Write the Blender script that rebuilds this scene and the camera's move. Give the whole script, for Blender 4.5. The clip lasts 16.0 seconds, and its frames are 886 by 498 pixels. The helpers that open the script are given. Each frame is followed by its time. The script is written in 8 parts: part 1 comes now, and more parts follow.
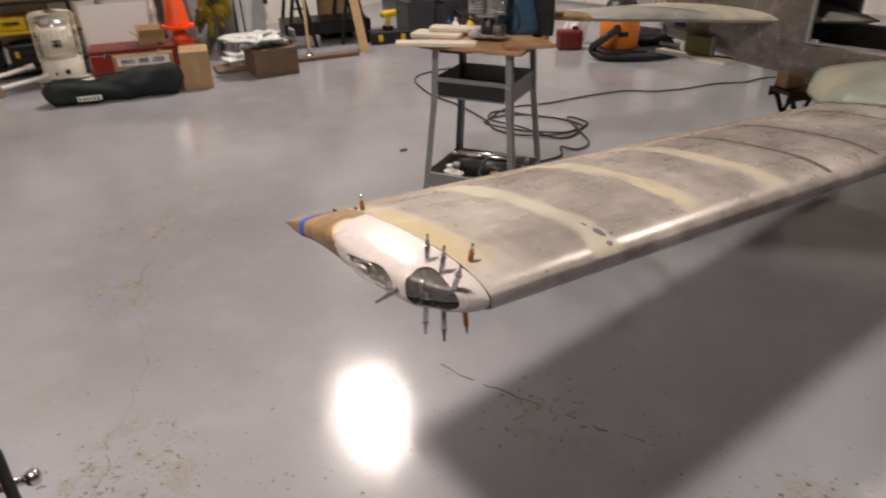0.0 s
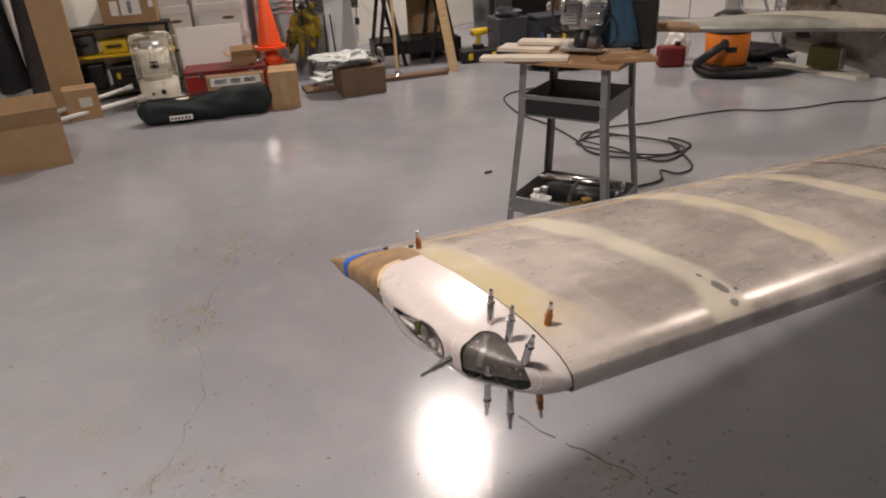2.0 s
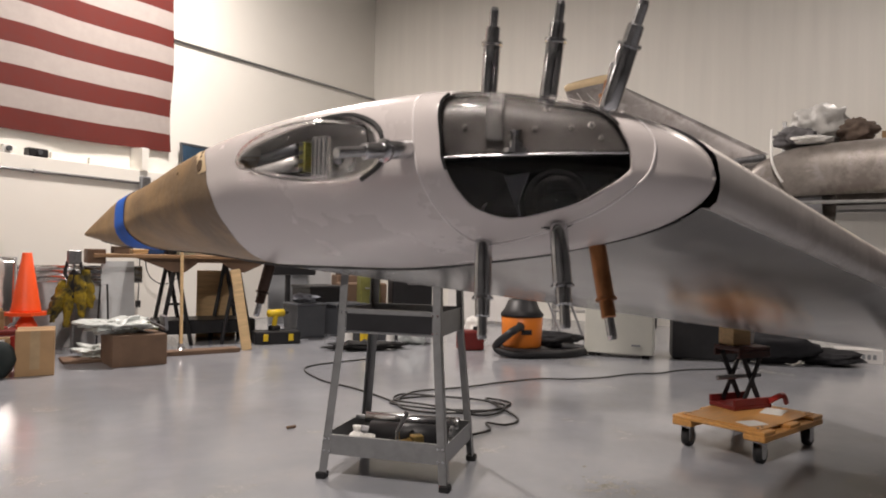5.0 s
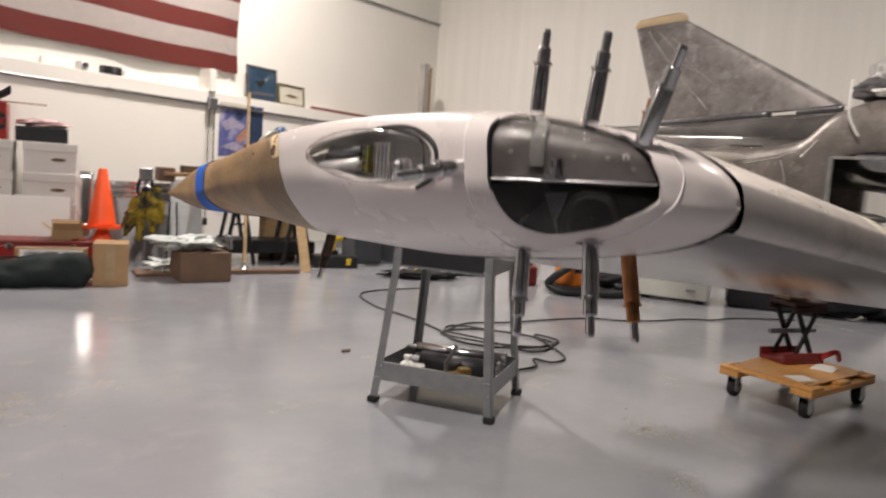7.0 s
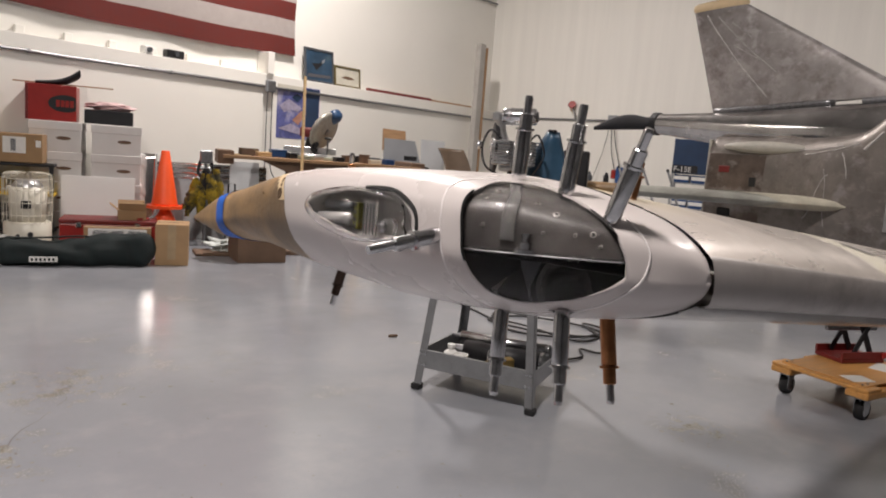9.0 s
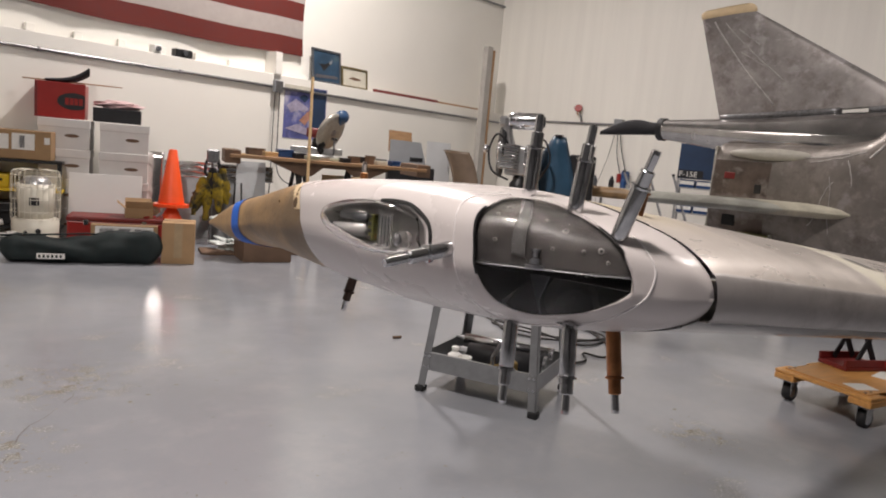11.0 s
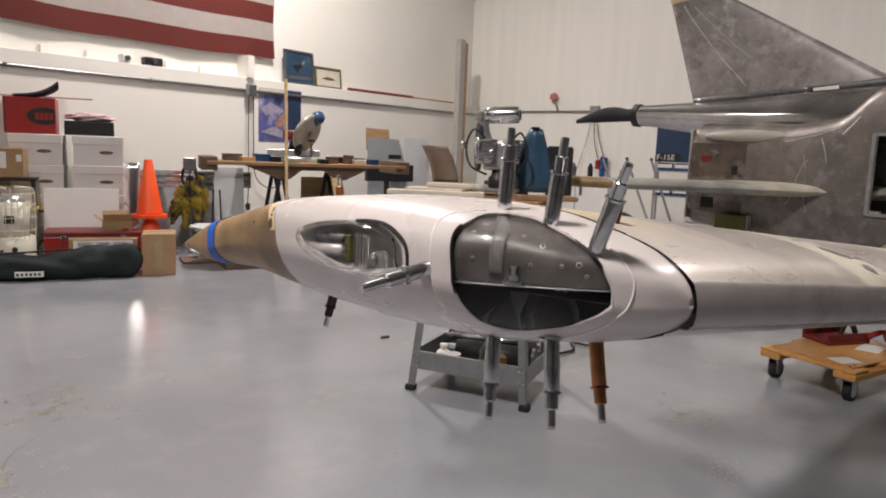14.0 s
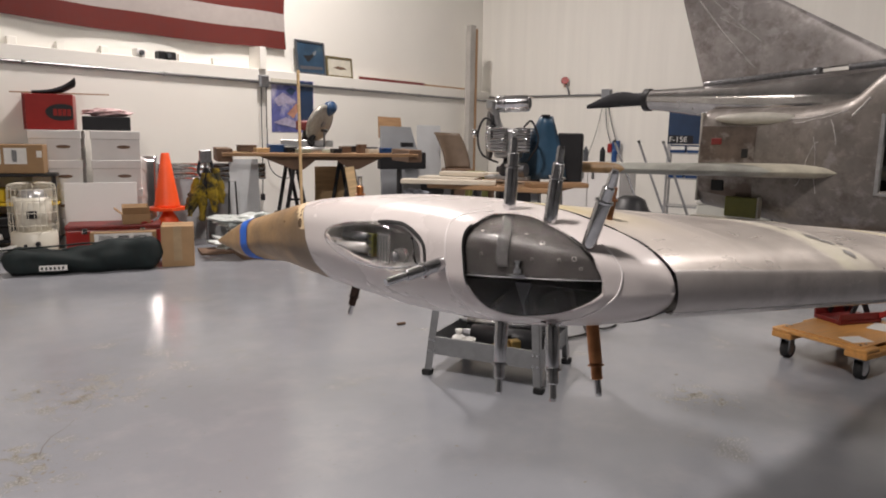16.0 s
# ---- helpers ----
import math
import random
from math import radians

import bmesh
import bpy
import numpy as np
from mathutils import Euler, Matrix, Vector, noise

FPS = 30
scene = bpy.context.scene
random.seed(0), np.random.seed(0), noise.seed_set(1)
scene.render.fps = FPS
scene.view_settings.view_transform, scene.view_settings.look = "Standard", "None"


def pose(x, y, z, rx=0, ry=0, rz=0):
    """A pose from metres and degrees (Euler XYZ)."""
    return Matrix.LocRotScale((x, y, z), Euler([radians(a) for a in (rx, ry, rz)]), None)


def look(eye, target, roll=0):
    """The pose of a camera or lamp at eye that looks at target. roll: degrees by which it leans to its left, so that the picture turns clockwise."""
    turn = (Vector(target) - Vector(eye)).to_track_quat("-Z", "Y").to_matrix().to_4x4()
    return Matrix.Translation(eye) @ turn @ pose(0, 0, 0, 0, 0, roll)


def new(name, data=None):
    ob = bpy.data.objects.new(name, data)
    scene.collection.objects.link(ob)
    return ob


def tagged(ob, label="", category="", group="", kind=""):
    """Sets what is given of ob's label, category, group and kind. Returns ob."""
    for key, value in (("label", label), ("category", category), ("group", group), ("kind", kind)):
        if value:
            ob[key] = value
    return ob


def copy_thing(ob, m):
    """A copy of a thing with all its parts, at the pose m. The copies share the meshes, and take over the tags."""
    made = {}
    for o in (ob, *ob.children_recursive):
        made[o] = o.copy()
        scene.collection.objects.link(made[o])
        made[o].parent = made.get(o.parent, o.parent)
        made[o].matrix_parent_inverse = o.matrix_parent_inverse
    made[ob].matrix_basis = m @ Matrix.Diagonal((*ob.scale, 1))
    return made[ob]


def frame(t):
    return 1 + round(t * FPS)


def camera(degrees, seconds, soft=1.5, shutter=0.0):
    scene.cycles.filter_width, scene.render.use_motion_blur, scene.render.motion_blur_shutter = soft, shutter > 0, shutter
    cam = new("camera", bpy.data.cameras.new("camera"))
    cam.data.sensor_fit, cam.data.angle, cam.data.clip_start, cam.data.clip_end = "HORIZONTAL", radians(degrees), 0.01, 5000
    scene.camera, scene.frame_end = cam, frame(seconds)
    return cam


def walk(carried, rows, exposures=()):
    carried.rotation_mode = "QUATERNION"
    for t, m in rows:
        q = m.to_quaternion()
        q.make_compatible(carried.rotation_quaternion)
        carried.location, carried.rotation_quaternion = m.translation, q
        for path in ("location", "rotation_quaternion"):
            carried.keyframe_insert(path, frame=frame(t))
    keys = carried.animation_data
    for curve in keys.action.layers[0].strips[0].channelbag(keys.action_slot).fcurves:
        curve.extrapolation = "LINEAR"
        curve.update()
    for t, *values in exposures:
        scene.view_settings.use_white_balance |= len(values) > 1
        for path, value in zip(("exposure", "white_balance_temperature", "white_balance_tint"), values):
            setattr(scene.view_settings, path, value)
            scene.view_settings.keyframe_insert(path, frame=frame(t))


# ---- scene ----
cam = camera(64.7, 16.0, 1.9, 0.5)
PATH = [
    (0, (0.144, 0.763, 1.431), (-0.004, 2.52, 0.486), -1.1),
    (0.5, (0.137, 0.762, 1.429), (-0.128, 2.53, 0.533), -3.0),
    (1, (0.144, 0.777, 1.425), (-0.127, 2.5, 0.447), -1.6),
    (1.5, (0.165, 0.853, 1.41), (-0.192, 2.582, 0.471), -1.3),
    (2, (0.148, 1.005, 1.353), (-0.254, 2.752, 0.468), -3.3),
    (2.5, (0.084, 1.169, 1.26), (-0.147, 2.93, 0.341), -4.6),
    (2.7, (0.08, 1.24, 1.176), (-0.19, 3.051, 0.371), -3.3),
    (3, (0.087, 1.324, 1.05), (-0.205, 3.206, 0.44), -0.5),
    (3.2, (0.081, 1.354, 0.996), (-0.217, 3.274, 0.523), -0.8),
    (3.5, (0.073, 1.376, 0.95), (-0.115, 3.344, 0.642), -0.5),
    (4, (0.053, 1.35, 0.91), (0.053, 3.347, 0.8), 1.3),
    (4.2, (0.033, 1.348, 0.884), (0.119, 3.346, 0.899), 1.0),
    (6.3, (-0.031, 1.348, 0.799), (0.201, 3.334, 0.795), 2.0),
    (6.5, (-0.029, 1.344, 0.803), (0.193, 3.332, 0.773), 3.1),
    (7, (-0.014, 1.308, 0.861), (0.013, 3.298, 0.664), 4.0),
    (7.5, (0.009, 1.308, 0.914), (-0.055, 3.29, 0.658), 5.8),
    (8, (0.019, 1.303, 0.917), (-0.044, 3.287, 0.67), 6.0),
    (8.5, (0.022, 1.304, 0.917), (-0.048, 3.286, 0.662), 5.9),
    (9, (0.025, 1.301, 0.912), (-0.103, 3.278, 0.642), 4.4),
    (9.5, (0.021, 1.293, 0.907), (-0.111, 3.269, 0.629), 5.3),
    (9.7, (0.02, 1.29, 0.912), (-0.11, 3.269, 0.652), 5.6),
    (11.8, (0.022, 1.287, 0.928), (-0.13, 3.262, 0.657), 4.2),
    (12, (0.026, 1.288, 0.934), (-0.122, 3.266, 0.683), 3.8),
    (12.5, (0.024, 1.291, 0.935), (-0.108, 3.269, 0.675), 3.3),
    (13, (0.027, 1.291, 0.935), (-0.069, 3.268, 0.651), 1.7),
    (13.5, (0.024, 1.291, 0.934), (-0.074, 3.267, 0.646), 1.9),
    (14, (0.023, 1.293, 0.934), (-0.07, 3.271, 0.652), 2.2),
    (14.5, (0.025, 1.294, 0.935), (-0.063, 3.273, 0.663), 2.4),
    (15, (0.025, 1.284, 0.94), (-0.099, 3.261, 0.666), 1.1),
    (15.5, (0.033, 1.273, 0.939), (-0.104, 3.244, 0.631), 1.4),
    (16, (0.026, 1.239, 0.949), (-0.105, 3.209, 0.626), 1.0),
]
walk(cam, [(t, look(eye, target, roll)) for t, eye, target, roll in PATH],
     exposures=[(0, -0.22, 6880, 13.5), (0.7, -0.31, 6860, 13.5), (2.5, -0.39, 6820, 13.5), (3.3, -0.42, 6740, 13), (4.2, -0.3, 6600, 11.5), (6.3, 0.3, 6600, 10), (7.0, 0.1, 6560, 10), (7.45, -0.09, 6460, 10), (8, -0.09, 6380, 10), (16, -0.09, 6380, 10)])

import functools

# ---- world, lamps ----
world = bpy.data.worlds.new("world")
scene.world = world
world.use_nodes = True
world.node_tree.nodes["Background"].inputs[0].default_value = (1.0, 0.95, 0.9, 1)
world.node_tree.nodes["Background"].inputs[1].default_value = 0.012
scene.view_settings.exposure = 0.0


# ---- material kit ----
def material(name, base, rough=0.5, metal=0.0, vary=0.12, scale=6.0, bump=0.0, bump_scale=80.0, second=None, cover=0.5, detail=6.0, stretch=(1, 1, 1), coat=0.0, random_tint=0.0):
    """A procedural surface: base colour broken by noise at two scales, an optional second colour in patches, and fine relief."""
    m = bpy.data.materials.new(name)
    m.use_nodes = True
    nt = m.node_tree
    nodes, links = nt.nodes, nt.links
    bsdf = nodes["Principled BSDF"]
    co = nodes.new("ShaderNodeTexCoord")
    mp = nodes.new("ShaderNodeMapping")
    mp.inputs["Scale"].default_value = stretch
    links.new(co.outputs["Object"], mp.inputs["Vector"])

    def noise_at(sc, det, rough_=0.6):
        n = nodes.new("ShaderNodeTexNoise")
        n.inputs["Scale"].default_value = sc
        n.inputs["Detail"].default_value = det
        n.inputs["Roughness"].default_value = rough_
        links.new(mp.outputs["Vector"], n.inputs["Vector"])
        return n.outputs["Fac"]

    def ramp(fac, a, b, ca, cb):
        r = nodes.new("ShaderNodeValToRGB")
        r.color_ramp.elements[0].position, r.color_ramp.elements[1].position = a, b
        r.color_ramp.elements[0].color, r.color_ramp.elements[1].color = (*ca, 1), (*cb, 1)
        links.new(fac, r.inputs["Fac"])
        return r.outputs["Color"]

    big = noise_at(scale, detail)
    lo = tuple(max(0.0, c * (1 - vary)) for c in base)
    hi = tuple(min(1.0, c * (1 + vary)) for c in base)
    col = ramp(big, 0.3, 0.7, lo, hi)
    if second:
        patch = noise_at(scale * 0.45, 8.0, 0.65)
        fac = ramp(patch, cover, cover + 0.12, (0, 0, 0), (1, 1, 1))
        mix = nodes.new("ShaderNodeMix")
        mix.data_type = "RGBA"
        links.new(fac, mix.inputs["Factor"])
        links.new(col, mix.inputs["A"])
        mix.inputs["B"].default_value = (*second, 1)
        col = mix.outputs["Result"]
    if random_tint:
        info = nodes.new("ShaderNodeObjectInfo")
        hsv = nodes.new("ShaderNodeHueSaturation")
        mr = nodes.new("ShaderNodeMapRange")
        mr.inputs["To Min"].default_value, mr.inputs["To Max"].default_value = 1 - random_tint, 1 + random_tint
        links.new(info.outputs["Random"], mr.inputs["Value"])
        links.new(mr.outputs["Result"], hsv.inputs["Value"])
        links.new(col, hsv.inputs["Color"])
        col = hsv.outputs["Color"]
    links.new(col, bsdf.inputs["Base Color"])
    fine = noise_at(bump_scale, 5.0)
    rr = nodes.new("ShaderNodeMapRange")
    rr.inputs["To Min"].default_value, rr.inputs["To Max"].default_value = max(0.02, rough * 0.8), min(1.0, rough * 1.25)
    links.new(big, rr.inputs["Value"])
    links.new(rr.outputs["Result"], bsdf.inputs["Roughness"])
    bsdf.inputs["Metallic"].default_value = metal
    bsdf.inputs["Coat Weight"].default_value = coat
    if bump:
        b = nodes.new("ShaderNodeBump")
        b.inputs["Strength"].default_value = bump
        b.inputs["Distance"].default_value = 0.002
        links.new(fine, b.inputs["Height"])
        links.new(b.outputs["Normal"], bsdf.inputs["Normal"])
    return m


def glass_material(name, tint=(1, 1, 1), rough=0.02, ior=1.45, haze=0.0):
    m = bpy.data.materials.new(name)
    m.use_nodes = True
    b = m.node_tree.nodes["Principled BSDF"]
    b.inputs["Base Color"].default_value = (*tint, 1)
    b.inputs["Roughness"].default_value = rough
    b.inputs["Transmission Weight"].default_value = 1.0 - haze
    b.inputs["IOR"].default_value = ior
    return m


def lamp_material(name, colour, strength):
    m = bpy.data.materials.new(name)
    m.use_nodes = True
    b = m.node_tree.nodes["Principled BSDF"]
    b.inputs["Base Color"].default_value = (0.9, 0.9, 0.9, 1)
    b.inputs["Emission Color"].default_value = (*colour, 1)
    b.inputs["Emission Strength"].default_value = strength
    return m


M_WALL = material("white_wall_paint", (0.85, 0.827, 0.77), 0.55, vary=0.03, scale=0.8, bump=0.05, bump_scale=120)
M_ENDWALL = material("white_wall_sheet", (0.85, 0.827, 0.77), 0.5, vary=0.035, scale=1.6, stretch=(5, 5, 0.25), bump=0.015, bump_scale=12)
# Walls and ceiling out of view; their greys hold down bounced light.
M_UNSEEN_WALL = material("unseen_wall_grey", (0.13, 0.13, 0.135), 0.6, vary=0.05, scale=0.8)
M_CEIL = material("unseen_ceiling_grey", (0.44, 0.435, 0.422), 0.6, vary=0.04, scale=0.7)
M_STEEL = material("polished_steel", (0.62, 0.62, 0.63), 0.2, 1.0, vary=0.12, scale=60)
M_REDPRIMER = material("patchy_red_primer", (0.34, 0.25, 0.22), 0.6, vary=0.25, scale=12, second=(0.4, 0.375, 0.35), cover=0.5)
M_DARKSTEEL = material("dull_steel", (0.28, 0.28, 0.29), 0.38, 1.0, vary=0.25, scale=70, bump=0.05, bump_scale=400)
M_COPPER = material("copper_plate", (0.42, 0.19, 0.085), 0.36, 1.0, vary=0.25, scale=80)
M_BLACK = material("black_plastic", (0.012, 0.012, 0.014), 0.45, vary=0.3, scale=15)
M_RUBBER = material("black_rubber", (0.01, 0.01, 0.011), 0.75, vary=0.3, scale=20)
M_BRONZE = material("dark_bronze", (0.07, 0.045, 0.035), 0.35, 0.8, vary=0.25, scale=80)
M_CLECO = material("plated_steel", (0.56, 0.56, 0.57), 0.17, 1.0, vary=0.25, scale=90)
M_GELCOAT = material("white_gelcoat", (0.56, 0.515, 0.50), 0.26, vary=0.02, scale=9, bump=0.02, bump_scale=250)
M_TAN = material("tan_filler", (0.29, 0.18, 0.083), 0.42, vary=0.4, scale=16, bump=0.3, bump_scale=160, second=(0.16, 0.105, 0.055), cover=0.5)
M_CREAM = material("cream_filler", (0.6, 0.46, 0.28), 0.6, vary=0.08, scale=30)
M_TAPE = material("blue_masking_tape", (0.015, 0.11, 0.5), 0.6, vary=0.2, scale=60, bump=0.3, bump_scale=150)
M_SEAL = material("black_sealant", (0.008, 0.008, 0.008), 0.5, vary=0.3, scale=90)
M_CLEAR = glass_material("clear_acrylic", (0.93, 0.92, 0.915), 0.045, 1.2, 0.0)
M_FROST = glass_material("frosted_acrylic", (0.95, 0.94, 0.93), 0.25, 1.2, 0.05)
M_FLANGE = material("satin_flange_gelcoat", (0.4, 0.36, 0.348), 0.12, vary=0.04, scale=25)
M_WEB = glass_material("clear_web_acrylic", (0.94, 0.93, 0.92), 0.16, 1.22, 0.07)
M_RIDGE = material("pale_flange_edge", (0.7, 0.66, 0.65), 0.3, vary=0.03, scale=40)
M_PIT = material("dark_pit", (0.10, 0.06, 0.03), 0.9, vary=0.2, scale=200)
M_PLATE = material("grey_brown_primer", (0.046, 0.042, 0.04), 0.42, vary=0.35, scale=50, bump=0.1, bump_scale=300)
M_PLATE.node_tree.nodes["Principled BSDF"].inputs["Specular IOR Level"].default_value = 0.3
M_TRAY = material("dull_silver", (0.38, 0.37, 0.36), 0.38, 0.25, vary=0.2, scale=60)
M_BOARD = material("pale_grey_board", (0.09, 0.086, 0.095), 0.5, vary=0.1, scale=80)
M_LAMPCAN = material("dim_chrome", (0.1, 0.097, 0.094), 0.22, 1.0, vary=0.15, scale=60)
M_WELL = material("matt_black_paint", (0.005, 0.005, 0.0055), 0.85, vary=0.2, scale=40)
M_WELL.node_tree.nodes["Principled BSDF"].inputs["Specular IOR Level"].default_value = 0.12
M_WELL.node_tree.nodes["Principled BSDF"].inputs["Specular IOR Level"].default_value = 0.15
M_JOINT = material("dark_joint_primer", (0.13, 0.10, 0.085), 0.6, vary=0.25, scale=30, bump=0.1, bump_scale=150)
M_SCRAPE = material("scraped_grey_metal", (0.2, 0.19, 0.18), 0.45, 0.4, vary=0.25, scale=60)
M_GREYMETAL = material("grey_hammered_paint", (0.27, 0.275, 0.28), 0.38, 0.55, vary=0.12, scale=25, bump=0.1, bump_scale=180)
M_CARD = material("brown_cardboard", (0.36, 0.23, 0.12), 0.8, vary=0.1, scale=9, bump=0.08, bump_scale=90, random_tint=0.15)
M_CARDDARK = material("dark_cardboard", (0.16, 0.10, 0.065), 0.8, vary=0.18, scale=9, bump=0.08, bump_scale=90)
M_WHITEBOX = material("white_card", (0.72, 0.70, 0.68), 0.65, vary=0.04, scale=7, random_tint=0.06)
M_PAPER = material("white_paper", (0.78, 0.77, 0.74), 0.7, vary=0.05, scale=30)
M_RED = material("red_paint", (0.3, 0.018, 0.014), 0.35, vary=0.12, scale=10)
M_DARKRED = material("dark_red_paint", (0.16, 0.016, 0.014), 0.45, vary=0.2, scale=14)
M_ORANGE = material("orange_cone_plastic", (0.95, 0.10, 0.015), 0.45, vary=0.05, scale=9)
M_VAC = material("orange_plastic", (0.72, 0.2, 0.02), 0.4, vary=0.06, scale=9)
M_YELLOW = material("yellow_plastic", (0.72, 0.5, 0.02), 0.45, vary=0.1, scale=14)
M_GREEN = material("dark_green_canvas", (0.006, 0.013, 0.0135), 0.75, vary=0.3, scale=18, bump=0.4, bump_scale=60)
M_PALEWOOD = material("bleached_board", (0.6, 0.53, 0.43), 0.6, vary=0.2, scale=7, stretch=(1, 9, 9), bump=0.1, bump_scale=60, random_tint=0.1)
M_WOOD = material("pale_pine_wood", (0.6, 0.42, 0.22), 0.6, vary=0.18, scale=7, stretch=(1, 9, 9), bump=0.1, bump_scale=60, random_tint=0.1)
M_PLY = material("brown_plywood", (0.34, 0.2, 0.1), 0.6, vary=0.2, scale=6, stretch=(1, 7, 7), bump=0.1, bump_scale=60)
M_DOLLY = material("orange_varnished_wood", (0.58, 0.29, 0.085), 0.4, vary=0.15, scale=6, stretch=(1, 8, 8))
M_BLUE = material("blue_painted_cowl", (0.035, 0.085, 0.145), 0.35, vary=0.3, scale=8, bump=0.05)
M_GREYPANEL = material("grey_sheet", (0.25, 0.26, 0.275), 0.45, vary=0.08, scale=5)
M_ALU = material("bright_aluminium", (0.75, 0.75, 0.76), 0.16, 1.0, vary=0.08, scale=14)
M_ALUDULL = material("cast_aluminium", (0.5, 0.5, 0.5), 0.36, 0.9, vary=0.2, scale=30, bump=0.15, bump_scale=150)
M_POLISH = material("polished_sheet", (0.85, 0.84, 0.82), 0.13, 1.0, vary=0.05, scale=12)
M_FILLET = material("cream_grey_filler", (0.5, 0.47, 0.38), 0.5, vary=0.2, scale=18)
M_ROOT = material("pale_green_filler", (0.30, 0.33, 0.27), 0.5, vary=0.2, scale=6, second=(0.40, 0.37, 0.26), cover=0.5)
M_SCUFF = material("bright_scuff", (0.40, 0.38, 0.365), 0.4, 0.5, vary=0.3, scale=30)
M_PALEMETAL = material("pale_sanded_filler", (0.42, 0.40, 0.35), 0.45, vary=0.15, scale=20)
M_CREAMPAINT = material("cream_enamel", (0.72, 0.68, 0.58), 0.35, vary=0.05, scale=9)
M_CHEST = material("off_white_enamel", (0.66, 0.66, 0.6), 0.35, vary=0.04, scale=5)
M_PLASTICBAG = material("crumpled_clear_plastic", (0.62, 0.66, 0.64), 0.25, vary=0.25, scale=16, bump=0.8, bump_scale=30)
M_FLAGRED = material("flag_red_cloth", (0.115, 0.0145, 0.010), 0.85, vary=0.1, scale=12, bump=0.15, bump_scale=200)
M_FLAGWHITE = material("flag_white_cloth", (0.37, 0.328, 0.308), 0.85, vary=0.06, scale=12, bump=0.15, bump_scale=200)
M_PINK = material("pink_cloth", (0.72, 0.52, 0.52), 0.9, vary=0.15, scale=20, bump=0.5, bump_scale=40)
M_LABEL = material("yellow_label", (0.12, 0.118, 0.014), 0.5, vary=0.1, scale=60)
M_BLUESIGN = material("blue_sign", (0.014, 0.035, 0.085), 0.5, vary=0.2, scale=6)
M_BLUEBIN = material("blue_plastic", (0.018, 0.065, 0.2), 0.4, vary=0.1, scale=9)
M_DARKCLOTH = material("black_cloth", (0.014, 0.014, 0.017), 0.9, vary=0.4, scale=14, bump=0.5, bump_scale=50)
M_GREYPLASTIC = material("grey_plastic", (0.07, 0.075, 0.085), 0.45, vary=0.1, scale=9)
M_OLIVE = material("olive_primer", (0.16, 0.16, 0.04), 0.6, vary=0.2, scale=20)


class Expr:
    """Small helper for writing shader arithmetic."""

    def __init__(self, nt):
        self.nt = nt

    def math(self, op, a, b=0.0, c=None, clamp=False):
        n = self.nt.nodes.new("ShaderNodeMath")
        n.operation, n.use_clamp = op, clamp
        for k, v in enumerate((a, b) if c is None else (a, b, c)):
            if isinstance(v, (int, float)):
                n.inputs[k].default_value = v
            else:
                self.nt.links.new(v, n.inputs[k])
        return n.outputs[0]

    def noise(self, vec, sc, det=6.0, rough=0.6):
        n = self.nt.nodes.new("ShaderNodeTexNoise")
        n.inputs["Scale"].default_value, n.inputs["Detail"].default_value, n.inputs["Roughness"].default_value = sc, det, rough
        self.nt.links.new(vec, n.inputs["Vector"])
        return n.outputs["Fac"]

    def step(self, x, a, b):
        n = self.nt.nodes.new("ShaderNodeMapRange")
        n.interpolation_type = "SMOOTHSTEP"
        n.inputs["From Min"].default_value, n.inputs["From Max"].default_value = a, b
        if isinstance(x, (int, float)):
            n.inputs["Value"].default_value = x
        else:
            self.nt.links.new(x, n.inputs["Value"])
        return n.outputs["Result"]

    def mix(self, fac, a, b):
        n = self.nt.nodes.new("ShaderNodeMix")
        n.data_type = "RGBA"
        if isinstance(fac, (int, float)):
            n.inputs["Factor"].default_value = fac
        else:
            self.nt.links.new(fac, n.inputs["Factor"])
        for k, v in (("A", a), ("B", b)):
            if isinstance(v, tuple):
                n.inputs[k].default_value = (*v, 1)
            else:
                self.nt.links.new(v, n.inputs[k])
        return n.outputs["Result"]

    def mapped(self, vec, sc):
        n = self.nt.nodes.new("ShaderNodeMapping")
        n.inputs["Scale"].default_value = sc
        self.nt.links.new(vec, n.inputs["Vector"])
        return n.outputs["Vector"]


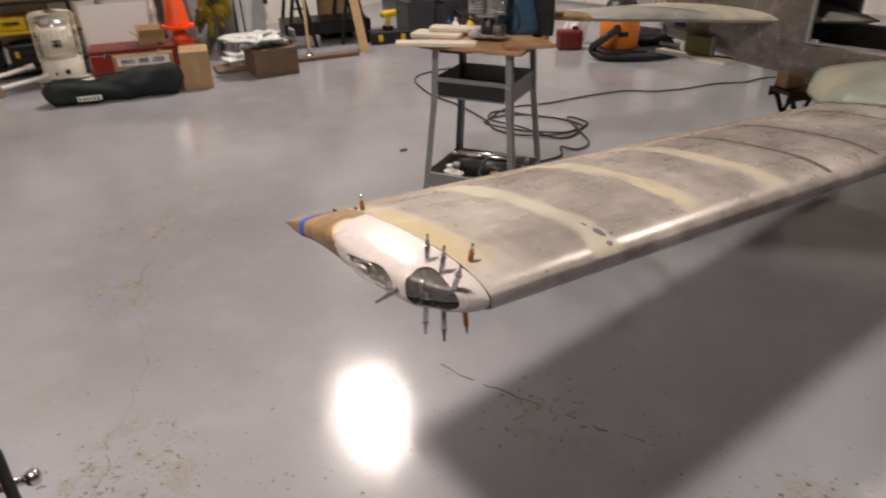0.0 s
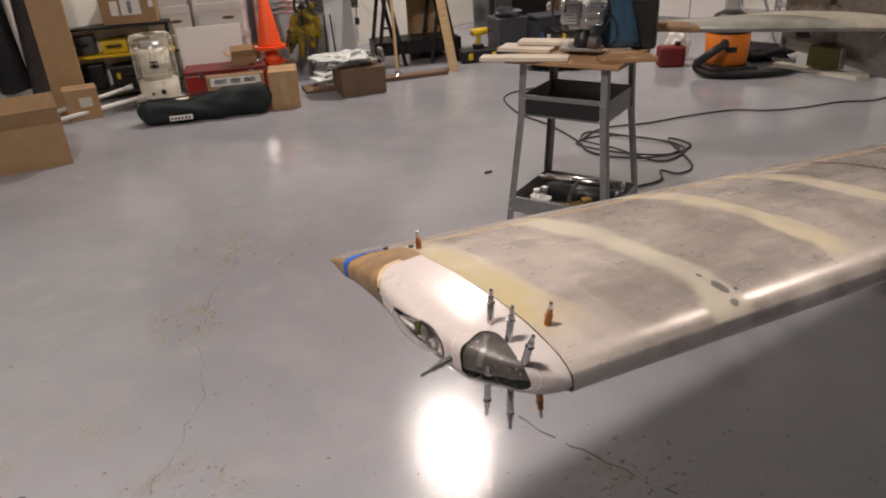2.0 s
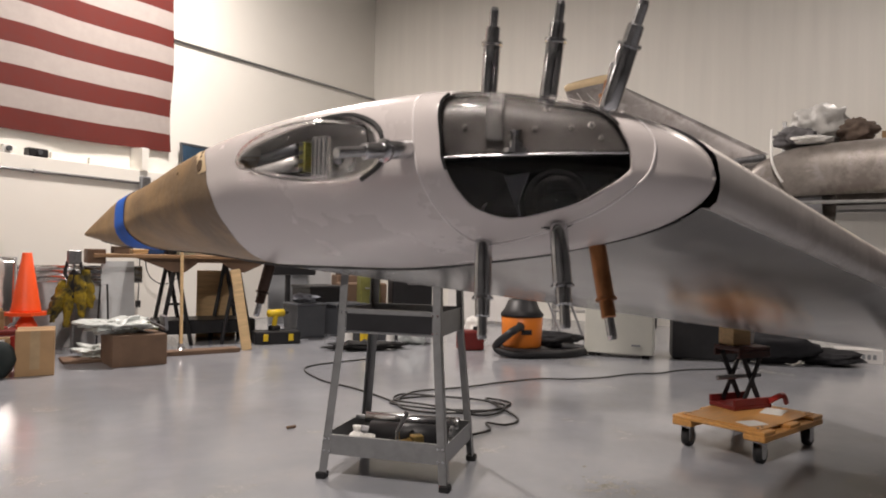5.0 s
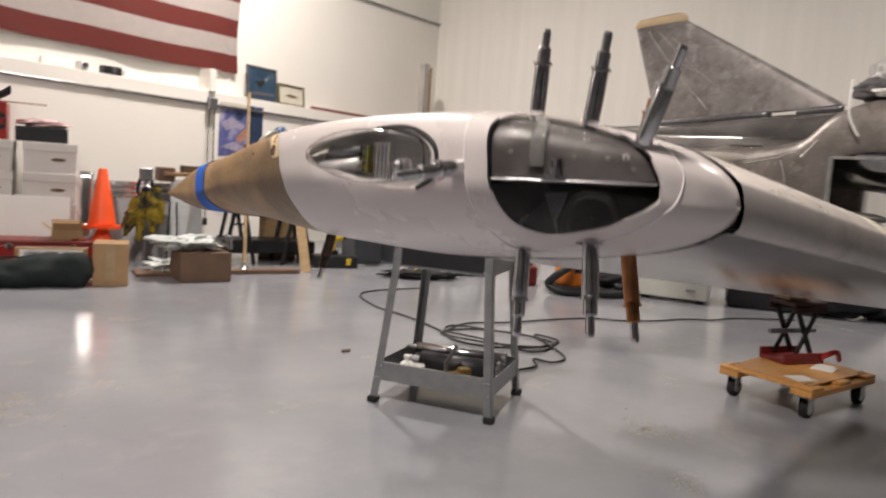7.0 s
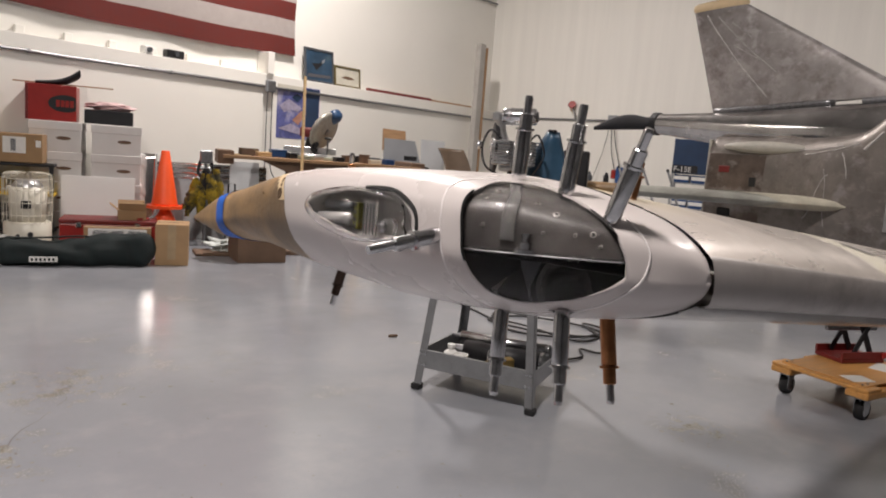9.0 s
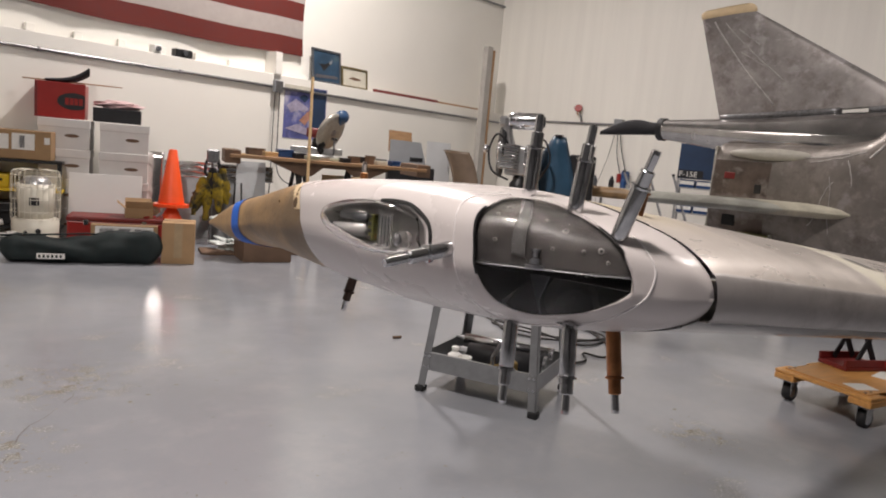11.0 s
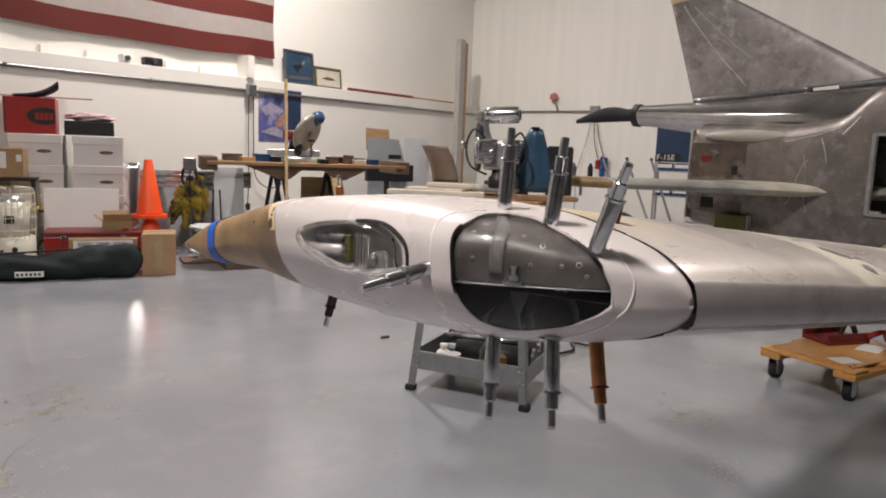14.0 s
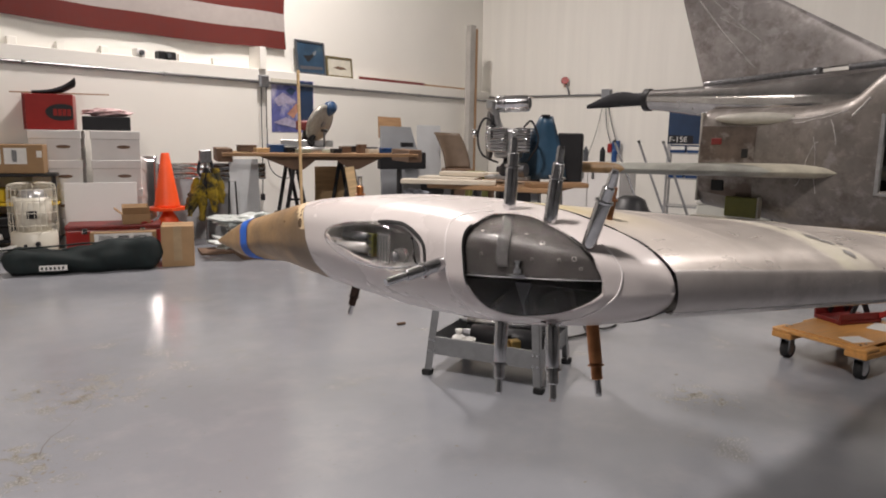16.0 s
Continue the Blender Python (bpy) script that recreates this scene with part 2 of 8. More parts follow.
def floor_material():
    """Grey epoxy paint on concrete: glossy, stained, chipped."""
    m = bpy.data.materials.new("grey_epoxy_floor")
    m.use_nodes = True
    nt = m.node_tree
    x = Expr(nt)
    b = nt.nodes["Principled BSDF"]
    co = nt.nodes.new("ShaderNodeTexCoord").outputs["Object"]
    wide = x.noise(co, 0.55, 5.0, 0.6)
    mid = x.noise(co, 3.0, 6.0, 0.65)
    fine = x.noise(co, 22.0, 5.0, 0.7)
    col = x.mix(x.step(wide, 0.35, 0.68), (0.262, 0.271, 0.296), (0.345, 0.356, 0.385))
    col = x.mix(x.math("MULTIPLY", x.step(mid, 0.45, 0.75), 0.4), col, (0.385, 0.38, 0.392))
    stain = x.math("MULTIPLY", x.step(x.noise(co, 1.3, 7.0, 0.7), 0.56, 0.7), x.step(mid, 0.4, 0.62))
    # Worn places: hall coordinates and reach.
    worn = 0.0
    for px, py, reach in ((-1.45, 3.57, 0.34), (-0.85, 2.1, 0.34), (0.95, 2.02, 0.3), (0.82, 3.78, 0.2), (0.3, 2.4, 0.25), (-1.3, 3.0, 0.3)):
        a, d = Vector((px, py, 0)).dot(WX_), Vector((px, py, 0)).dot(WY_)
        n = nt.nodes.new("ShaderNodeVectorMath")
        n.operation = "DISTANCE"
        nt.links.new(co, n.inputs[0])
        n.inputs[1].default_value = (a, d, 0)
        k = x.math("SUBTRACT", 1.0, x.step(n.outputs["Value"], reach * 0.25, reach))
        worn = k if isinstance(worn, float) else x.math("MAXIMUM", worn, k)
    spots = x.math("MULTIPLY", worn, x.step(x.noise(co, 11.0, 6.0, 0.65), 0.5, 0.6))
    stain = x.math("MAXIMUM", x.math("MULTIPLY", stain, 0.5), x.math("MULTIPLY", spots, 0.55))
    col = x.mix(stain, col, (0.245, 0.228, 0.17))
    bare = x.math("ADD", x.math("MULTIPLY", worn, 0.085), x.math("MULTIPLY", x.step(wide, 0.5, 0.7), 0.01))
    chips = x.step(x.math("ADD", x.noise(co, 34.0, 4.0, 0.6), bare), 0.685, 0.70)
    col = x.mix(x.math("MULTIPLY", chips, 0.85), col, (0.13, 0.105, 0.07))
    nt.links.new(col, b.inputs["Base Color"])
    rough = x.math("ADD", x.math("MULTIPLY", mid, 0.045), 0.003)
    rough = x.math("ADD", rough, x.math("MULTIPLY", fine, 0.025))
    rough = x.math("ADD", rough, x.math("MULTIPLY", x.step(x.noise(co, 130.0, 3.0, 0.7), 0.48, 0.6), 0.2))
    rough = x.math("ADD", rough, x.math("MULTIPLY", x.math("MAXIMUM", chips, stain), 0.3))
    nt.links.new(rough, b.inputs["Roughness"])
    b.inputs["Specular IOR Level"].default_value = 0.46
    bump = nt.nodes.new("ShaderNodeBump")
    bump.inputs["Strength"].default_value, bump.inputs["Distance"].default_value = 0.16, 0.003
    h = x.math("ADD", x.math("MULTIPLY", x.noise(co, 9.0, 3.0), 0.5), x.math("MULTIPLY", x.noise(co, 85.0, 4.0, 0.75), 0.85))
    h = x.math("SUBTRACT", h, x.math("MULTIPLY", chips, 0.5))
    nt.links.new(h, bump.inputs["Height"])
    nt.links.new(bump.outputs["Normal"], b.inputs["Normal"])
    return m


WX_, WY_ = Vector((math.cos(radians(55.5)), math.sin(radians(55.5)), 0)), Vector((-math.sin(radians(55.5)), math.cos(radians(55.5)), 0))
M_FLOOR = floor_material()


def skin_material(name, bands=(), tone=(0.42, 0.415, 0.41), haze=0.5, shine=0.85, blotch=0.0, base_rough=0.24, wave=2.0, mottle=0.0, relief=0.15):
    """Sanded aluminium skin, with filler bands across the chord at the given distances from the tip."""
    m = bpy.data.materials.new(name)
    m.use_nodes = True
    nt = m.node_tree
    x = Expr(nt)
    b = nt.nodes["Principled BSDF"]
    co = nt.nodes.new("ShaderNodeTexCoord").outputs["Object"]
    sep = nt.nodes.new("ShaderNodeSeparateXYZ")
    nt.links.new(co, sep.inputs["Vector"])
    f, s, z = sep.outputs
    wob = x.noise(co, 9.0, 5.0, 0.6)
    big = x.noise(co, 3.2, 6.0, 0.65)
    swirl = x.noise(x.mapped(co, (9.0, 3.0, 9.0)), 2.2, 6.0, 0.62)
    col = x.mix(x.step(big, 0.32, 0.68), tuple(c * 0.72 for c in tone), tuple(min(1, c * 1.15) for c in tone))
    col = x.mix(x.math("MULTIPLY", x.step(swirl, 0.5, 0.72), 0.45), col, tuple(min(1, c * 1.5) for c in tone))
    if blotch:
        dirt = x.step(x.noise(co, 5.5, 7.0, 0.7), 0.5, 0.66)
        col = x.mix(x.math("MULTIPLY", dirt, blotch), col, tuple(c * k for c, k in zip(tone, (0.36, 0.31, 0.29))))
        scuff = x.step(x.noise(x.mapped(co, (2.2, 2.2, 9.0)), 4.0, 7.0, 0.75), 0.6, 0.7)
        col = x.mix(x.math("MULTIPLY", scuff, blotch * 0.8), col, tuple(min(1, c * 1.9) for c in tone))
    if mottle:
        smear = x.noise(x.mapped(co, (1.0, 0.55, 1.0)), 15.0, 7.0, 0.62)
        col = x.mix(x.math("MULTIPLY", x.step(smear, 0.5, 0.66), mottle), col, tuple(c * k for c, k in zip(tone, (0.5, 0.46, 0.45))))
        col = x.mix(x.math("MULTIPLY", x.step(x.noise(x.mapped(co, (1.6, 0.5, 1.6)), 9.0, 6.0, 0.6), 0.54, 0.68), mottle * 0.7), col, (0.70, 0.66, 0.68))
    metal = x.math("SUBTRACT", shine, x.math("MULTIPLY", x.step(big, 0.45, 0.75), 0.3))
    filler = 0.0
    for at, wide, colour, lo, hi in bands:
        d = x.math("ABSOLUTE", x.math("SUBTRACT", x.math("ADD", s, x.math("MULTIPLY", x.math("SUBTRACT", wob, 0.5), 0.075)), at))
        k = x.math("SUBTRACT", 1.0, x.step(d, wide * 0.4, wide * 1.1))
        k = x.math("MULTIPLY", k, x.math("MULTIPLY", x.step(f, lo - 0.03, lo + 0.03), x.math("SUBTRACT", 1.0, x.step(f, hi - 0.03, hi + 0.03))))
        k = x.math("MULTIPLY", k, x.step(z, -0.6, -0.5))
        k = x.math("MULTIPLY", k, x.math("ADD", 0.45, x.math("MULTIPLY", x.step(wob, 0.35, 0.62), 0.5)))
        col = x.mix(k, col, colour)
        filler = k if isinstance(filler, float) else x.math("MAXIMUM", filler, k)
    if bands:
        metal = x.math("MULTIPLY", metal, x.math("SUBTRACT", 1.0, filler))
    nt.links.new(col, b.inputs["Base Color"])
    nt.links.new(metal, b.inputs["Metallic"])
    r = x.math("ADD", base_rough, x.math("MULTIPLY", swirl, 0.3 * haze + 0.12))
    if bands:
        r = x.math("ADD", r, x.math("MULTIPLY", filler, 0.3))
    nt.links.new(r, b.inputs["Roughness"])
    bump = nt.nodes.new("ShaderNodeBump")
    bump.inputs["Strength"].default_value, bump.inputs["Distance"].default_value = relief, 0.0015
    nt.links.new(x.math("ADD", swirl, x.math("MULTIPLY", big, wave)), bump.inputs["Height"])
    nt.links.new(bump.outputs["Normal"], b.inputs["Normal"])
    return m


YEL, GRN = (0.56, 0.50, 0.34), (0.52, 0.49, 0.38)
M_WING_TOP = skin_material("sanded_wing_skin", [(0.08, 0.052, (0.46, 0.385, 0.205), 0.12, 0.465), (0.145, 0.022, (0.2, 0.175, 0.155), 0.4, 0.5), (0.335, 0.042, GRN, 0.08, 0.55), (0.65, 0.04, YEL, 0.06, 0.52), (0.96, 0.045, YEL, 0.1, 0.55), (2.62, 0.3, (0.5, 0.5, 0.36), 0.0, 0.8)], (0.6, 0.545, 0.5), 0.25, 0.55, 0.36, 0.19, 2.0, 0.24, 0.03)
M_WING_LOW = skin_material("bare_aluminium_skin", (), (0.5, 0.485, 0.475), 0.0, 0.97, 0.12, 0.05, 4.0)
# Tone darkened to stand in for the shaded floor mirrored in this skin.
M_WING_UNDER = skin_material("shade_toned_lower_skin", (), (0.3, 0.288, 0.28), 0.15, 0.9, 0.35, 0.07, 4.0, 0.2)
M_NOSE = skin_material("worn_leading_edge_metal", (), (0.46, 0.43, 0.415), 0.4, 0.6, 0.6, 0.26, 2.0, 0.5, 0.05)
M_FUSE = skin_material("dull_aluminium_skin", (), (0.25, 0.225, 0.205), 0.4, 0.55, 0.6, 0.3, 3.0, 0.25)
M_STAB = skin_material("grey_green_skin", (), (0.37, 0.37, 0.33), 0.5, 0.3, 0.3, 0.34, 3.0)
M_FIN = skin_material("scuffed_fin_skin", (), (0.34, 0.315, 0.305), 0.6, 0.5, 0.5, 0.38, 3.0, 0.45)


# ---- mesh kit ----
def thing(name, label, category, group="", at=(0, 0, 0), turn=0.0, kind=""):
    ob = new(name)
    ob.matrix_basis = pose(*at, 0, 0, turn)
    return tagged(ob, label, category, group, kind)


def part(name, bm, mat, parent, label="", smooth=False, kind=""):
    me = bpy.data.meshes.new(name)
    bm.to_mesh(me)
    bm.free()
    for mt in mat if isinstance(mat, (list, tuple)) else (mat,):
        me.materials.append(mt)
    if smooth:
        for p in me.polygons:
            p.use_smooth = True
    ob = new(name, me)
    ob.parent = parent
    return tagged(ob, label, kind=kind)


def solo(name, bm, mat, label, category, group="", kind="", smooth=False, at=(0, 0, 0), turn=0.0):
    ob = part(name, bm, mat, None, "", smooth)
    ob.matrix_basis = pose(*at, 0, 0, turn)
    return tagged(ob, label, category, group, kind)


def box(x0, x1, y0, y1, z0, z1, bevel=0.0, bm=None, m=None, seg=1):
    bm = bm or bmesh.new()
    made = bmesh.ops.create_cube(bm, size=1)["verts"]
    for v in made:
        v.co = Vector(((x0 + x1) / 2 + v.co.x * (x1 - x0), (y0 + y1) / 2 + v.co.y * (y1 - y0), (z0 + z1) / 2 + v.co.z * (z1 - z0)))
        if m:
            v.co = m @ v.co
    if bevel:
        edges = list({e for v in made for e in v.link_edges})
        bmesh.ops.bevel(bm, geom=edges, offset=bevel, segments=seg, profile=0.5, affect="EDGES")
    return bm


def rod(p0, p1, r0, r1=None, seg=14, bm=None, caps=True):
    bm = bm or bmesh.new()
    p0, p1 = Vector(p0), Vector(p1)
    m = Matrix.Translation((p0 + p1) / 2) @ (p1 - p0).to_track_quat("Z", "Y").to_matrix().to_4x4()
    bmesh.ops.create_cone(bm, cap_ends=caps, segments=seg, radius1=r0, radius2=r0 if r1 is None else r1, depth=(p1 - p0).length, matrix=m)
    return bm


def lathe(profile, seg=24, bm=None, m=None):
    """Turns (radius, height) pairs round z."""
    bm = bm or bmesh.new()
    rings = []
    for r, h in profile:
        ring = []
        for k in range(seg):
            a = 2 * math.pi * k / seg
            co = Vector((max(r, 1e-5) * math.cos(a), max(r, 1e-5) * math.sin(a), h))
            ring.append(bm.verts.new(m @ co if m else co))
        rings.append(ring)
    for a, b in zip(rings, rings[1:]):
        for k in range(seg):
            bm.faces.new((a[k], a[(k + 1) % seg], b[(k + 1) % seg], b[k]))
    bm.faces.new(list(reversed(rings[0])))
    bm.faces.new(rings[-1])
    return bm


def rounded(points, steps=6):
    """A Catmull-Rom curve through the points."""
    pts = [Vector(p) for p in points]
    out = []
    for k in range(len(pts) - 1):
        a, b, c, d = pts[max(k - 1, 0)], pts[k], pts[k + 1], pts[min(k + 2, len(pts) - 1)]
        for j in range(steps):
            t = j / steps
            out.append(0.5 * ((2 * b) + (c - a) * t + (2 * a - 5 * b + 4 * c - d) * t * t + (3 * b - a - 3 * c + d) * t ** 3))
    return out + [pts[-1]]


def hose(points, r, seg=8, steps=6, bm=None, closed=False):
    bm = bm or bmesh.new()
    pts = rounded(points, steps) if steps > 1 else [Vector(p) for p in points]
    rings = []
    side = None
    for k, p in enumerate(pts):
        d = (pts[min(k + 1, len(pts) - 1)] - pts[max(k - 1, 0)]).normalized()
        if side is None:
            side = d.cross(Vector((0, 0, 1)) if abs(d.z) < 0.9 else Vector((1, 0, 0))).normalized()
        side = (side - d * side.dot(d)).normalized()
        up = d.cross(side)
        rings.append([bm.verts.new(p + (side * math.cos(2 * math.pi * j / seg) + up * math.sin(2 * math.pi * j / seg)) * r) for j in range(seg)])
    for a, b in zip(rings, rings[1:]):
        for j in range(seg):
            bm.faces.new((a[j], a[(j + 1) % seg], b[(j + 1) % seg], b[j]))
    if not closed:
        bm.faces.new(list(reversed(rings[0])))
        bm.faces.new(rings[-1])
    return bm


def slab(outline, z0, z1, bm=None, m=None, bevel=0.0):
    """A flat plate with an outline in x, y."""
    bm = bm or bmesh.new()
    lo = [bm.verts.new((x, y, z0)) for x, y in outline]
    hi = [bm.verts.new((x, y, z1)) for x, y in outline]
    bm.faces.new(list(reversed(lo)))
    bm.faces.new(hi)
    for k in range(len(lo)):
        j = (k + 1) % len(lo)
        bm.faces.new((lo[k], lo[j], hi[j], hi[k]))
    bmesh.ops.recalc_face_normals(bm, faces=bm.faces)
    if bevel:
        bmesh.ops.bevel(bm, geom=list(bm.edges), offset=bevel, segments=2, profile=0.5, affect="EDGES")
    if m:
        bmesh.ops.transform(bm, matrix=m, verts=bm.verts)
    return bm


def blob(sx, sy, sz, lump=0.2, freq=2.0, seed=0, sub=4, flat=True, bm=None, at=(0, 0, 0), power=1.0):
    """A soft lumpy body resting on z = 0."""
    bm = bm or bmesh.new()
    made = bmesh.ops.create_icosphere(bm, subdivisions=sub, radius=1)["verts"]
    for v in made:
        n = 1 + lump * noise.fractal(v.co * freq + Vector((seed * 7.1, seed * 3.3, seed)), 1.0, 2.0, 4)
        c = v.co * n
        c = Vector([math.copysign(abs(q) ** power, q) for q in c])
        z = c.z * sz + sz
        if flat:
            z = max(z * 1.02 - 0.02 * sz, 0.0)
        v.co = Vector((c.x * sx + at[0], c.y * sy + at[1], z + at[2]))
    return bm


def grid_mesh(rows, bm=None, keep=None, close=False):
    """Quads over a grid of points; keep(i, j) leaves cells out."""
    bm = bm or bmesh.new()
    vs = [[bm.verts.new(p) for p in row] for row in rows]
    for i in range(len(vs) - 1):
        n = len(vs[i])
        for j in range(n if close else n - 1):
            if keep is None or keep(i, j):
                q = (vs[i][j], vs[i + 1][j], vs[i + 1][(j + 1) % n], vs[i][(j + 1) % n])
                try:
                    bm.faces.new(q)
                except ValueError:
                    pass
    loose = [v for v in bm.verts if not v.link_faces]
    bmesh.ops.delete(bm, geom=loose, context="VERTS")
    return bm


# ---- the hall ----
# The walls run at 55.5 degrees to x. along: metres along the flag wall; depth: metres towards it.
WALL = 55.5
WX, WY = Vector((math.cos(radians(WALL)), math.sin(radians(WALL)), 0)), Vector((-math.sin(radians(WALL)), math.cos(radians(WALL)), 0))
FLAG_WALL, END_WALL, NEAR_A, NEAR_D, TOP = 6.8, 9.85, -5.0, -6.0, 5.6
hall = pose(0, 0, 0, 0, 0, WALL)


def in_hall(along, depth, z=0.0):
    return WX * along + WY * depth + Vector((0, 0, z))


def setting(name, bm, mat, label):
    ob = part(name, bm, mat, None)
    ob.matrix_basis = hall
    return tagged(ob, label, kind="structure")


setting("floor", box(NEAR_A - 0.3, END_WALL + 0.3, NEAR_D - 0.3, FLAG_WALL + 0.5, -0.2, 0), M_FLOOR, "glossy grey epoxy-painted concrete floor, stained and chipped")
setting("ceiling", box(NEAR_A - 0.3, END_WALL + 0.3, NEAR_D - 0.3, FLAG_WALL + 0.5, TOP, TOP + 0.1), M_CEIL, "unseen ceiling closing the hall, its grey set to hold back bounced light")
bm = box(NEAR_A - 0.3, END_WALL + 0.3, FLAG_WALL + 0.16, FLAG_WALL + 0.4, 0, TOP)
setting("wall_north", bm, M_WALL, "white insulated metal wall behind the flag")
bm = box(NEAR_A, END_WALL, FLAG_WALL, FLAG_WALL + 0.158, 0, 1.585, 0.004)
setting("wall_liner", bm, M_WALL, "white-painted lower wall lining with a ledge")
setting("wall_east", box(END_WALL, END_WALL + 0.25, NEAR_D - 0.3, FLAG_WALL + 0.16, 0, TOP), M_ENDWALL, "white insulated metal end wall")
setting("wall_south", box(NEAR_A - 0.3, END_WALL + 0.25, NEAR_D - 0.3, NEAR_D, 0, TOP), M_UNSEEN_WALL, "unseen wall closing the hall, dark to hold back bounced light")
setting("wall_west", box(NEAR_A - 0.3, NEAR_A, NEAR_D, FLAG_WALL + 0.16, 0, TOP), M_UNSEEN_WALL, "unseen wall closing the hall, dark to hold back bounced light")

# High-bay lamps.
M_LAMP = lamp_material("lamp_diffuser", (1.0, 0.905, 0.845), 14.0)
# Place of each lamp: x, y and the height of its diffuser.
# Third is placed to light the end wall; fourth is added fill, unseen.
LAMPS = [(-1.35, 7.45, 4.6), (-1.0, 0.72, 4.4), (4.2, 5.5, 4.4), (-6.0, 3.2, 4.4)]


def high_bay_lamp(x, y, z, power, w, d):
    ob = thing("high_bay_lamp", "long white high-bay ceiling lamp, lit", "lamp", "ceiling lamps", (x, y, z), 4.8)
    part("housing", box(-w / 2 - 0.03, w / 2 + 0.03, -d / 2 - 0.03, d / 2 + 0.03, 0.004, 0.07, 0.012, seg=2), M_ALUDULL, ob)
    part("diffuser", box(-w / 2, w / 2, -d / 2, d / 2, -0.012, 0.0035, 0.004), M_LAMP, ob)
    for dy in (-d * 0.36, d * 0.36):
        part("hanger", rod((0, dy, 0.07), (0, dy, TOP - z + 0.002), 0.005), M_DARKSTEEL, ob)
    data = bpy.data.lights.new("lamp_light", "AREA")
    data.shape, data.size, data.size_y, data.energy, data.color = "RECTANGLE", w, d, power, (1.0, 0.905, 0.845)
    li = new("lamp_light", data)
    li.parent = ob
    li.matrix_basis = pose(0, 0, -0.02)
    # Added upward fill above the closed housing, to brighten roof and upper walls.
    fill_up = bpy.data.lights.new("added_upward_fill", "AREA")
    fill_up.shape, fill_up.size, fill_up.size_y, fill_up.energy, fill_up.color = "RECTANGLE", w, d, power * 0.09, (1.0, 0.905, 0.845)
    li = new("added_upward_fill", fill_up)
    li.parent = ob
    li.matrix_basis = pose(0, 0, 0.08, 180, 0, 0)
    return ob


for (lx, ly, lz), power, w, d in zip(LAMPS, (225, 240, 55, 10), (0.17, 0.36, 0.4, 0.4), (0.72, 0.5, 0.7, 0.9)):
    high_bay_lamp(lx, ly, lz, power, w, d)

# ---- the aeroplane ----
# Local axes: x forward from the trailing point of the wing tip, y inboard along the span, z up.
PLANE_AT, PLANE_TURN = (-0.271, 1.98, 0.83), -43.0
plane = thing("aeroplane", "small homebuilt aeroplane in bare sanded aluminium, unfinished, on a jack", "aeroplane", "", PLANE_AT, PLANE_TURN)
plane_matrix = pose(*PLANE_AT, 0, 0, PLANE_TURN)


def pchip(x, pts):
    """Smooth curve through x, y pairs, without overshoot."""
    xs, ys = np.array(pts[0::2], float), np.array(pts[1::2], float)
    h = np.diff(xs)
    d = np.diff(ys) / h
    m = np.zeros(len(xs))
    for i in range(1, len(xs) - 1):
        if d[i - 1] * d[i] > 0:
            a, b = 2 * h[i] + h[i - 1], h[i] + 2 * h[i - 1]
            m[i] = (a + b) / (a / d[i - 1] + b / d[i])
    m[0], m[-1] = d[0], d[-1]
    x = np.clip(np.asarray(x, float), xs[0], xs[-1])
    k = np.clip(np.searchsorted(xs, x) - 1, 0, len(h) - 1)
    t = (x - xs[k]) / h[k]
    return (1 + 2 * t) * (1 - t) ** 2 * ys[k] + t * (1 - t) ** 2 * h[k] * m[k] + t * t * (3 - 2 * t) * ys[k + 1] + t * t * (t - 1) * h[k] * m[k + 1]


CHORD = 0.518
TIP_SEAM = (0, .002, .055, .003, .085, .03, .12, .072, .15, .07, .2, .062, .3, .058, .45, .047, .518, .045)
TIP_EDGE = (0, 0, .078, -.0094, .2, -.0243, .263, -.035, .33, -.0407, .41, -.040, .46, -.0194, .49, .0007, .508, .0216, .518, .044)
TIP_TOP = (0, .001, .04, .0174, .08, .0328, .12, .0445, .2, .0611, .3, .0691, .38, .0714, .43, .0685, .46, .0628, .49, .0545, .503, .0478, .511, .0415, .516, .0345, .518, .0275)
TIP_LOW = (0, -.002, .08, -.0118, .2, -.0206, .3, -.0203, .41, -.0115, .46, -.0035, .49, .0045, .503, .0105, .511, .0160, .516, .0218, .518, .0275)
TIP_MID = (0, 0, .08, .010, .2, .03, .3, .036, .45, .034, .518, .0275)


@functools.lru_cache(maxsize=20000)
def tip_profile(u):
    return tuple(float(pchip(u, p)) for p in (TIP_SEAM, TIP_EDGE, TIP_TOP, TIP_LOW, TIP_MID))


def tip(u, v, out=0.0):
    """A point of the wing-tip skin: u from the trailing point, v from the top seam (0) round the outside to the lower seam (1)."""
    th = (0.5 - v) * math.pi
    se, so, zt, zb, zm = tip_profile(u)
    c, s = abs(math.cos(th)), math.sin(th)
    if s > 0:
        p = Vector((u, se - (se - so) * c ** 0.42, zm + (zt - zm) * s ** 0.45))
    else:
        p = Vector((u, se - (se - so) * c, zm + (zm - zb) * s))
    if out:
        zm = tip_profile(u)[4]
        e = 0.002
        a = tip(min(u + e, CHORD), v) - tip(max(u - e, 0), v)
        b = tip(u, min(v + e * 4, 1)) - tip(u, max(v - e * 4, 0))
        n = b.cross(a)
        n = n.normalized() if n.length > 1e-12 else Vector((0, -1, 0))
        if n.y > 0.2 or n.dot(p - Vector((u, 0.06, zm))) < 0:
            n = -n
        p = p + n * out
    return p


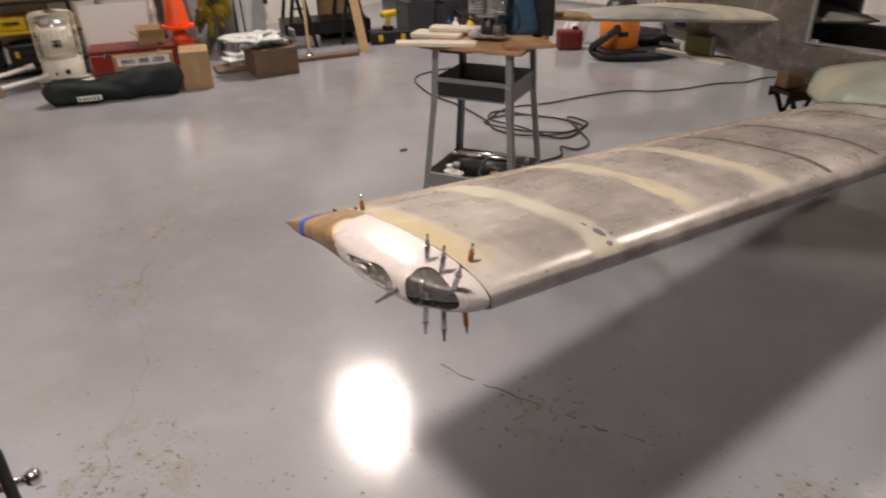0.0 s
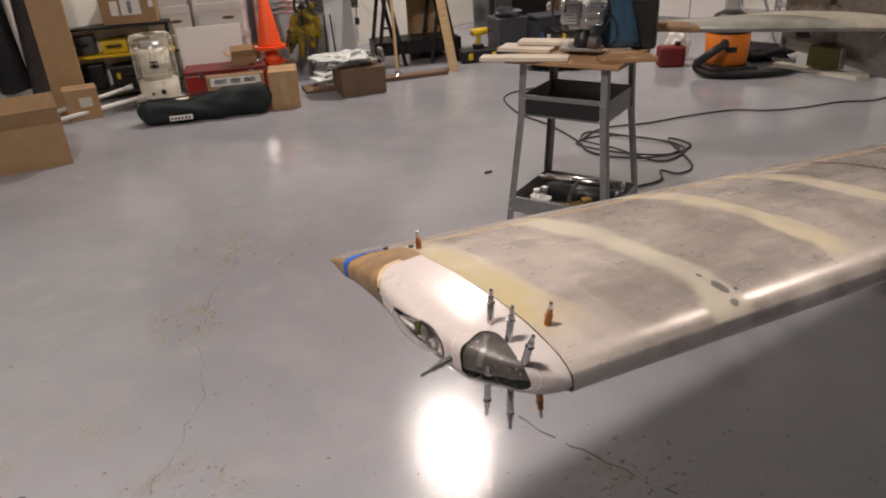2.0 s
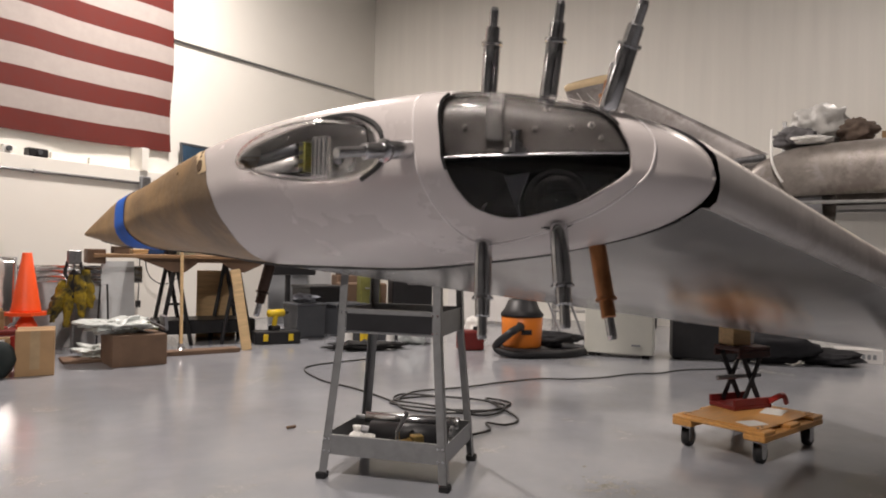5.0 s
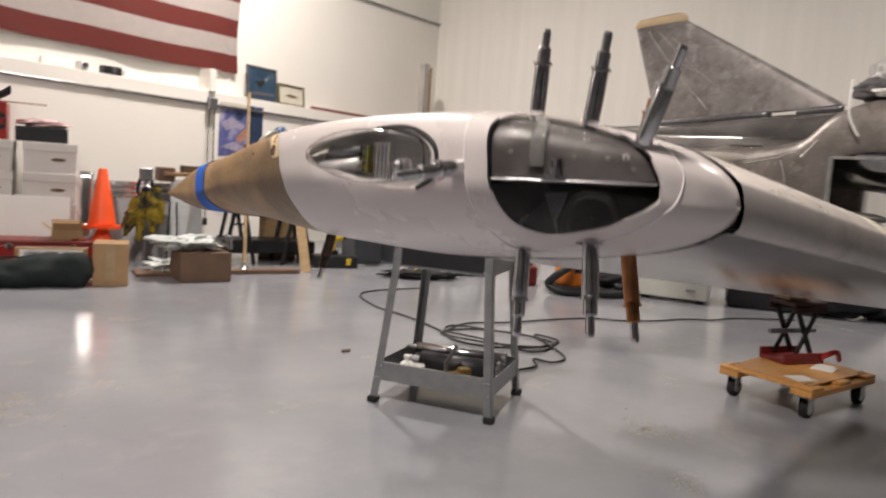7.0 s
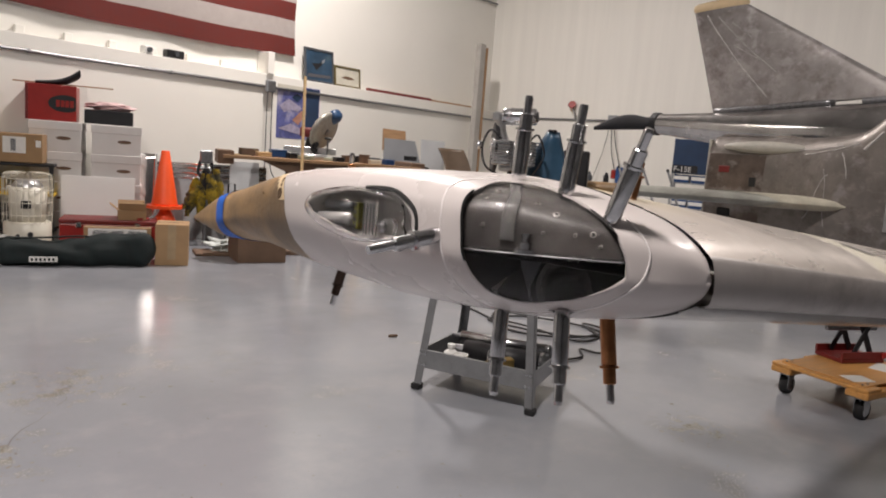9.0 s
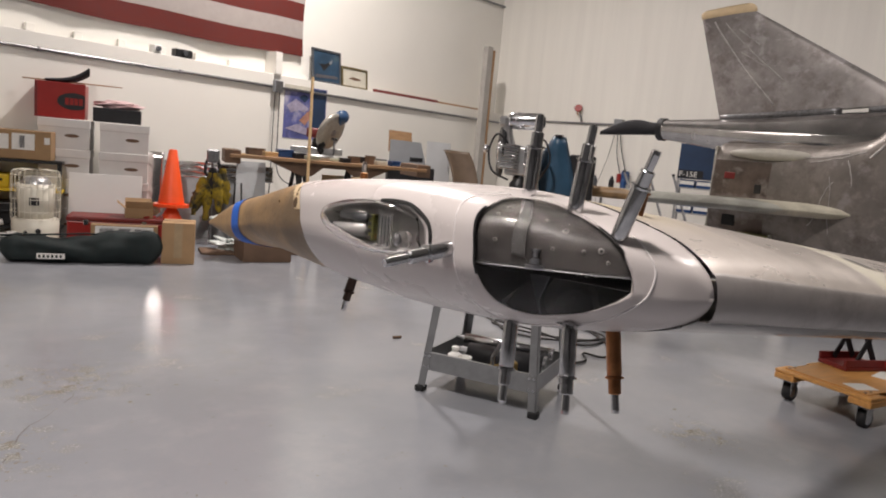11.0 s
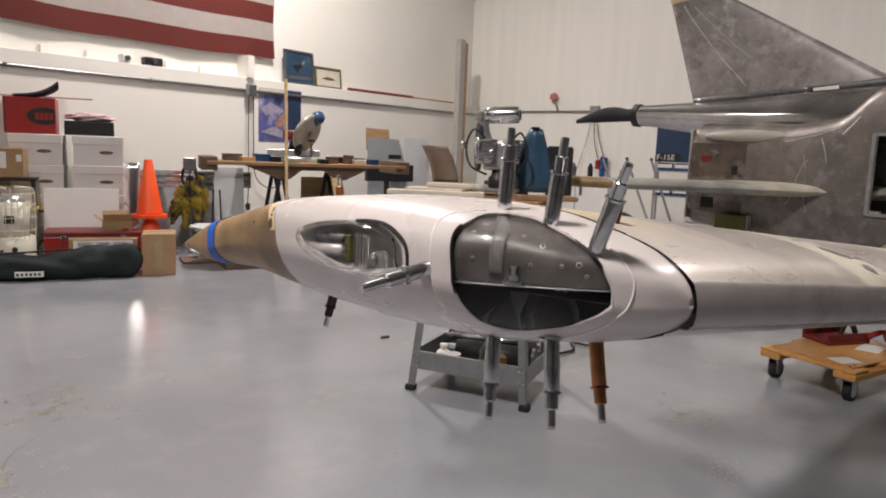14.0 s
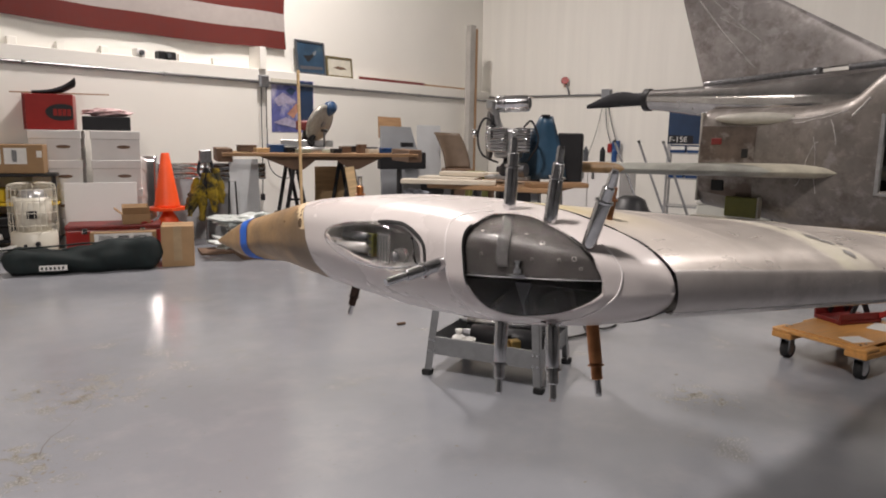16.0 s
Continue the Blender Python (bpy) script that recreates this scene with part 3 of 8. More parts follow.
# Outlines of the two lamp windows, in u and v, and of the tan trailing piece.
BIG = [(.418, .10), (.4195, .22), (.4188, .345), (.4202, .45), (.4225, .52), (.426, .62), (.4305, .685), (.441, .728), (.455, .722), (.472, .688), (.485, .62), (.4918, .555), (.4938, .50), (.4905, .41), (.487, .32), (.477, .205), (.460, .113), (.435, .062)]
SIDE = [(.2648, .485), (.299, .44), (.33, .40), (.347, .385), (.362, .395), (.378, .455), (.383, .497), (.379, .53), (.368, .555), (.35, .56), (.325, .543), (.294, .513)]


def ring_of(outline, n=90):
    pts = [(*p, 0) for p in outline]
    ext = [pts[-1], *pts, pts[0], pts[1]]
    out = rounded(ext, 10)
    return [(p.x, p.y) for p in out[10:-10]][:-1]


def inside(ring, x, y):
    hit = False
    for k in range(len(ring)):
        (xa, ya), (xb, yb) = ring[k - 1], ring[k]
        if (ya > y) != (yb > y) and x < (xb - xa) * (y - ya) / (yb - ya) + xa:
            hit = not hit
    return hit


BIG_RING, SIDE_RING = ring_of(BIG), ring_of(SIDE)
TAN_EDGE = (0, .188, .1, .186, .2, .195, .35, .212, .5, .2245, .57, .229, .66, .229, .75, .222, .85, .21, 1, .195)
TAN_LINE = [(float(pchip(k / 60, TAN_EDGE)), k / 60) for k in range(61)]
# Even steps round the section, as v runs unevenly over it.
_v = [0.5 - 0.5 * math.cos(math.pi * k / 400) for k in range(401)]
_v = sorted({*(q * 0.5 for q in _v), *(0.5 + q * 0.5 for q in _v)})
_p = [tip(0.36, q) for q in _v]
ARC_V = np.array(_v)
ARC = np.concatenate([[0.0], np.cumsum([(b - a).length for a, b in zip(_p, _p[1:])])])


def v_steps(v0, v1, n):
    a, b = np.interp(v0, ARC_V, ARC), np.interp(v1, ARC_V, ARC)
    return [float(np.interp(a + (b - a) * k / n, ARC, ARC_V)) for k in range(n + 1)]


def snapped(u, v, lines):
    """The nearest point of the outlines, if it is near."""
    q = np.array((u, float(np.interp(v, ARC_V, ARC))))
    best, at = 0.0032, None
    for line in lines:
        a = np.array(line[:-1])
        d = np.array(line[1:]) - a
        k = np.clip(((q - a) * d).sum(1) / np.maximum((d * d).sum(1), 1e-14), 0, 1)
        p = a + d * k[:, None]
        e = np.hypot(*(p - q).T)
        i = int(e.argmin())
        if e[i] < best:
            best, at = float(e[i]), p[i]
    return (u, v) if at is None else (float(at[0]), float(np.interp(at[1], ARC, ARC_V)))


def arc_line(line, closed=True):
    pts = [(u, float(np.interp(v, ARC_V, ARC))) for u, v in line]
    return pts + pts[:1] if closed else pts


BIG_LINE, SIDE_LINE, TAN_SNAP = arc_line(BIG_RING), arc_line(SIDE_RING), arc_line(TAN_LINE, False)


def tip_region(u0, u1, nu, nv, test, out=0.0, v0=0.0, v1=1.0, snap=()):
    us = [u0 + (u1 - u0) * k / nu for k in range(nu + 1)]
    vs = v_steps(v0, v1, nv)
    mid = [(a + b) / 2 for a, b in zip(vs, vs[1:])]
    kept = [[test((a + b) / 2, m) for m in mid] for a, b in zip(us, us[1:])]
    rows = []
    for i, u in enumerate(us):
        row = []
        for j, v in enumerate(vs):
            near = [kept[a][b] for a in (i - 1, i) for b in (j - 1, j) if 0 <= a < nu and 0 <= b < nv]
            q = snapped(u, v, snap) if snap and any(near) and not all(near) else (u, v)
            o = out(*q) if callable(out) else out
            row.append(tip(*q, o) if any(near) else Vector((u, v, 0)))
        rows.append(row)
    return grid_mesh(rows, keep=lambda i, j: kept[i][j])


def is_tan(u, v):
    return u < float(pchip(v, TAN_EDGE))


def is_white(u, v):
    return not is_tan(u, v) and not inside(BIG_RING, u, v) and not inside(SIDE_RING, u, v)


fairing = part("wing_tip_fairing", tip_region(0.16, CHORD, 270, 130, is_white, snap=(BIG_LINE, SIDE_LINE, TAN_SNAP)), M_GELCOAT, plane, "white gelcoat wing-tip fairing", True)
mod = fairing.modifiers.new("thickness", "SOLIDIFY")
mod.thickness, mod.offset = 0.0006, -1
tan = part("trailing_tip_block", tip_region(0.0, 0.232, 110, 80, is_tan, snap=(TAN_SNAP,)), M_TAN, plane, "sanded tan filler trailing tip with pinholes", True)
part("masking_tape", tip_region(0.069, 0.087, 4, 60, lambda u, v: True, 0.0007), M_TAPE, tan, "strip of blue masking tape", True)
part("filler_rim", tip_region(0.17, 0.232, 44, 60, lambda u, v: -0.012 < u - float(pchip(v, TAN_EDGE)) < 0.0 and 0.03 < v < 0.49, 0.0004, snap=(TAN_SNAP,)), M_CREAM, tan, "pale bare edge", True)
for u, v, r in ((.212, .46, .0042), (.211, .40, .0013), (.2075, .33, .0012), (.209, .36, .001), (.178, .45, .0010)):
    p, n = tip(u, v, 0.0002), (tip(u, v, 0.002) - tip(u, v)).normalized()
    part("pinhole", lathe([(r, 0.0), (r * 0.9, 0.0005)], 12, m=Matrix.Translation(p) @ n.to_track_quat("Z", "Y").to_matrix().to_4x4()), M_PIT, tan, "dark pit in the filler")


def bulge(u, v, cu, ru, h):
    """Dome over a window, fading to nothing at the ends of its stretch of v."""
    a = np.interp(v, ARC_V, ARC)
    lo, hi = np.interp(0.39, ARC_V, ARC), np.interp(0.56, ARC_V, ARC)
    w = (a - (lo + hi) / 2) / ((hi - lo) / 2)
    return h * max(0.0, 1 - ((u - cu) / ru) ** 2 - w * w) ** 0.6


# Lamp windows: clear covers, black sealant rims, dark wells and what stands inside.
big_cover = part("landing_light_cover", tip_region(0.39, 0.5, 70, 76, lambda u, v: inside(BIG_RING, u, v), 0.0004, 0.03, 0.78, (BIG_LINE,)), M_CLEAR, fairing, "clear acrylic landing-light window", True)
side_cover = part("position_light_cover", tip_region(0.26, 0.39, 70, 46, lambda u, v: inside(SIDE_RING, u, v), lambda u, v: 0.0006 + bulge(u, v, 0.328, 0.062, 0.014), 0.36, 0.58, (SIDE_LINE,)), M_CLEAR, fairing, "clear domed position-light lens", True)
for c in (big_cover, side_cover):
    c.visible_shadow = False
    mod = c.modifiers.new("thickness", "SOLIDIFY")
    mod.thickness, mod.offset = 0.0014, 1


def rim(ring, r, out, lo, hi):
    pts = [tip(u, v, out) for u, v in ring]
    n = len(pts)
    return hose([pts[k % n] for k in range(int(lo * n), int(hi * n) + 1)], r, 6, 1)


part("window_lip", rim(BIG_RING, 0.0003, 0.0016, 0.66, 0.98), M_FROST, fairing, "frosted acrylic edge", True)
part("window_seam", rim(BIG_RING, 0.0007, 0.0012, 0.085, 0.24), M_SEAL, fairing, "black sealant line")
part("window_seam", rim(BIG_RING, 0.0004, 0.0012, 0.76, 0.86), M_SEAL, fairing, "black sealant line")
part("lens_lip", rim(SIDE_RING, 0.0009, 0.0005, 0.0, 1.0), M_FROST, fairing, "clear moulded lens edge", True)
part("lens_gasket", hose([tip(u, v, 0.0002) for u, v in [(p.x, p.y) for p in rounded([(.336, .384, 0), (.348, .373, 0), (.364, .382, 0), (.382, .447, 0), (.3875, .497, 0), (.3835, .53, 0), (.372, .562, 0)], 8)]], 0.0016, 6, 1), M_SEAL, fairing, "black rubber gasket")
groove = [(.412, .09), (.403, .19), (.402, .28), (.4042, .38), (.4065, .48), (.409, .56), (.411, .67), (.412, .78), (.417, .835), (.432, .835), (.455, .80), (.476, .75), (.490, .665), (.4985, .565), (.5015, .46), (.500, .35), (.494, .21), (.485, .12)]
ridge = [tip(p.x, p.y, 0.0007) for p in rounded([(*g, 0) for g in groove], 8)]
for _ in range(14):
    ridge = ridge[:1] + [(p + q * 2 + r) / 4 for p, q, r in zip(ridge, ridge[1:], ridge[2:])] + ridge[-1:]
part("moulded_ridge", hose(ridge, 0.0007, 6, 1), M_RIDGE, fairing, "raised pale flange edge", True)


GROOVE_RING = ring_of(groove)
flange = part("window_flange", tip_region(0.39, 0.506, 74, 84, lambda u, v: inside(GROOVE_RING, u, v) and not inside(BIG_RING, u, v), 0.0005, 0.06, 0.86, (BIG_LINE, arc_line(GROOVE_RING))), M_FLANGE, fairing, "satin greyish flange round the window", True)


def inset(u, v, depth):
    p = tip(u, v)
    c = Vector((u, 0.045, tip_profile(u)[4]))
    return p + (c - p) * depth


PLATE_IN = 0.0034


# Landing-light well: a grey riveted plate above a shelf, a black well with a lamp below.
def skin_z(u, y):
    """Height of the skin's upper half where it stands y inboard."""
    return min((tip(u, k / 400) for k in range(8, 196)), key=lambda p: abs(p.y - y)).z


def shelf_z(u):
    return 0.0328 + (u - 0.407) * 0.03


us = [0.362 + (0.4905 - 0.362) * k / 36 for k in range(37)]
rows = []
for k in range(37):
    u = 0.402 + (0.4985 - 0.402) * k / 36
    row = [tip(u, v, -PLATE_IN) for v in (0.04, 0.07, 0.1, 0.14, 0.18, 0.23, 0.28, 0.33, 0.38, 0.42, 0.45)]
    for q in row:
        q.z = max(q.z, shelf_z(u) + 0.0012)
    edge = tip(u, 0.5)
    foot = Vector((u, edge.y + 0.0032, shelf_z(u) + 0.0008))
    row += [row[-1].lerp(foot, k) for k in (0.33, 0.66, 0.9)] + [foot]
    rows.append(row)
plate = part("back_plate", grid_mesh(rows), M_PLATE, fairing, "grey-brown riveted lamp bracket", True)
mod = plate.modifiers.new("thickness", "SOLIDIFY")
mod.thickness, mod.offset = 0.001, -1
rows = [[Vector((u, 0.030, 0.03)), Vector((u, 0.026, skin_z(u, 0.026) - 0.003))] for u in us]
part("inner_rib", grid_mesh(rows), M_PLATE, fairing, "dull metal rib behind the bracket")
rows = [[Vector((u, tip(u, 0.5).y + 0.0024, shelf_z(u))), Vector((u, 0.03, shelf_z(u)))] for u in [0.4185 + (0.4925 - 0.4185) * k / 24 for k in range(25)]]
shelf = part("lamp_shelf", grid_mesh(rows), M_PLATE, fairing, "thin metal shelf with a bright edge")
mod = shelf.modifiers.new("thickness", "SOLIDIFY")
mod.thickness, mod.offset = 0.0005, 1
part("shelf_edge", hose([r[0] + Vector((0, 0.0002, 0.0003)) for r in rows], 0.0006, 6, 1), M_STEEL, shelf, "bright cut edge")
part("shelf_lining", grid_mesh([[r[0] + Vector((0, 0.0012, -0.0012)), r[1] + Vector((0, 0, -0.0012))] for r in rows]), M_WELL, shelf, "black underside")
rows = []
for k in range(31):
    u = 0.4165 + (0.4965 - 0.4165) * k / 30
    rows.append([inset(u, v, d) for v, d in ((0.52, 0.03), (0.53, 0.3), (0.545, 0.6), (0.6, 0.72), (0.68, 0.6), (0.74, 0.35), (0.77, 0.02))])
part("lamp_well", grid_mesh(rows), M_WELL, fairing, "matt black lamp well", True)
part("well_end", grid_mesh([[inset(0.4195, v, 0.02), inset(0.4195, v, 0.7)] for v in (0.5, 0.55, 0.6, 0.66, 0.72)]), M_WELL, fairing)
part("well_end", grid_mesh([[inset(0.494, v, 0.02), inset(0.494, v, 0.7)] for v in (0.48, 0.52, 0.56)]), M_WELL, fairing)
m = Matrix.Translation((0.456, 0.006, 0.0165)) @ pose(0, 0, 0, 80, 0, 22)
lamp_unit = part("landing_lamp", lathe([(0.006, -0.016), (0.011, -0.011), (0.0148, -0.002), (0.0152, 0.0), (0.0140, 0.0), (0.0105, -0.009), (0.005, -0.0145)], 26, m=m), M_LAMPCAN, fairing, "dim chromed reflector lamp", True)
part("lamp_glass", lathe([(0.0, 0.0022), (0.009, 0.0016), (0.0138, -0.0002), (0.0138, -0.0012)], 26, m=m), M_CLEAR, lamp_unit, "clear lamp glass", True).visible_shadow = False
part("lamp_bulb", lathe([(0.0022, -0.014), (0.0022, -0.008), (0.0, -0.006)], 12, m=m), M_STEEL, lamp_unit)
part("lamp_bracket", slab([(0.4335, 0.0275), (0.4475, 0.0285), (0.4415, 0.014), (0.4445, 0.004)], -0.0005, 0.0005, m=Matrix.Translation((0, -0.004, 0)) @ Matrix(((1, 0, 0, 0), (0, 0, 1, 0), (0, 1, 0, 0), (0, 0, 0, 1)))), M_GREYPLASTIC, fairing, "grey three-cornered lamp bracket")
web_line = [(p.x, p.y) for p in rounded([(0.4434, 0.492, 0), (0.4430, 0.45, 0), (0.4425, 0.40, 0), (0.441, 0.3, 0), (0.4365, 0.2, 0), (0.4255, 0.1, 0)], 4)]
web = part("bracket_web", grid_mesh([[tip(u + d, v, -0.0016) for d in (-0.0034, -0.0012, 0.0012, 0.0034)] for u, v in web_line]), M_WEB, fairing, "clear bracket web", True)
mod = web.modifiers.new("thickness", "SOLIDIFY")
mod.thickness, mod.offset = 0.0008, -1
for u, v, big in ((.426, .187, 1), (.461, .28, 1), (.48, .379, 1), (.426, .28, 0), (.443, .424, 0), (.449, .217, 0), (.459, .45, 0), (.473, .42, 0), (.484, .45, 0), (.431, .462, 0)):
    r = 0.0018 if big else 0.0012
    n = (tip(u, v) - tip(u, v, -PLATE_IN)).normalized()
    m = Matrix.Translation(tip(u, v, -PLATE_IN) + n * 0.0008) @ n.to_track_quat("Z", "Y").to_matrix().to_4x4()
    rv = part("rivet", lathe([(r, -0.001), (r * 0.85, 0.0006), (r * 0.5, 0.0007)], 12, m=m), M_SCUFF, plate)
    part("rivet_hole", lathe([(r * 0.55, 0.0007), (r * 0.52, 0.0009), (0.0, 0.0009)], 10, m=m), M_SEAL, rv)
part("lamp_bolt", lathe([(0.0042, 0), (0.0042, 0.0022), (0.0026, 0.0026), (0.0026, 0.006), (0.0016, 0.0064), (0.0016, 0.0105), (0.0022, 0.0105), (0.0022, 0.0118)], 12, m=Matrix.Translation((0.4508, -0.0220, shelf_z(0.4508) + 0.001)) @ Matrix.Diagonal((1.35, 1.35, 0.85, 1))), M_STEEL, shelf)
for k, (u, dy, dz) in enumerate(((.4715, .0014, -.0012), (.4735, .0012, .0006), (.4752, .0014, -.0018), (.4768, .0013, .0002), (.479, .0014, -.0008), (.4808, .0013, .0008), (.4255, .0013, .0012), (.4285, .0013, .0006), (.4345, .0013, .0012), (.4385, .0012, .0008), (.4462, .0013, .0014), (.4585, .0013, .0008))):
    part("sealant_crumb", blob(0.0008, 0.0006, 0.0006, 0.6, 1.7, k, 2, False, at=(u, tip(u, 0.5).y + dy, shelf_z(u) + dz)), M_FROST, shelf, "crumb of clear sealant")

# Position-light module behind its lens.
rows = []
for k in range(33):
    u = 0.267 + (0.381 - 0.267) * k / 32
    rows.append([inset(u, v, d) for v, d in ((0.375, 0.05), (0.40, 0.16), (0.44, 0.2), (0.49, 0.16), (0.53, 0.18), (0.57, 0.05))])
part("light_tray", grid_mesh(rows), M_TRAY, fairing, "dull silver position-light tray", True)


def module(name, u0, u1, y0, y1, z0, z1, mat, parent, label=""):
    return part(name, box(u0, u1, y0, y1, z0, z1, 0.0004), mat, parent, label)


board = module("light_board", 0.334, 0.3465, -0.0385, -0.036, 0.0285, 0.050, M_WEB, fairing, "clear emitter board")
for k in range(4):
    module("board_track", 0.3355 + 0.0032 * k, 0.3360 + 0.0032 * k, -0.0392, -0.0386, 0.0295, 0.049, M_GREYPLASTIC, board)
strip = module("light_label", 0.3240, 0.3288, -0.0385, -0.033, 0.0315, 0.0480, M_LABEL, fairing, "yellow-green and black emitter strip")
for k in range(4):
    module("emitter", 0.3246, 0.3282, -0.0393, -0.0386, 0.0318 + 0.0046 * k, 0.0342 + 0.0046 * k, M_BLACK, strip)
part("strobe_tube", rod((0.279, -0.0325, 0.033), (0.32, -0.036, 0.037), 0.0042), M_TRAY, fairing, "metal tube", True)
part("strobe_tube", rod((0.285, -0.031, 0.043), (0.32, -0.036, 0.045), 0.003), M_GREYPLASTIC, fairing, "grey tube", True)
part("lens_post", lathe([(0.0052, 0), (0.0052, 0.006), (0.0045, 0.007)], 18, m=Matrix.Translation((0.359, -0.0345, 0.0365)) @ pose(0, 0, 0, 90, 0, 0)), M_FROST, fairing, "clear screw post", True)
part("lens_screw", lathe([(0.0036, 0), (0.0034, 0.0016), (0.0018, 0.0028), (0.0, 0.003)], 16, m=Matrix.Translation((0.359, -0.0417, 0.0368)) @ pose(0, 0, 0, 90, 0, 0)), M_DARKSTEEL, fairing)

# Wing.
DIHEDRAL, LE_RAKE, TE_RAKE, ROOT = math.tan(radians(6.4)), 0.078, 0.035, 2.82


def wing_point(t, s, upper):
    """t: 0 trailing edge .. 1 leading edge; s: metres inboard."""
    te, le = TE_RAKE * s, CHORD + LE_RAKE * s
    c = (le - te) / CHORD
    z = float(pchip(t * CHORD, TIP_TOP if upper else TIP_LOW)) * c
    return Vector((te + t * (le - te), s, z - max(s - 0.05, 0) * DIHEDRAL))


ts = [0.5 - 0.5 * math.cos(math.pi * k / 56) for k in range(57)]
NOSE_TOP, NOSE_LOW = 0.5120 / CHORD, 0.5080 / CHORD
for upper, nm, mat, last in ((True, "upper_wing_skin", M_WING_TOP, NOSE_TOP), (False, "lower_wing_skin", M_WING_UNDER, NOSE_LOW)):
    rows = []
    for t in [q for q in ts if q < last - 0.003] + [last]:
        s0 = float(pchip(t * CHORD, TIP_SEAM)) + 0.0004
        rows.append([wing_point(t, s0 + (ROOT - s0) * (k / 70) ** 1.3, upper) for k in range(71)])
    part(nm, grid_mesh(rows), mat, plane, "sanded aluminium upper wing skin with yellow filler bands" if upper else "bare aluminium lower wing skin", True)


def nose_point(f, z, s):
    """A point of the leading-edge skin: forward and up at the tip's chord, s inboard."""
    te, le = TE_RAKE * s, CHORD + LE_RAKE * s
    c = (le - te) / CHORD
    return Vector((te + f * c, s, z * c - max(s - 0.05, 0) * DIHEDRAL))


zt, zl = float(pchip(0.512, TIP_TOP)), float(pchip(0.508, TIP_LOW))
rows = []
for f, z in ((0.512, zt), (0.5128, zt - 0.0006), (0.5136, zt - 0.0015), (0.5143, zt - 0.0030), (0.5155, 0.0335), (0.5165, 0.0275), (0.5164, 0.0215), (0.5152, 0.0163), (0.5135, zl + 0.0012), (0.5122, zl - 0.0002), (0.5105, zl - 0.0004), (0.508, zl)):
    rows.append([nose_point(f, z, 0.0456 + (ROOT - 0.0456) * (k / 70) ** 1.3) for k in range(71)])
part("leading_edge_skin", grid_mesh(rows), M_NOSE, plane, "worn bare metal leading edge", True)
# Seam between fairing and wing.
part("fairing_seam", hose([wing_point(t, float(pchip(t * CHORD, TIP_SEAM)) + 0.0008, True) + Vector((0, 0, -0.0001)) for t in ts[20:46]], 0.0004, 6, 1), M_SEAL, plane, "dark gap")
for lo, hi, r in ((8, 42, 0.0014), (41, 50, 0.0007)):
    part("fairing_seam", hose([wing_point(t, float(pchip(t * CHORD, TIP_SEAM)) + 0.0008, False) + Vector((0, 0, 0.0002)) for t in ts[lo:hi]], r, 6, 1), M_SEAL, plane, "dark gap")


def on_wing(f, s, lift=0.0005):
    """The upper wing skin at f forward and s inboard."""
    te, le = TE_RAKE * s, CHORD + LE_RAKE * s
    return wing_point((f - te) / (le - te), s, True) + Vector((0, 0, lift))


def ribbon(name, line, half, mat, label, lift=0.0005, ragged=0.0, seed=1):
    """A flat strip on the wing along (forward, inboard) points."""
    rng = random.Random(seed)
    pts = [Vector(p) for p in line]
    rows = []
    for k, p in enumerate(pts):
        d = (pts[min(k + 1, len(pts) - 1)] - pts[max(k - 1, 0)]).normalized()
        n = Vector((-d.y, d.x))
        a, b = half * (1 + ragged * rng.uniform(-1, 1)), half * (1 + ragged * rng.uniform(-1, 1))
        rows.append([on_wing(*(p + n * a), lift), on_wing(*p, lift + 0.0003), on_wing(*(p - n * b), lift)])
    return part(name, grid_mesh(rows), mat, plane, label, True)


def chord_line(s, t0, t1, n=60):
    te, le = TE_RAKE * s, CHORD + LE_RAKE * s
    return [(te + (le - te) * (t0 + (t1 - t0) * k / n), s) for k in range(n + 1)]


# Panel joints across the wing, and the aileron gap along it.
for s, hi, half in ((1.2, 0.955, 0.0115), (1.5, 0.94, 0.012), (1.95, 0.93, 0.008), (2.35, 0.92, 0.007)):
    ribbon("skin_joint", chord_line(s, 0.2, hi), half, M_JOINT, "dark primed skin joint", 0.0005, 0.12, int(s * 10))
part("aileron_gap", hose([wing_point(0.2, 0.12 + 2.5 * k / 30, True) + Vector((0, 0, 0.0002)) for k in range(31)], 0.0016, 6, 1), M_CREAM, plane)
ribbon("hinge_primer", [(TE_RAKE * q + 0.125, q) for q in [0.95 + 1.5 * k / 60 for k in range(61)]], 0.018, M_REDPRIMER, "patchy reddish primer along the aileron hinge", 0.0003, 0.5, 4)
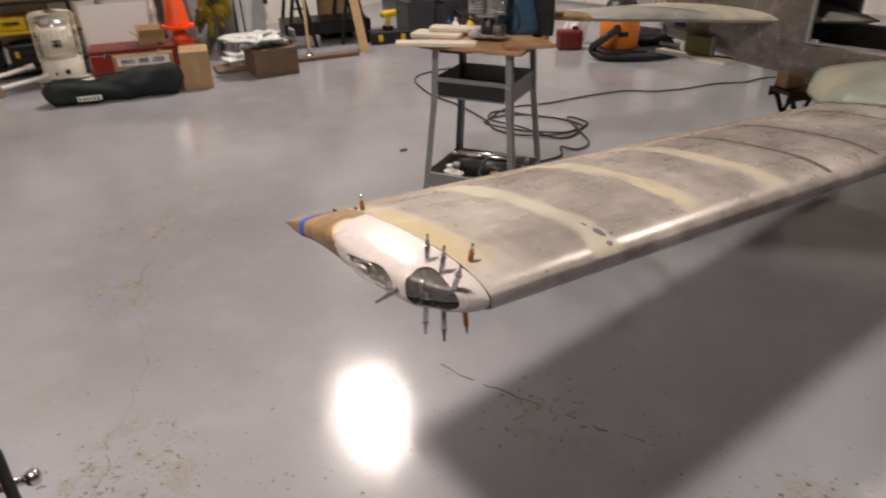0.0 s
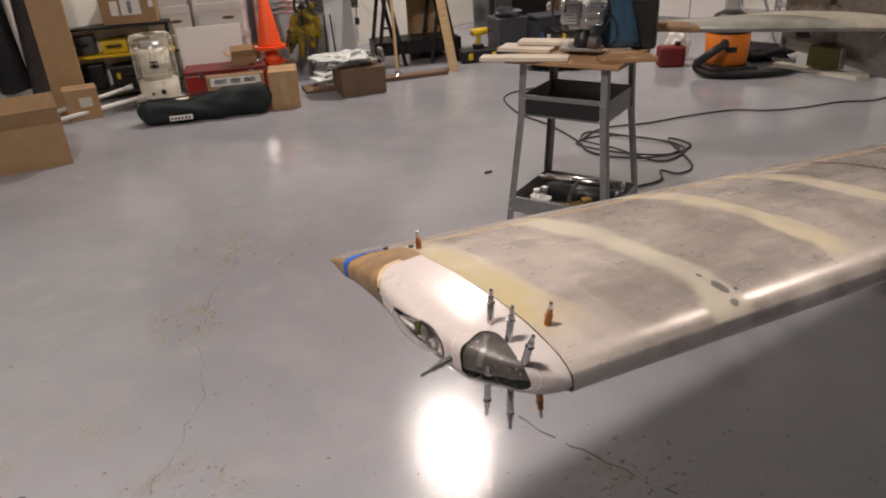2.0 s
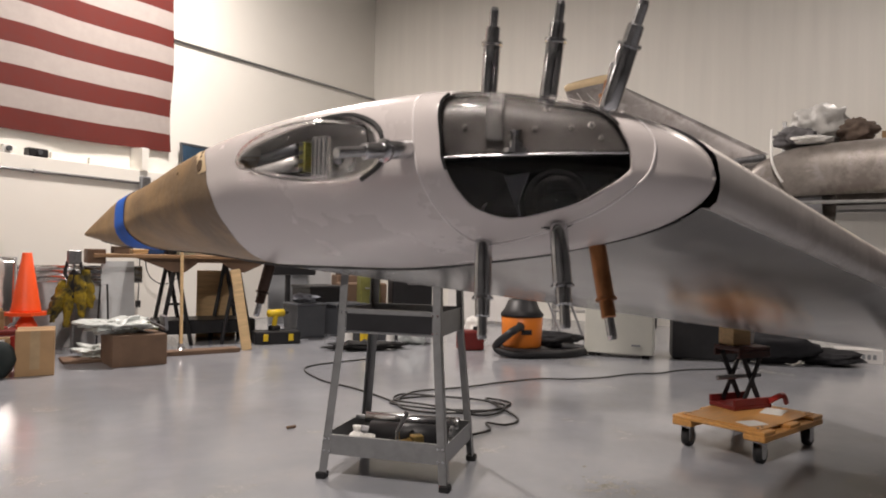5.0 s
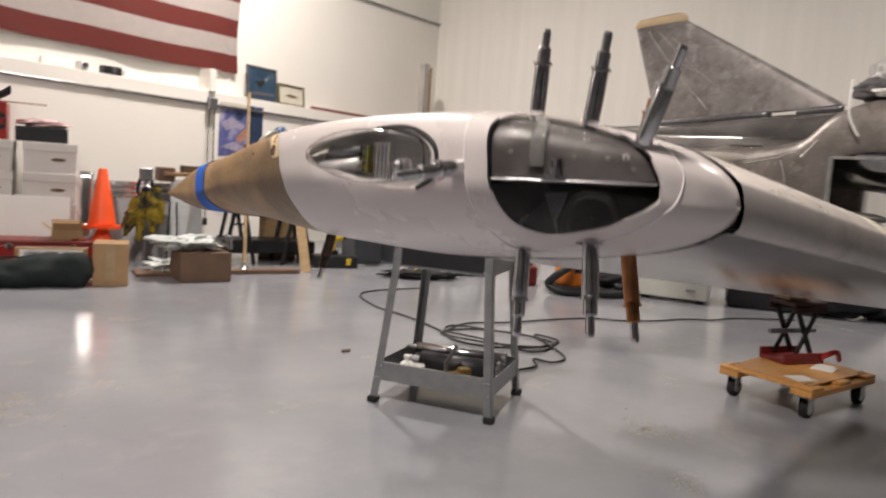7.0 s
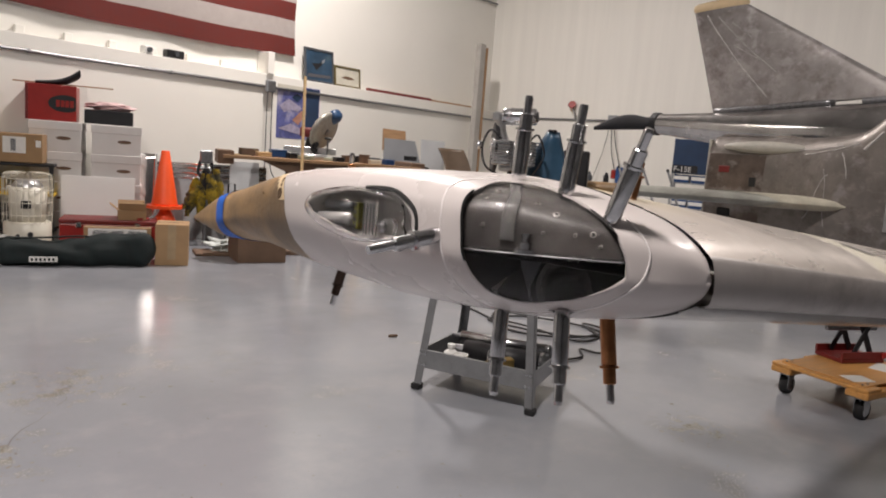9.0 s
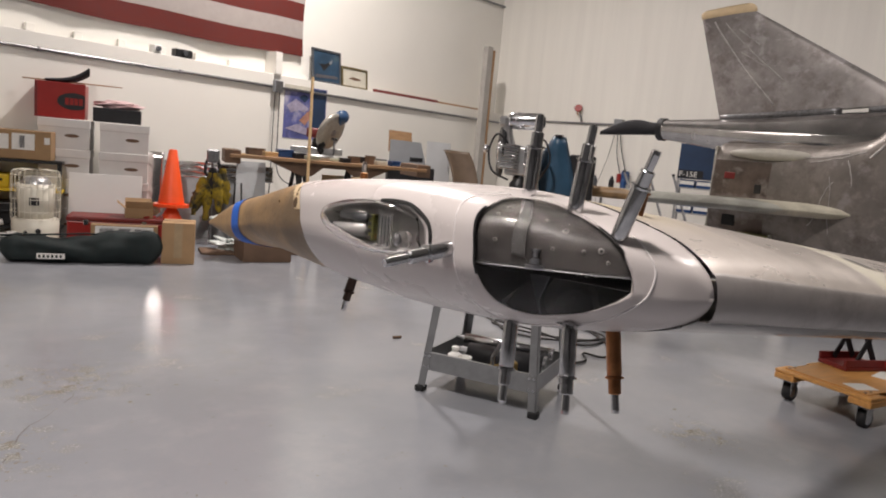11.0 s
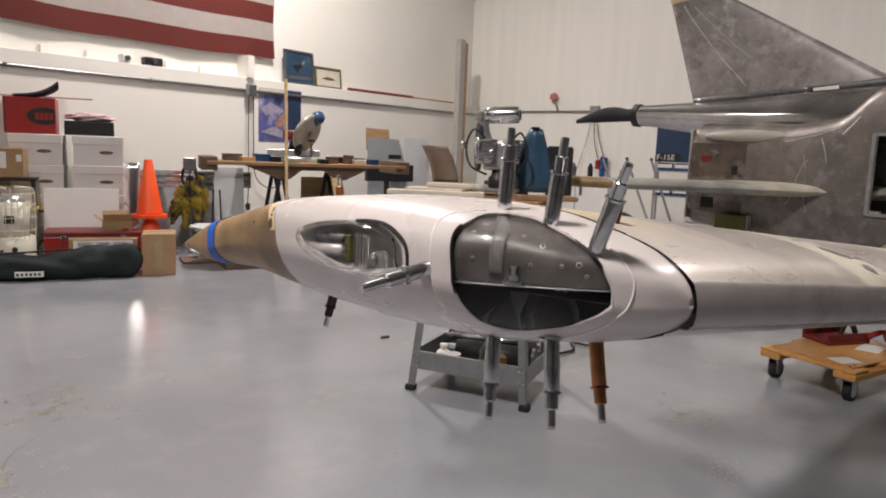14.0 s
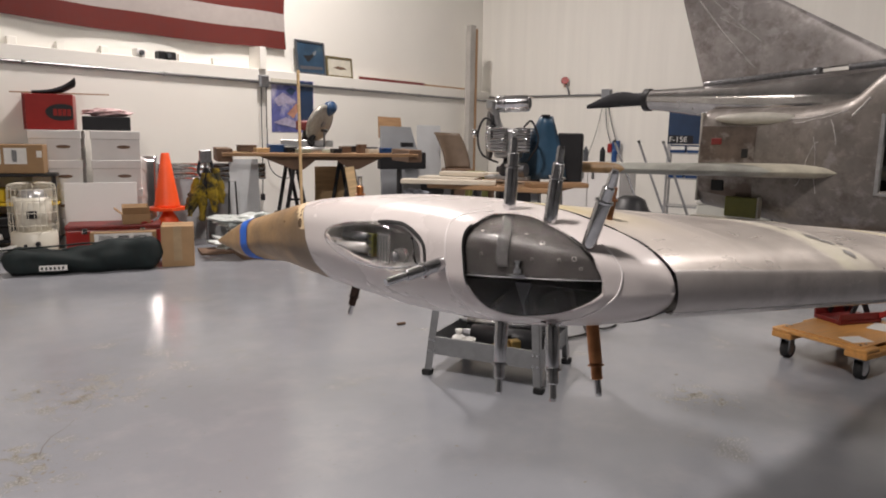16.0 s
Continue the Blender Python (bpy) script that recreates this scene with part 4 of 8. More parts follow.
# Scraped places and small holes near the leading edge.
for k, (f, q, a, b) in enumerate(((0.492, 0.352, 0.022, 0.014), (0.522, 0.345, 0.009, 0.012), (0.462, 0.347, 0.008, 0.006), (0.505, 0.372, 0.006, 0.006), (0.555, 1.3, 0.006, 0.006), (0.572, 1.36, 0.006, 0.005), (0.585, 1.4, 0.009, 0.006))):
    rng = random.Random(k + 5)
    bm = bmesh.new()
    a, b = a * 0.7, b * 0.7
    rim_pts = [(f + a * math.cos(w) * rng.uniform(0.7, 1.1), q + b * math.sin(w) * rng.uniform(0.7, 1.1)) for w in [math.pi * 2 * j / 14 for j in range(14)]]
    vs = [bm.verts.new(on_wing(*p, 0.0006)) for p in rim_pts]
    c = bm.verts.new(on_wing(f, q, 0.0006))
    for j in range(14):
        bm.faces.new((vs[j - 1], vs[j], c))
    part("scraped_patch", bm, M_SCRAPE if k < 4 else M_SEAL, plane, "bare scraped spot in the filler")
# Blue tape, a white label and black ends along the aileron side of the trailing block.
ribbon("seam_tape", [(0.062 + 0.036 * k / 12, 0.012 + 0.042 * k / 12) for k in range(13)], 0.0028, M_TAPE, "narrow strip of blue tape", 0.0012, 0.15, 2)
ribbon("seam_label", [(0.0985 + 0.026 * k / 8, 0.0545 + 0.026 * k / 8) for k in range(9)], 0.0036, M_PAPER, "white paper label", 0.0012, 0.05, 3)
for f, q in ((0.099, 0.054), (0.1265, 0.083)):
    part("hinge_end", box(-0.004, 0.004, -0.003, 0.003, 0, 0.005, 0.001, m=Matrix.Translation(on_wing(f, q, 0.0005)) @ pose(0, 0, 0, 0, 0, 45)), M_BLACK, plane, "small black hinge end")

# Filler fairing where the wing meets the fuselage.
rows = []
for k in range(41):
    f = -0.06 + 1.06 * k / 40
    g = min(1.0, (f + 0.06) / 0.32)
    outer, inner = 2.72 - 0.5 * g ** 0.8, 2.79
    za, zb = on_wing(min(max(f, 0.1), 0.68), outer, 0.0).z + 0.002, -0.2 + 0.12 * min(1.0, (f + 0.06) / 0.4) ** 0.7
    rows.append([Vector((f, outer + (inner - outer) * (1 - math.cos(w)), za + (zb - za) * math.sin(w))) for w in [math.pi / 2 * q / 12 for q in range(13)]])
root = part("root_fairing", grid_mesh(rows), M_ROOT, plane, "pale green and cream filler fairing at the wing root", True)
mod = root.modifiers.new("thickness", "SOLIDIFY")
mod.thickness, mod.offset = 0.004, -1

# Fuselage, tail cone, fin, stabiliser.
CL = 3.0
FUSE = {"w": (-0.885, 0.17, -0.6, 0.2, -0.3, 0.255, 0.2, 0.29, 1.6, 0.3), "top": (-0.885, 0.25, -0.6, 0.255, -0.42, 0.26, -0.25, 0.285, -0.1, 0.4, 0.05, 0.445, 0.5, 0.455, 1.6, 0.46), "low": (-0.885, -0.185, -0.6, -0.222, -0.42, -0.25, 0.0, -0.268, 1.6, -0.28)}
OPEN_F, OPEN_Z = (-0.10, 0.5), (-0.075, 0.215)


def fuse_point(f, a):
    w, t, l = (float(pchip(f, FUSE[k])) for k in ("w", "top", "low"))
    c, s = math.cos(a), math.sin(a)
    q = lambda v, e: math.copysign(abs(v) ** e, v)
    square = 0.2 * min(max((f + 0.45) / 0.3, 0.0), 1.0)
    return Vector((f, CL + w * q(c, 0.42 - square if s > 0 else 0.5), (t + l) / 2 + (t - l) / 2 * q(s, 0.5 - square if s > 0 else 0.55)))


fs = [-0.885 + 2.485 * k / 120 for k in range(121)]
an = [2 * math.pi * k / 96 for k in range(96)]
rows = [[fuse_point(f, a) for a in an] for f in fs]


def shell(i, j):
    p = (rows[i][j] + rows[i + 1][(j + 1) % 96]) / 2
    return not (OPEN_F[0] < p.x < OPEN_F[1] and OPEN_Z[0] < p.z < OPEN_Z[1])


fuselage = part("fuselage", grid_mesh(rows, keep=shell, close=True), M_FUSE, plane, "dull bare aluminium fuselage with an open side bay", True)
mod = fuselage.modifiers.new("thickness", "SOLIDIFY")
mod.thickness, mod.offset = 0.012, -1
part("rear_bulkhead", slab([(fuse_point(-0.885, a).y - CL, fuse_point(-0.885, a).z) for a in an], 0, 0.01, m=Matrix.Translation((-0.883, CL, 0)) @ Matrix(((0, 0, 1, 0), (1, 0, 0, 0), (0, 1, 0, 0), (0, 0, 0, 1)))), M_FUSE, fuselage, "dirty brown-grey rear bulkhead")
for side in (-1, 1):
    y = CL + side * 0.284
    bm = box(OPEN_F[0] - 0.012, OPEN_F[0] + 0.004, y - 0.012, y + 0.012, OPEN_Z[0] - 0.01, OPEN_Z[1] + 0.01, 0.002)
    box(OPEN_F[0] + 0.004, OPEN_F[1], y - 0.012, y + 0.012, OPEN_Z[1], OPEN_Z[1] + 0.012, 0.002, bm)
    box(OPEN_F[0] + 0.004, OPEN_F[1], y - 0.012, y + 0.012, OPEN_Z[0] - 0.012, OPEN_Z[0], 0.002, bm)
    part("bay_frame", bm, M_ALUDULL, fuselage, "pale aluminium frame of the bay")
cone = [(-1.27, 0.052, 0.316), (-1.2, 0.055, 0.314), (-1.0, 0.072, 0.305), (-0.8, 0.092, 0.295), (-0.6, 0.115, 0.288), (-0.4, 0.136, 0.282), (-0.15, 0.158, 0.275), (0.1, 0.175, 0.265)]
rows = [[Vector((f, CL + r * math.cos(a), z + r * math.sin(a))) for a in an[::3]] for f, r, z in cone]
part("tail_cone", grid_mesh(rows, close=True), M_WING_LOW, plane, "smooth bright aluminium tail cone", True)
part("cone_collar", rod((-1.295, CL, 0.317), (-1.265, CL, 0.316), 0.058, seg=28), M_BLACK, plane, "black clamp collar")
rows = []
for k in range(15):
    t = k / 14
    f = -1.665 + 0.375 * t
    h = 0.01 + 0.058 * math.sin(min(1.0, t * 1.2) * math.pi * 0.72) ** 1.2
    zb = 0.288 + 0.012 * t
    rows.append([Vector((f, CL + 0.035 * t ** 0.5 * math.cos(a) + 0.006 * math.cos(a), zb + (h * math.sin(a) if math.sin(a) > 0 else 0.012 * math.sin(a)))) for a in an[::6]])
part("propeller_stub", grid_mesh(rows, close=True), M_DARKCLOTH, plane, "black wrapped propeller blade stub", True)
part("root_blister", blob(0.2, 0.04, 0.027, 0.05, 1.5, 3, 3, False, at=(-0.62, CL - 0.19, 0.185)), M_PALEMETAL, plane, "pale smooth blister", True)


rows = []
for k in range(21):
    t = k / 20
    te, le = Vector((-0.985, 0, 0.385)).lerp(Vector((-1.14, 0, 0.858)), t), Vector((-0.14, 0, 0.458)).lerp(Vector((-0.875, 0, 0.876)), t)
    th = 0.036 - 0.016 * t
    half = [th * (1.48 * math.sqrt(q) * (1 - q) ** 0.8 + 0.04) for q in [j / 16 for j in range(17)]]
    ring = [le.lerp(te, j / 16) + Vector((0, CL + half[j], 0)) for j in range(17)] + [le.lerp(te, j / 16) + Vector((0, CL - half[j], 0)) for j in range(16, -1, -1)]
    rows.append(ring)
fin = part("tail_fin", grid_mesh(rows, close=True), M_FIN, plane, "swept sanded aluminium tail fin", True)
cap_rows = []
for z, grow in ((0.0, 1.0), (0.006, 1.04), (0.022, 1.03), (0.034, 0.96), (0.041, 0.8)):
    base = rows[-1]
    mid = sum(base, Vector()) / len(base)
    cap_rows.append([Vector((mid.x + (p.x - mid.x) * grow - z * 0.25, CL + (p.y - CL) * (1.12 if z < 0.03 else 0.7), p.z + z + 0.0003)) for p in base])
bm = grid_mesh(cap_rows, close=True)
bm.faces.new([v for v in bm.verts][-len(rows[-1]):])
part("fin_cap", bm, M_CREAM, fin, "unpainted yellow fibreglass tip", True)


def fin_side(t, q):
    """A point on the near side of the fin: t up it, q from its leading to its trailing edge."""
    te, le = Vector((-0.985, 0, 0.385)).lerp(Vector((-1.14, 0, 0.858)), t), Vector((-0.14, 0, 0.458)).lerp(Vector((-0.875, 0, 0.876)), t)
    return le.lerp(te, q) + Vector((0, CL - (0.036 - 0.016 * t) * (1.48 * math.sqrt(q) * (1 - q) ** 0.8 + 0.04) - 0.0006, 0))


for (t0, q0), (t1, q1), r in (((0.95, 0.78), (0.08, 0.66), 0.0042), ((0.92, 0.62), (0.3, 0.5), 0.003), ((0.84, 0.5), (0.66, 0.44), 0.0035), ((0.62, 0.66), (0.42, 0.52), 0.0022)):
    part("filler_line", hose([fin_side(t0 + (t1 - t0) * k / 10, q0 + (q1 - q0) * k / 10 + 0.003 * math.sin(k * 1.3)) for k in range(11)], r, 6, 2), M_SCUFF, fin, "pale line of filler", True)
# Added dark strips stand in for the shaded gap below the fin.
for f0, f1, dz in ((-0.97, -0.44, 0.006), (-0.33, -0.15, 0.012)):
    part("fin_bracket", hose([(f, CL - 0.012, 0.385 + (f + 0.985) * 0.0864 - dz) for f in [f0 + (f1 - f0) * k / 6 for k in range(7)]], 0.016, 8, 2), M_DARKSTEEL, fin, "added dark strip standing in for the shaded gap under the fin", True)

# Stabiliser, seen from its tip.
rows = []
for k in range(25):
    t = k / 24
    s = 2.14 + (3.86 - 2.14) * t
    h = abs(s - CL) / 0.86
    le, te = 0.08 - 1.07 * h, -0.80 - 0.42 * h
    if h > 0.96:
        le, te = le - (h - 0.96) * 2.2, te + (h - 0.96) * 0.6
    thick = 0.046 - 0.012 * h
    pr = [Vector((te + (le - te) * q, s, -0.008 + thick * (1.6 * math.sqrt(max(q1, 0)) * (1 - q1) + 0.04) * sg)) for q, q1, sg in [(j / 14, 1 - j / 14, 1) for j in range(15)] + [(1 - j / 14, j / 14, -1) for j in range(15)]]
    rows.append(pr)
stab_rows = rows
stab = part("stabiliser", grid_mesh(rows, close=True), M_STAB, plane, "slim bare aluminium stabiliser with a wooden tip", True)
bmesh_tip = [[p + (p - Vector((-1.12, 2.3, -0.008))) * 0.004 for p in rows[k]] for k in range(0, 2)]
part("stabiliser_tip", grid_mesh(bmesh_tip, close=True), M_TAN, stab, "tan filler tip", True)
fillet = [[Vector((p.x + 0.004, p.y, -0.008 + (p.z + 0.008) * 1.06 + 0.0004)) for p in stab_rows[k]] for k in range(6, 11)]
part("root_fillet", grid_mesh(fillet, close=True), M_FILLET, stab, "pale cream filler at the root", True)
part("olive_patch", box(-0.72, -0.575, CL - 0.235, CL - 0.2, -0.225, -0.135, 0.004), M_OLIVE, fuselage, "olive primer panel")
part("panel_edge", box(-0.574, -0.566, CL - 0.237, CL - 0.2, -0.225, -0.13, 0.001), M_PALEMETAL, fuselage, "pale edge of the olive panel")
M_GRIMY = material("grimy_scraped_skin", (0.12, 0.092, 0.075), 0.45, 0.4, vary=0.5, scale=9, second=(0.34, 0.31, 0.29), cover=0.55, bump=0.2, bump_scale=60)
rows = [[fuse_point(f, math.radians(a)) + Vector((0, -0.0145, 0)) for a in range(153, 214, 4)] for f in [-0.88 + 0.019 * k for k in range(15)]]
part("rear_panel", grid_mesh(rows), M_GRIMY, fuselage, "grimy scraped rear side panel", True)
for f, z, w, h in ((-0.80, 0.11, 0.05, 0.03), (-0.70, -0.02, 0.04, 0.016), (-0.78, -0.09, 0.06, 0.05), (-0.66, 0.06, 0.03, 0.04)):
    y = CL - float(pchip(f, FUSE["w"]))
    part("side_cutout", box(f - w / 2, f + w / 2, y - 0.019, y + 0.004, z - h / 2, z + h / 2, 0.003), M_DARKRED if w == 0.05 else M_SEAL, fuselage, "dark fitting in the rear side")
part("keel_plate", slab([(-0.88, CL - 0.235), (-0.86, CL - 0.19), (-0.45, CL - 0.2), (-0.47, CL - 0.275), (-0.6, CL - 0.27)], -0.25, -0.232), M_CREAMPAINT, fuselage, "pale tapered plate under the tail")
part("rear_flange", box(-0.896, -0.886, CL - 0.172, CL - 0.1, -0.17, 0.24, 0.002), M_PALEMETAL, fuselage, "pale bent flange at the rear edge")
for (f0, a0), (f1, a1), r in (((-0.52, 141), (-0.3, 139), 0.0035), ((-0.45, 148), (-0.24, 143), 0.003), ((-0.3, 152), (-0.27, 176), 0.0025), ((-0.22, 158), (-0.16, 153), 0.006), ((-0.42, 186), (-0.34, 172), 0.0022), ((-0.36, 168), (-0.33, 190), 0.002)):
    part("scratch_line", hose([fuse_point(f0 + (f1 - f0) * k / 8, math.radians(a0 + (a1 - a0) * k / 8 + 0.5 * math.sin(k * 1.7))) + Vector((0, -0.0125, 0)) for k in range(9)], r, 6, 2), M_SCUFF, fuselage, "bright scraped line", True)
wheel_c = Vector((0.4, 3.7, -0.70))
wheel = part("main_wheel", rod(wheel_c + Vector((0, -0.05, 0)), wheel_c + Vector((0, 0.05, 0)), 0.128, seg=32), M_RUBBER, plane, "black rubber main wheel", True)
part("wheel_hub", rod(wheel_c + Vector((0, -0.055, 0)), wheel_c + Vector((0, 0.055, 0)), 0.055, seg=20), M_ALUDULL, wheel)
part("wheel_leg", rod(wheel_c + Vector((0, -0.07, 0)), Vector((0.38, 3.25, -0.2)), 0.016), M_DARKSTEEL, plane)


# Temporary sheet-metal fasteners standing in the wing tip.
def cleco(base, tip_at, mat, label):
    base, tip_at = Vector(base), Vector(tip_at)
    n = (tip_at - base).length
    ob = thing("cleco_fastener", label, "fastener", "cleco fasteners in the wing tip")
    ob.matrix_basis = Matrix.Translation(base) @ (tip_at - base).to_track_quat("Z", "Y").to_matrix().to_4x4()
    part("body", lathe([(0.0034, -0.003), (0.0042, -0.001), (0.0044, 0.0015), (0.0044, n * 0.55), (0.004, n * 0.57)], 20), mat, ob, "", True)
    part("flange", lathe([(0.0042, n * 0.565), (0.0054, n * 0.57), (0.0054, n * 0.595), (0.004, n * 0.6)], 20), mat, ob, "", False)
    part("collar", lathe([(0.0037, n * 0.6), (0.0037, n * 0.765), (0.0033, n * 0.775)], 20), mat, ob, "", False)
    part("plunger", lathe([(0.0024, n * 0.775), (0.0025, n * 0.96), (0.0021, n)], 16), M_STEEL, ob, "bright steel plunger", False)
    return ob


SILVER, COPPER = "silver spring cleco fastener clamped in the skin", "copper-coloured cleco fastener clamped in the skin"
for b, t in (((.039, 1.708, .903), (.041, 1.708, .948)), ((.064, 1.681, .897), (.069, 1.680, .943)), ((.085, 1.653, .887), (.096, 1.641, .931)), ((.036, 1.696, .826), (.035, 1.687, .778)), ((.067, 1.668, .832), (.068, 1.655, .787)), ((.014, 1.692, .872), (-.035, 1.646, .861))):
    cleco(b, t, M_CLECO, SILVER)
for b, t in (((.104, 1.724, .882), (.110, 1.721, .926)), ((-.106, 1.945, .862), (-.107, 1.944, .906)), ((.097, 1.704, .826), (.102, 1.691, .778)), ((-.103, 1.925, .812), (-.114, 1.924, .766))):
    low = b[2] < 0.82
    cleco(b, t, M_BRONZE if low else M_COPPER, "dark bronze cleco fastener clamped under the tip" if low else COPPER)


# ---- tool stand with the engine ----
FEET = [Vector((-0.216, 3.91, 0)), Vector((0.237, 3.738, 0)), Vector((0.378, 4.132, 0)), Vector((-0.075, 4.304, 0))]
SC = sum(FEET, Vector()) / 4
stand_yaw = math.degrees(math.atan2(FEET[1].y - FEET[0].y, FEET[1].x - FEET[0].x))
stand = thing("tool_stand", "grey hammered-steel tool stand with two open trays", "tool stand", "", tuple(SC), stand_yaw)
HW, HD, SH = 0.2425, 0.2085, 0.745


def at_height(z):
    k = 1 - 0.27 * z / SH
    return HW * k, HD * k


for sx in (-1, 1):
    for sy in (-1, 1):
        bm = bmesh.new()
        w = 0.03
        for z0, z1 in ((0.02, 0.5), (0.5, SH)):
            (a0, b0), (a1, b1) = at_height(z0), at_height(min(z1, 0.6) if z1 > 0.6 else z1)
            for dx, dy in ((w, 0.003), (0.003, w)):
                lo = [(sx * a0, sy * b0), (sx * (a0 - dx), sy * b0), (sx * (a0 - dx), sy * (b0 - dy)), (sx * a0, sy * (b0 - dy))]
                hi = [(sx * a1, sy * b1), (sx * (a1 - dx), sy * b1), (sx * (a1 - dx), sy * (b1 - dy)), (sx * a1, sy * (b1 - dy))]
                va = [bm.verts.new((*p, z0)) for p in lo]
                vb = [bm.verts.new((*p, z1)) for p in hi]
                bm.faces.new(va), bm.faces.new(vb)
                for k in range(4):
                    bm.faces.new((va[k], va[(k + 1) % 4], vb[(k + 1) % 4], vb[k]))
        bmesh.ops.recalc_face_normals(bm, faces=bm.faces)
        part("leg", bm, M_GREYMETAL, stand)
        a, b = at_height(0)
        part("foot", box(sx * a - 0.008 if sx < 0 else sx * a - 0.03, sx * a + 0.03 if sx < 0 else sx * a + 0.008, sy * b - (0.008 if sy < 0 else 0.03), sy * b + (0.03 if sy < 0 else 0.008), 0, 0.024, 0.004), M_RUBBER, stand, "black rubber foot")
for z0, z1, nm in ((0.088, 0.156, "lower_tray"), (0.525, 0.612, "upper_tray")):
    a, b = at_height((z0 + z1) / 2)
    a, b = a - 0.002, b - 0.002
    tray = part(nm, box(-a, a, -b, b, z0, z0 + 0.003), M_GREYMETAL, stand)
    for q in ((-a, a, -b, -b + 0.003), (-a, a, b - 0.003, b), (-a, -a + 0.003, -b + 0.003, b - 0.003), (a - 0.003, a, -b + 0.003, b - 0.003)):
        part("tray_side", box(*q, z0 + 0.0032, z1), M_GREYMETAL, tray)
    for q in ((-a, a, -b, -b + 0.014), (-a, a, b - 0.014, b)):
        part("tray_lip", box(*q, z1 + 0.0002, z1 + 0.002), M_GREYMETAL, tray)
    for sx in (-1, 1):
        for sz in (z0 + 0.012, z1 - 0.012):
            for off in (0.008, 0.026):
                part("bolt", rod((sx * (a - off), -b - 0.006, sz), (sx * (a - off), -b - 0.001, sz), 0.005, seg=6), M_STEEL, tray)
# Added black panel in front of the rim stands in for the dark inside.
a, b = at_height(0.57)
part("dark_inner_panel", box(-a + 0.03, a - 0.03, -b - 0.002, -b - 0.0005, 0.535, 0.597), M_BLACK, stand, "added black panel standing in for the dark inside of the tray")
part("top", box(-0.25, 0.24, -0.19, 0.2, SH, SH + 0.018, 0.003), M_PLY, stand, "brown plywood top")
for x0, x1, y0, y1, z, rz, mt in ((-0.34, 0.02, -0.22, -0.15, 0.018, 18, M_PALEWOOD), (-0.36, -0.12, -0.05, 0.07, 0.018, 6, M_PALEWOOD), (-0.3, -0.02, 0.03, 0.12, 0.036, 12, M_PALEWOOD), (0.12, 0.34, -0.12, -0.03, 0.018, 34, M_PLY)):
    cx, cy = (x0 + x1) / 2, (y0 + y1) / 2
    p = SC + Matrix.Rotation(radians(stand_yaw), 3, "Z") @ Vector((cx, cy, SH + z))
    solo("board", box(-(x1 - x0) / 2, (x1 - x0) / 2, -(y1 - y0) / 2, (y1 - y0) / 2, 0, 0.017, 0.002), mt, "loose pale wooden board on the tool stand", "board", "boards on the tool stand", at=tuple(p), turn=stand_yaw + rz)

engine = thing("engine", "small two-cylinder aircraft engine in bare aluminium on the stand", "engine", "", (0.085, 4.035, SH + 0.036), -12)
part("mount_plate", box(-0.07, 0.09, -0.06, 0.06, 0.0, 0.012, 0.002), M_ALUDULL, engine)
part("carburettor", lathe([(0.03, 0.012), (0.036, 0.02), (0.034, 0.05), (0.024, 0.06), (0.022, 0.078)], 20, m=Matrix.Translation((0.015, -0.02, 0))), M_BLACK, engine, "black carburettor", True)
part("air_filter", rod((0.05, -0.045, 0.035), (0.085, -0.055, 0.035), 0.026, seg=18), M_DARKSTEEL, engine)
part("crankcase", box(-0.04, 0.055, -0.045, 0.05, 0.076, 0.185, 0.012, seg=3), M_ALUDULL, engine)
for x0, x1 in ((-0.07, 0.012), (0.026, 0.098)):
    cyl = part("cylinder", box(x0 + 0.006, x1 - 0.006, -0.066, -0.02, 0.098, 0.188, 0.01, seg=3), M_ALUDULL, engine, "cast finned cylinder", True)
    for k in range(8):
        part("fin", box(x0 + 0.02, x1, -0.076, 0.045, 0.1 + k * 0.0118, 0.1035 + k * 0.0118, 0.001), M_ALU, cyl)
    for zx, zz in ((x0 + 0.013, 0.118), (x0 + 0.013, 0.168), (x1 - 0.014, 0.143)):
        part("bolt", lathe([(0.0055, 0), (0.0055, 0.005), (0.003, 0.006)], 6, m=Matrix.Translation((zx, -0.0765, zz)) @ pose(0, 0, 0, 90, 0, 0)), M_STEEL, cyl)
part("riser", hose([(-0.03, -0.01, 0.185), (-0.042, -0.012, 0.22), (-0.05, -0.014, 0.265)], 0.017), M_ALUDULL, engine, "", True)
part("muffler", lathe([(0.02, 0.0), (0.029, 0.006), (0.03, 0.02), (0.03, 0.118), (0.027, 0.126), (0.02, 0.128)], 26, m=Matrix.Translation((-0.045, -0.012, 0.272)) @ pose(0, 0, 0, 0, 88, 0)), M_ALU, engine, "bright cylindrical silencer", True)
part("muffler_band", lathe([(0.0305, 0.03), (0.0315, 0.032), (0.0315, 0.04), (0.0305, 0.042)], 26, m=Matrix.Translation((-0.045, -0.012, 0.272)) @ pose(0, 0, 0, 0, 88, 0)), M_STEEL, engine)
part("silencer_mouth", lathe([(0.019, 0.1282), (0.019, 0.131)], 22, m=Matrix.Translation((-0.045, -0.012, 0.272)) @ pose(0, 0, 0, 0, 88, 0)), M_BLACK, engine)
part("manifold_flange", box(-0.075, -0.045, -0.04, 0.012, 0.252, 0.287, 0.006), M_ALUDULL, engine)
m = Matrix.Translation((-0.07, 0.02, 0.16)) @ Vector((-0.95, -0.31, 0)).to_track_quat("Z", "Y").to_matrix().to_4x4()
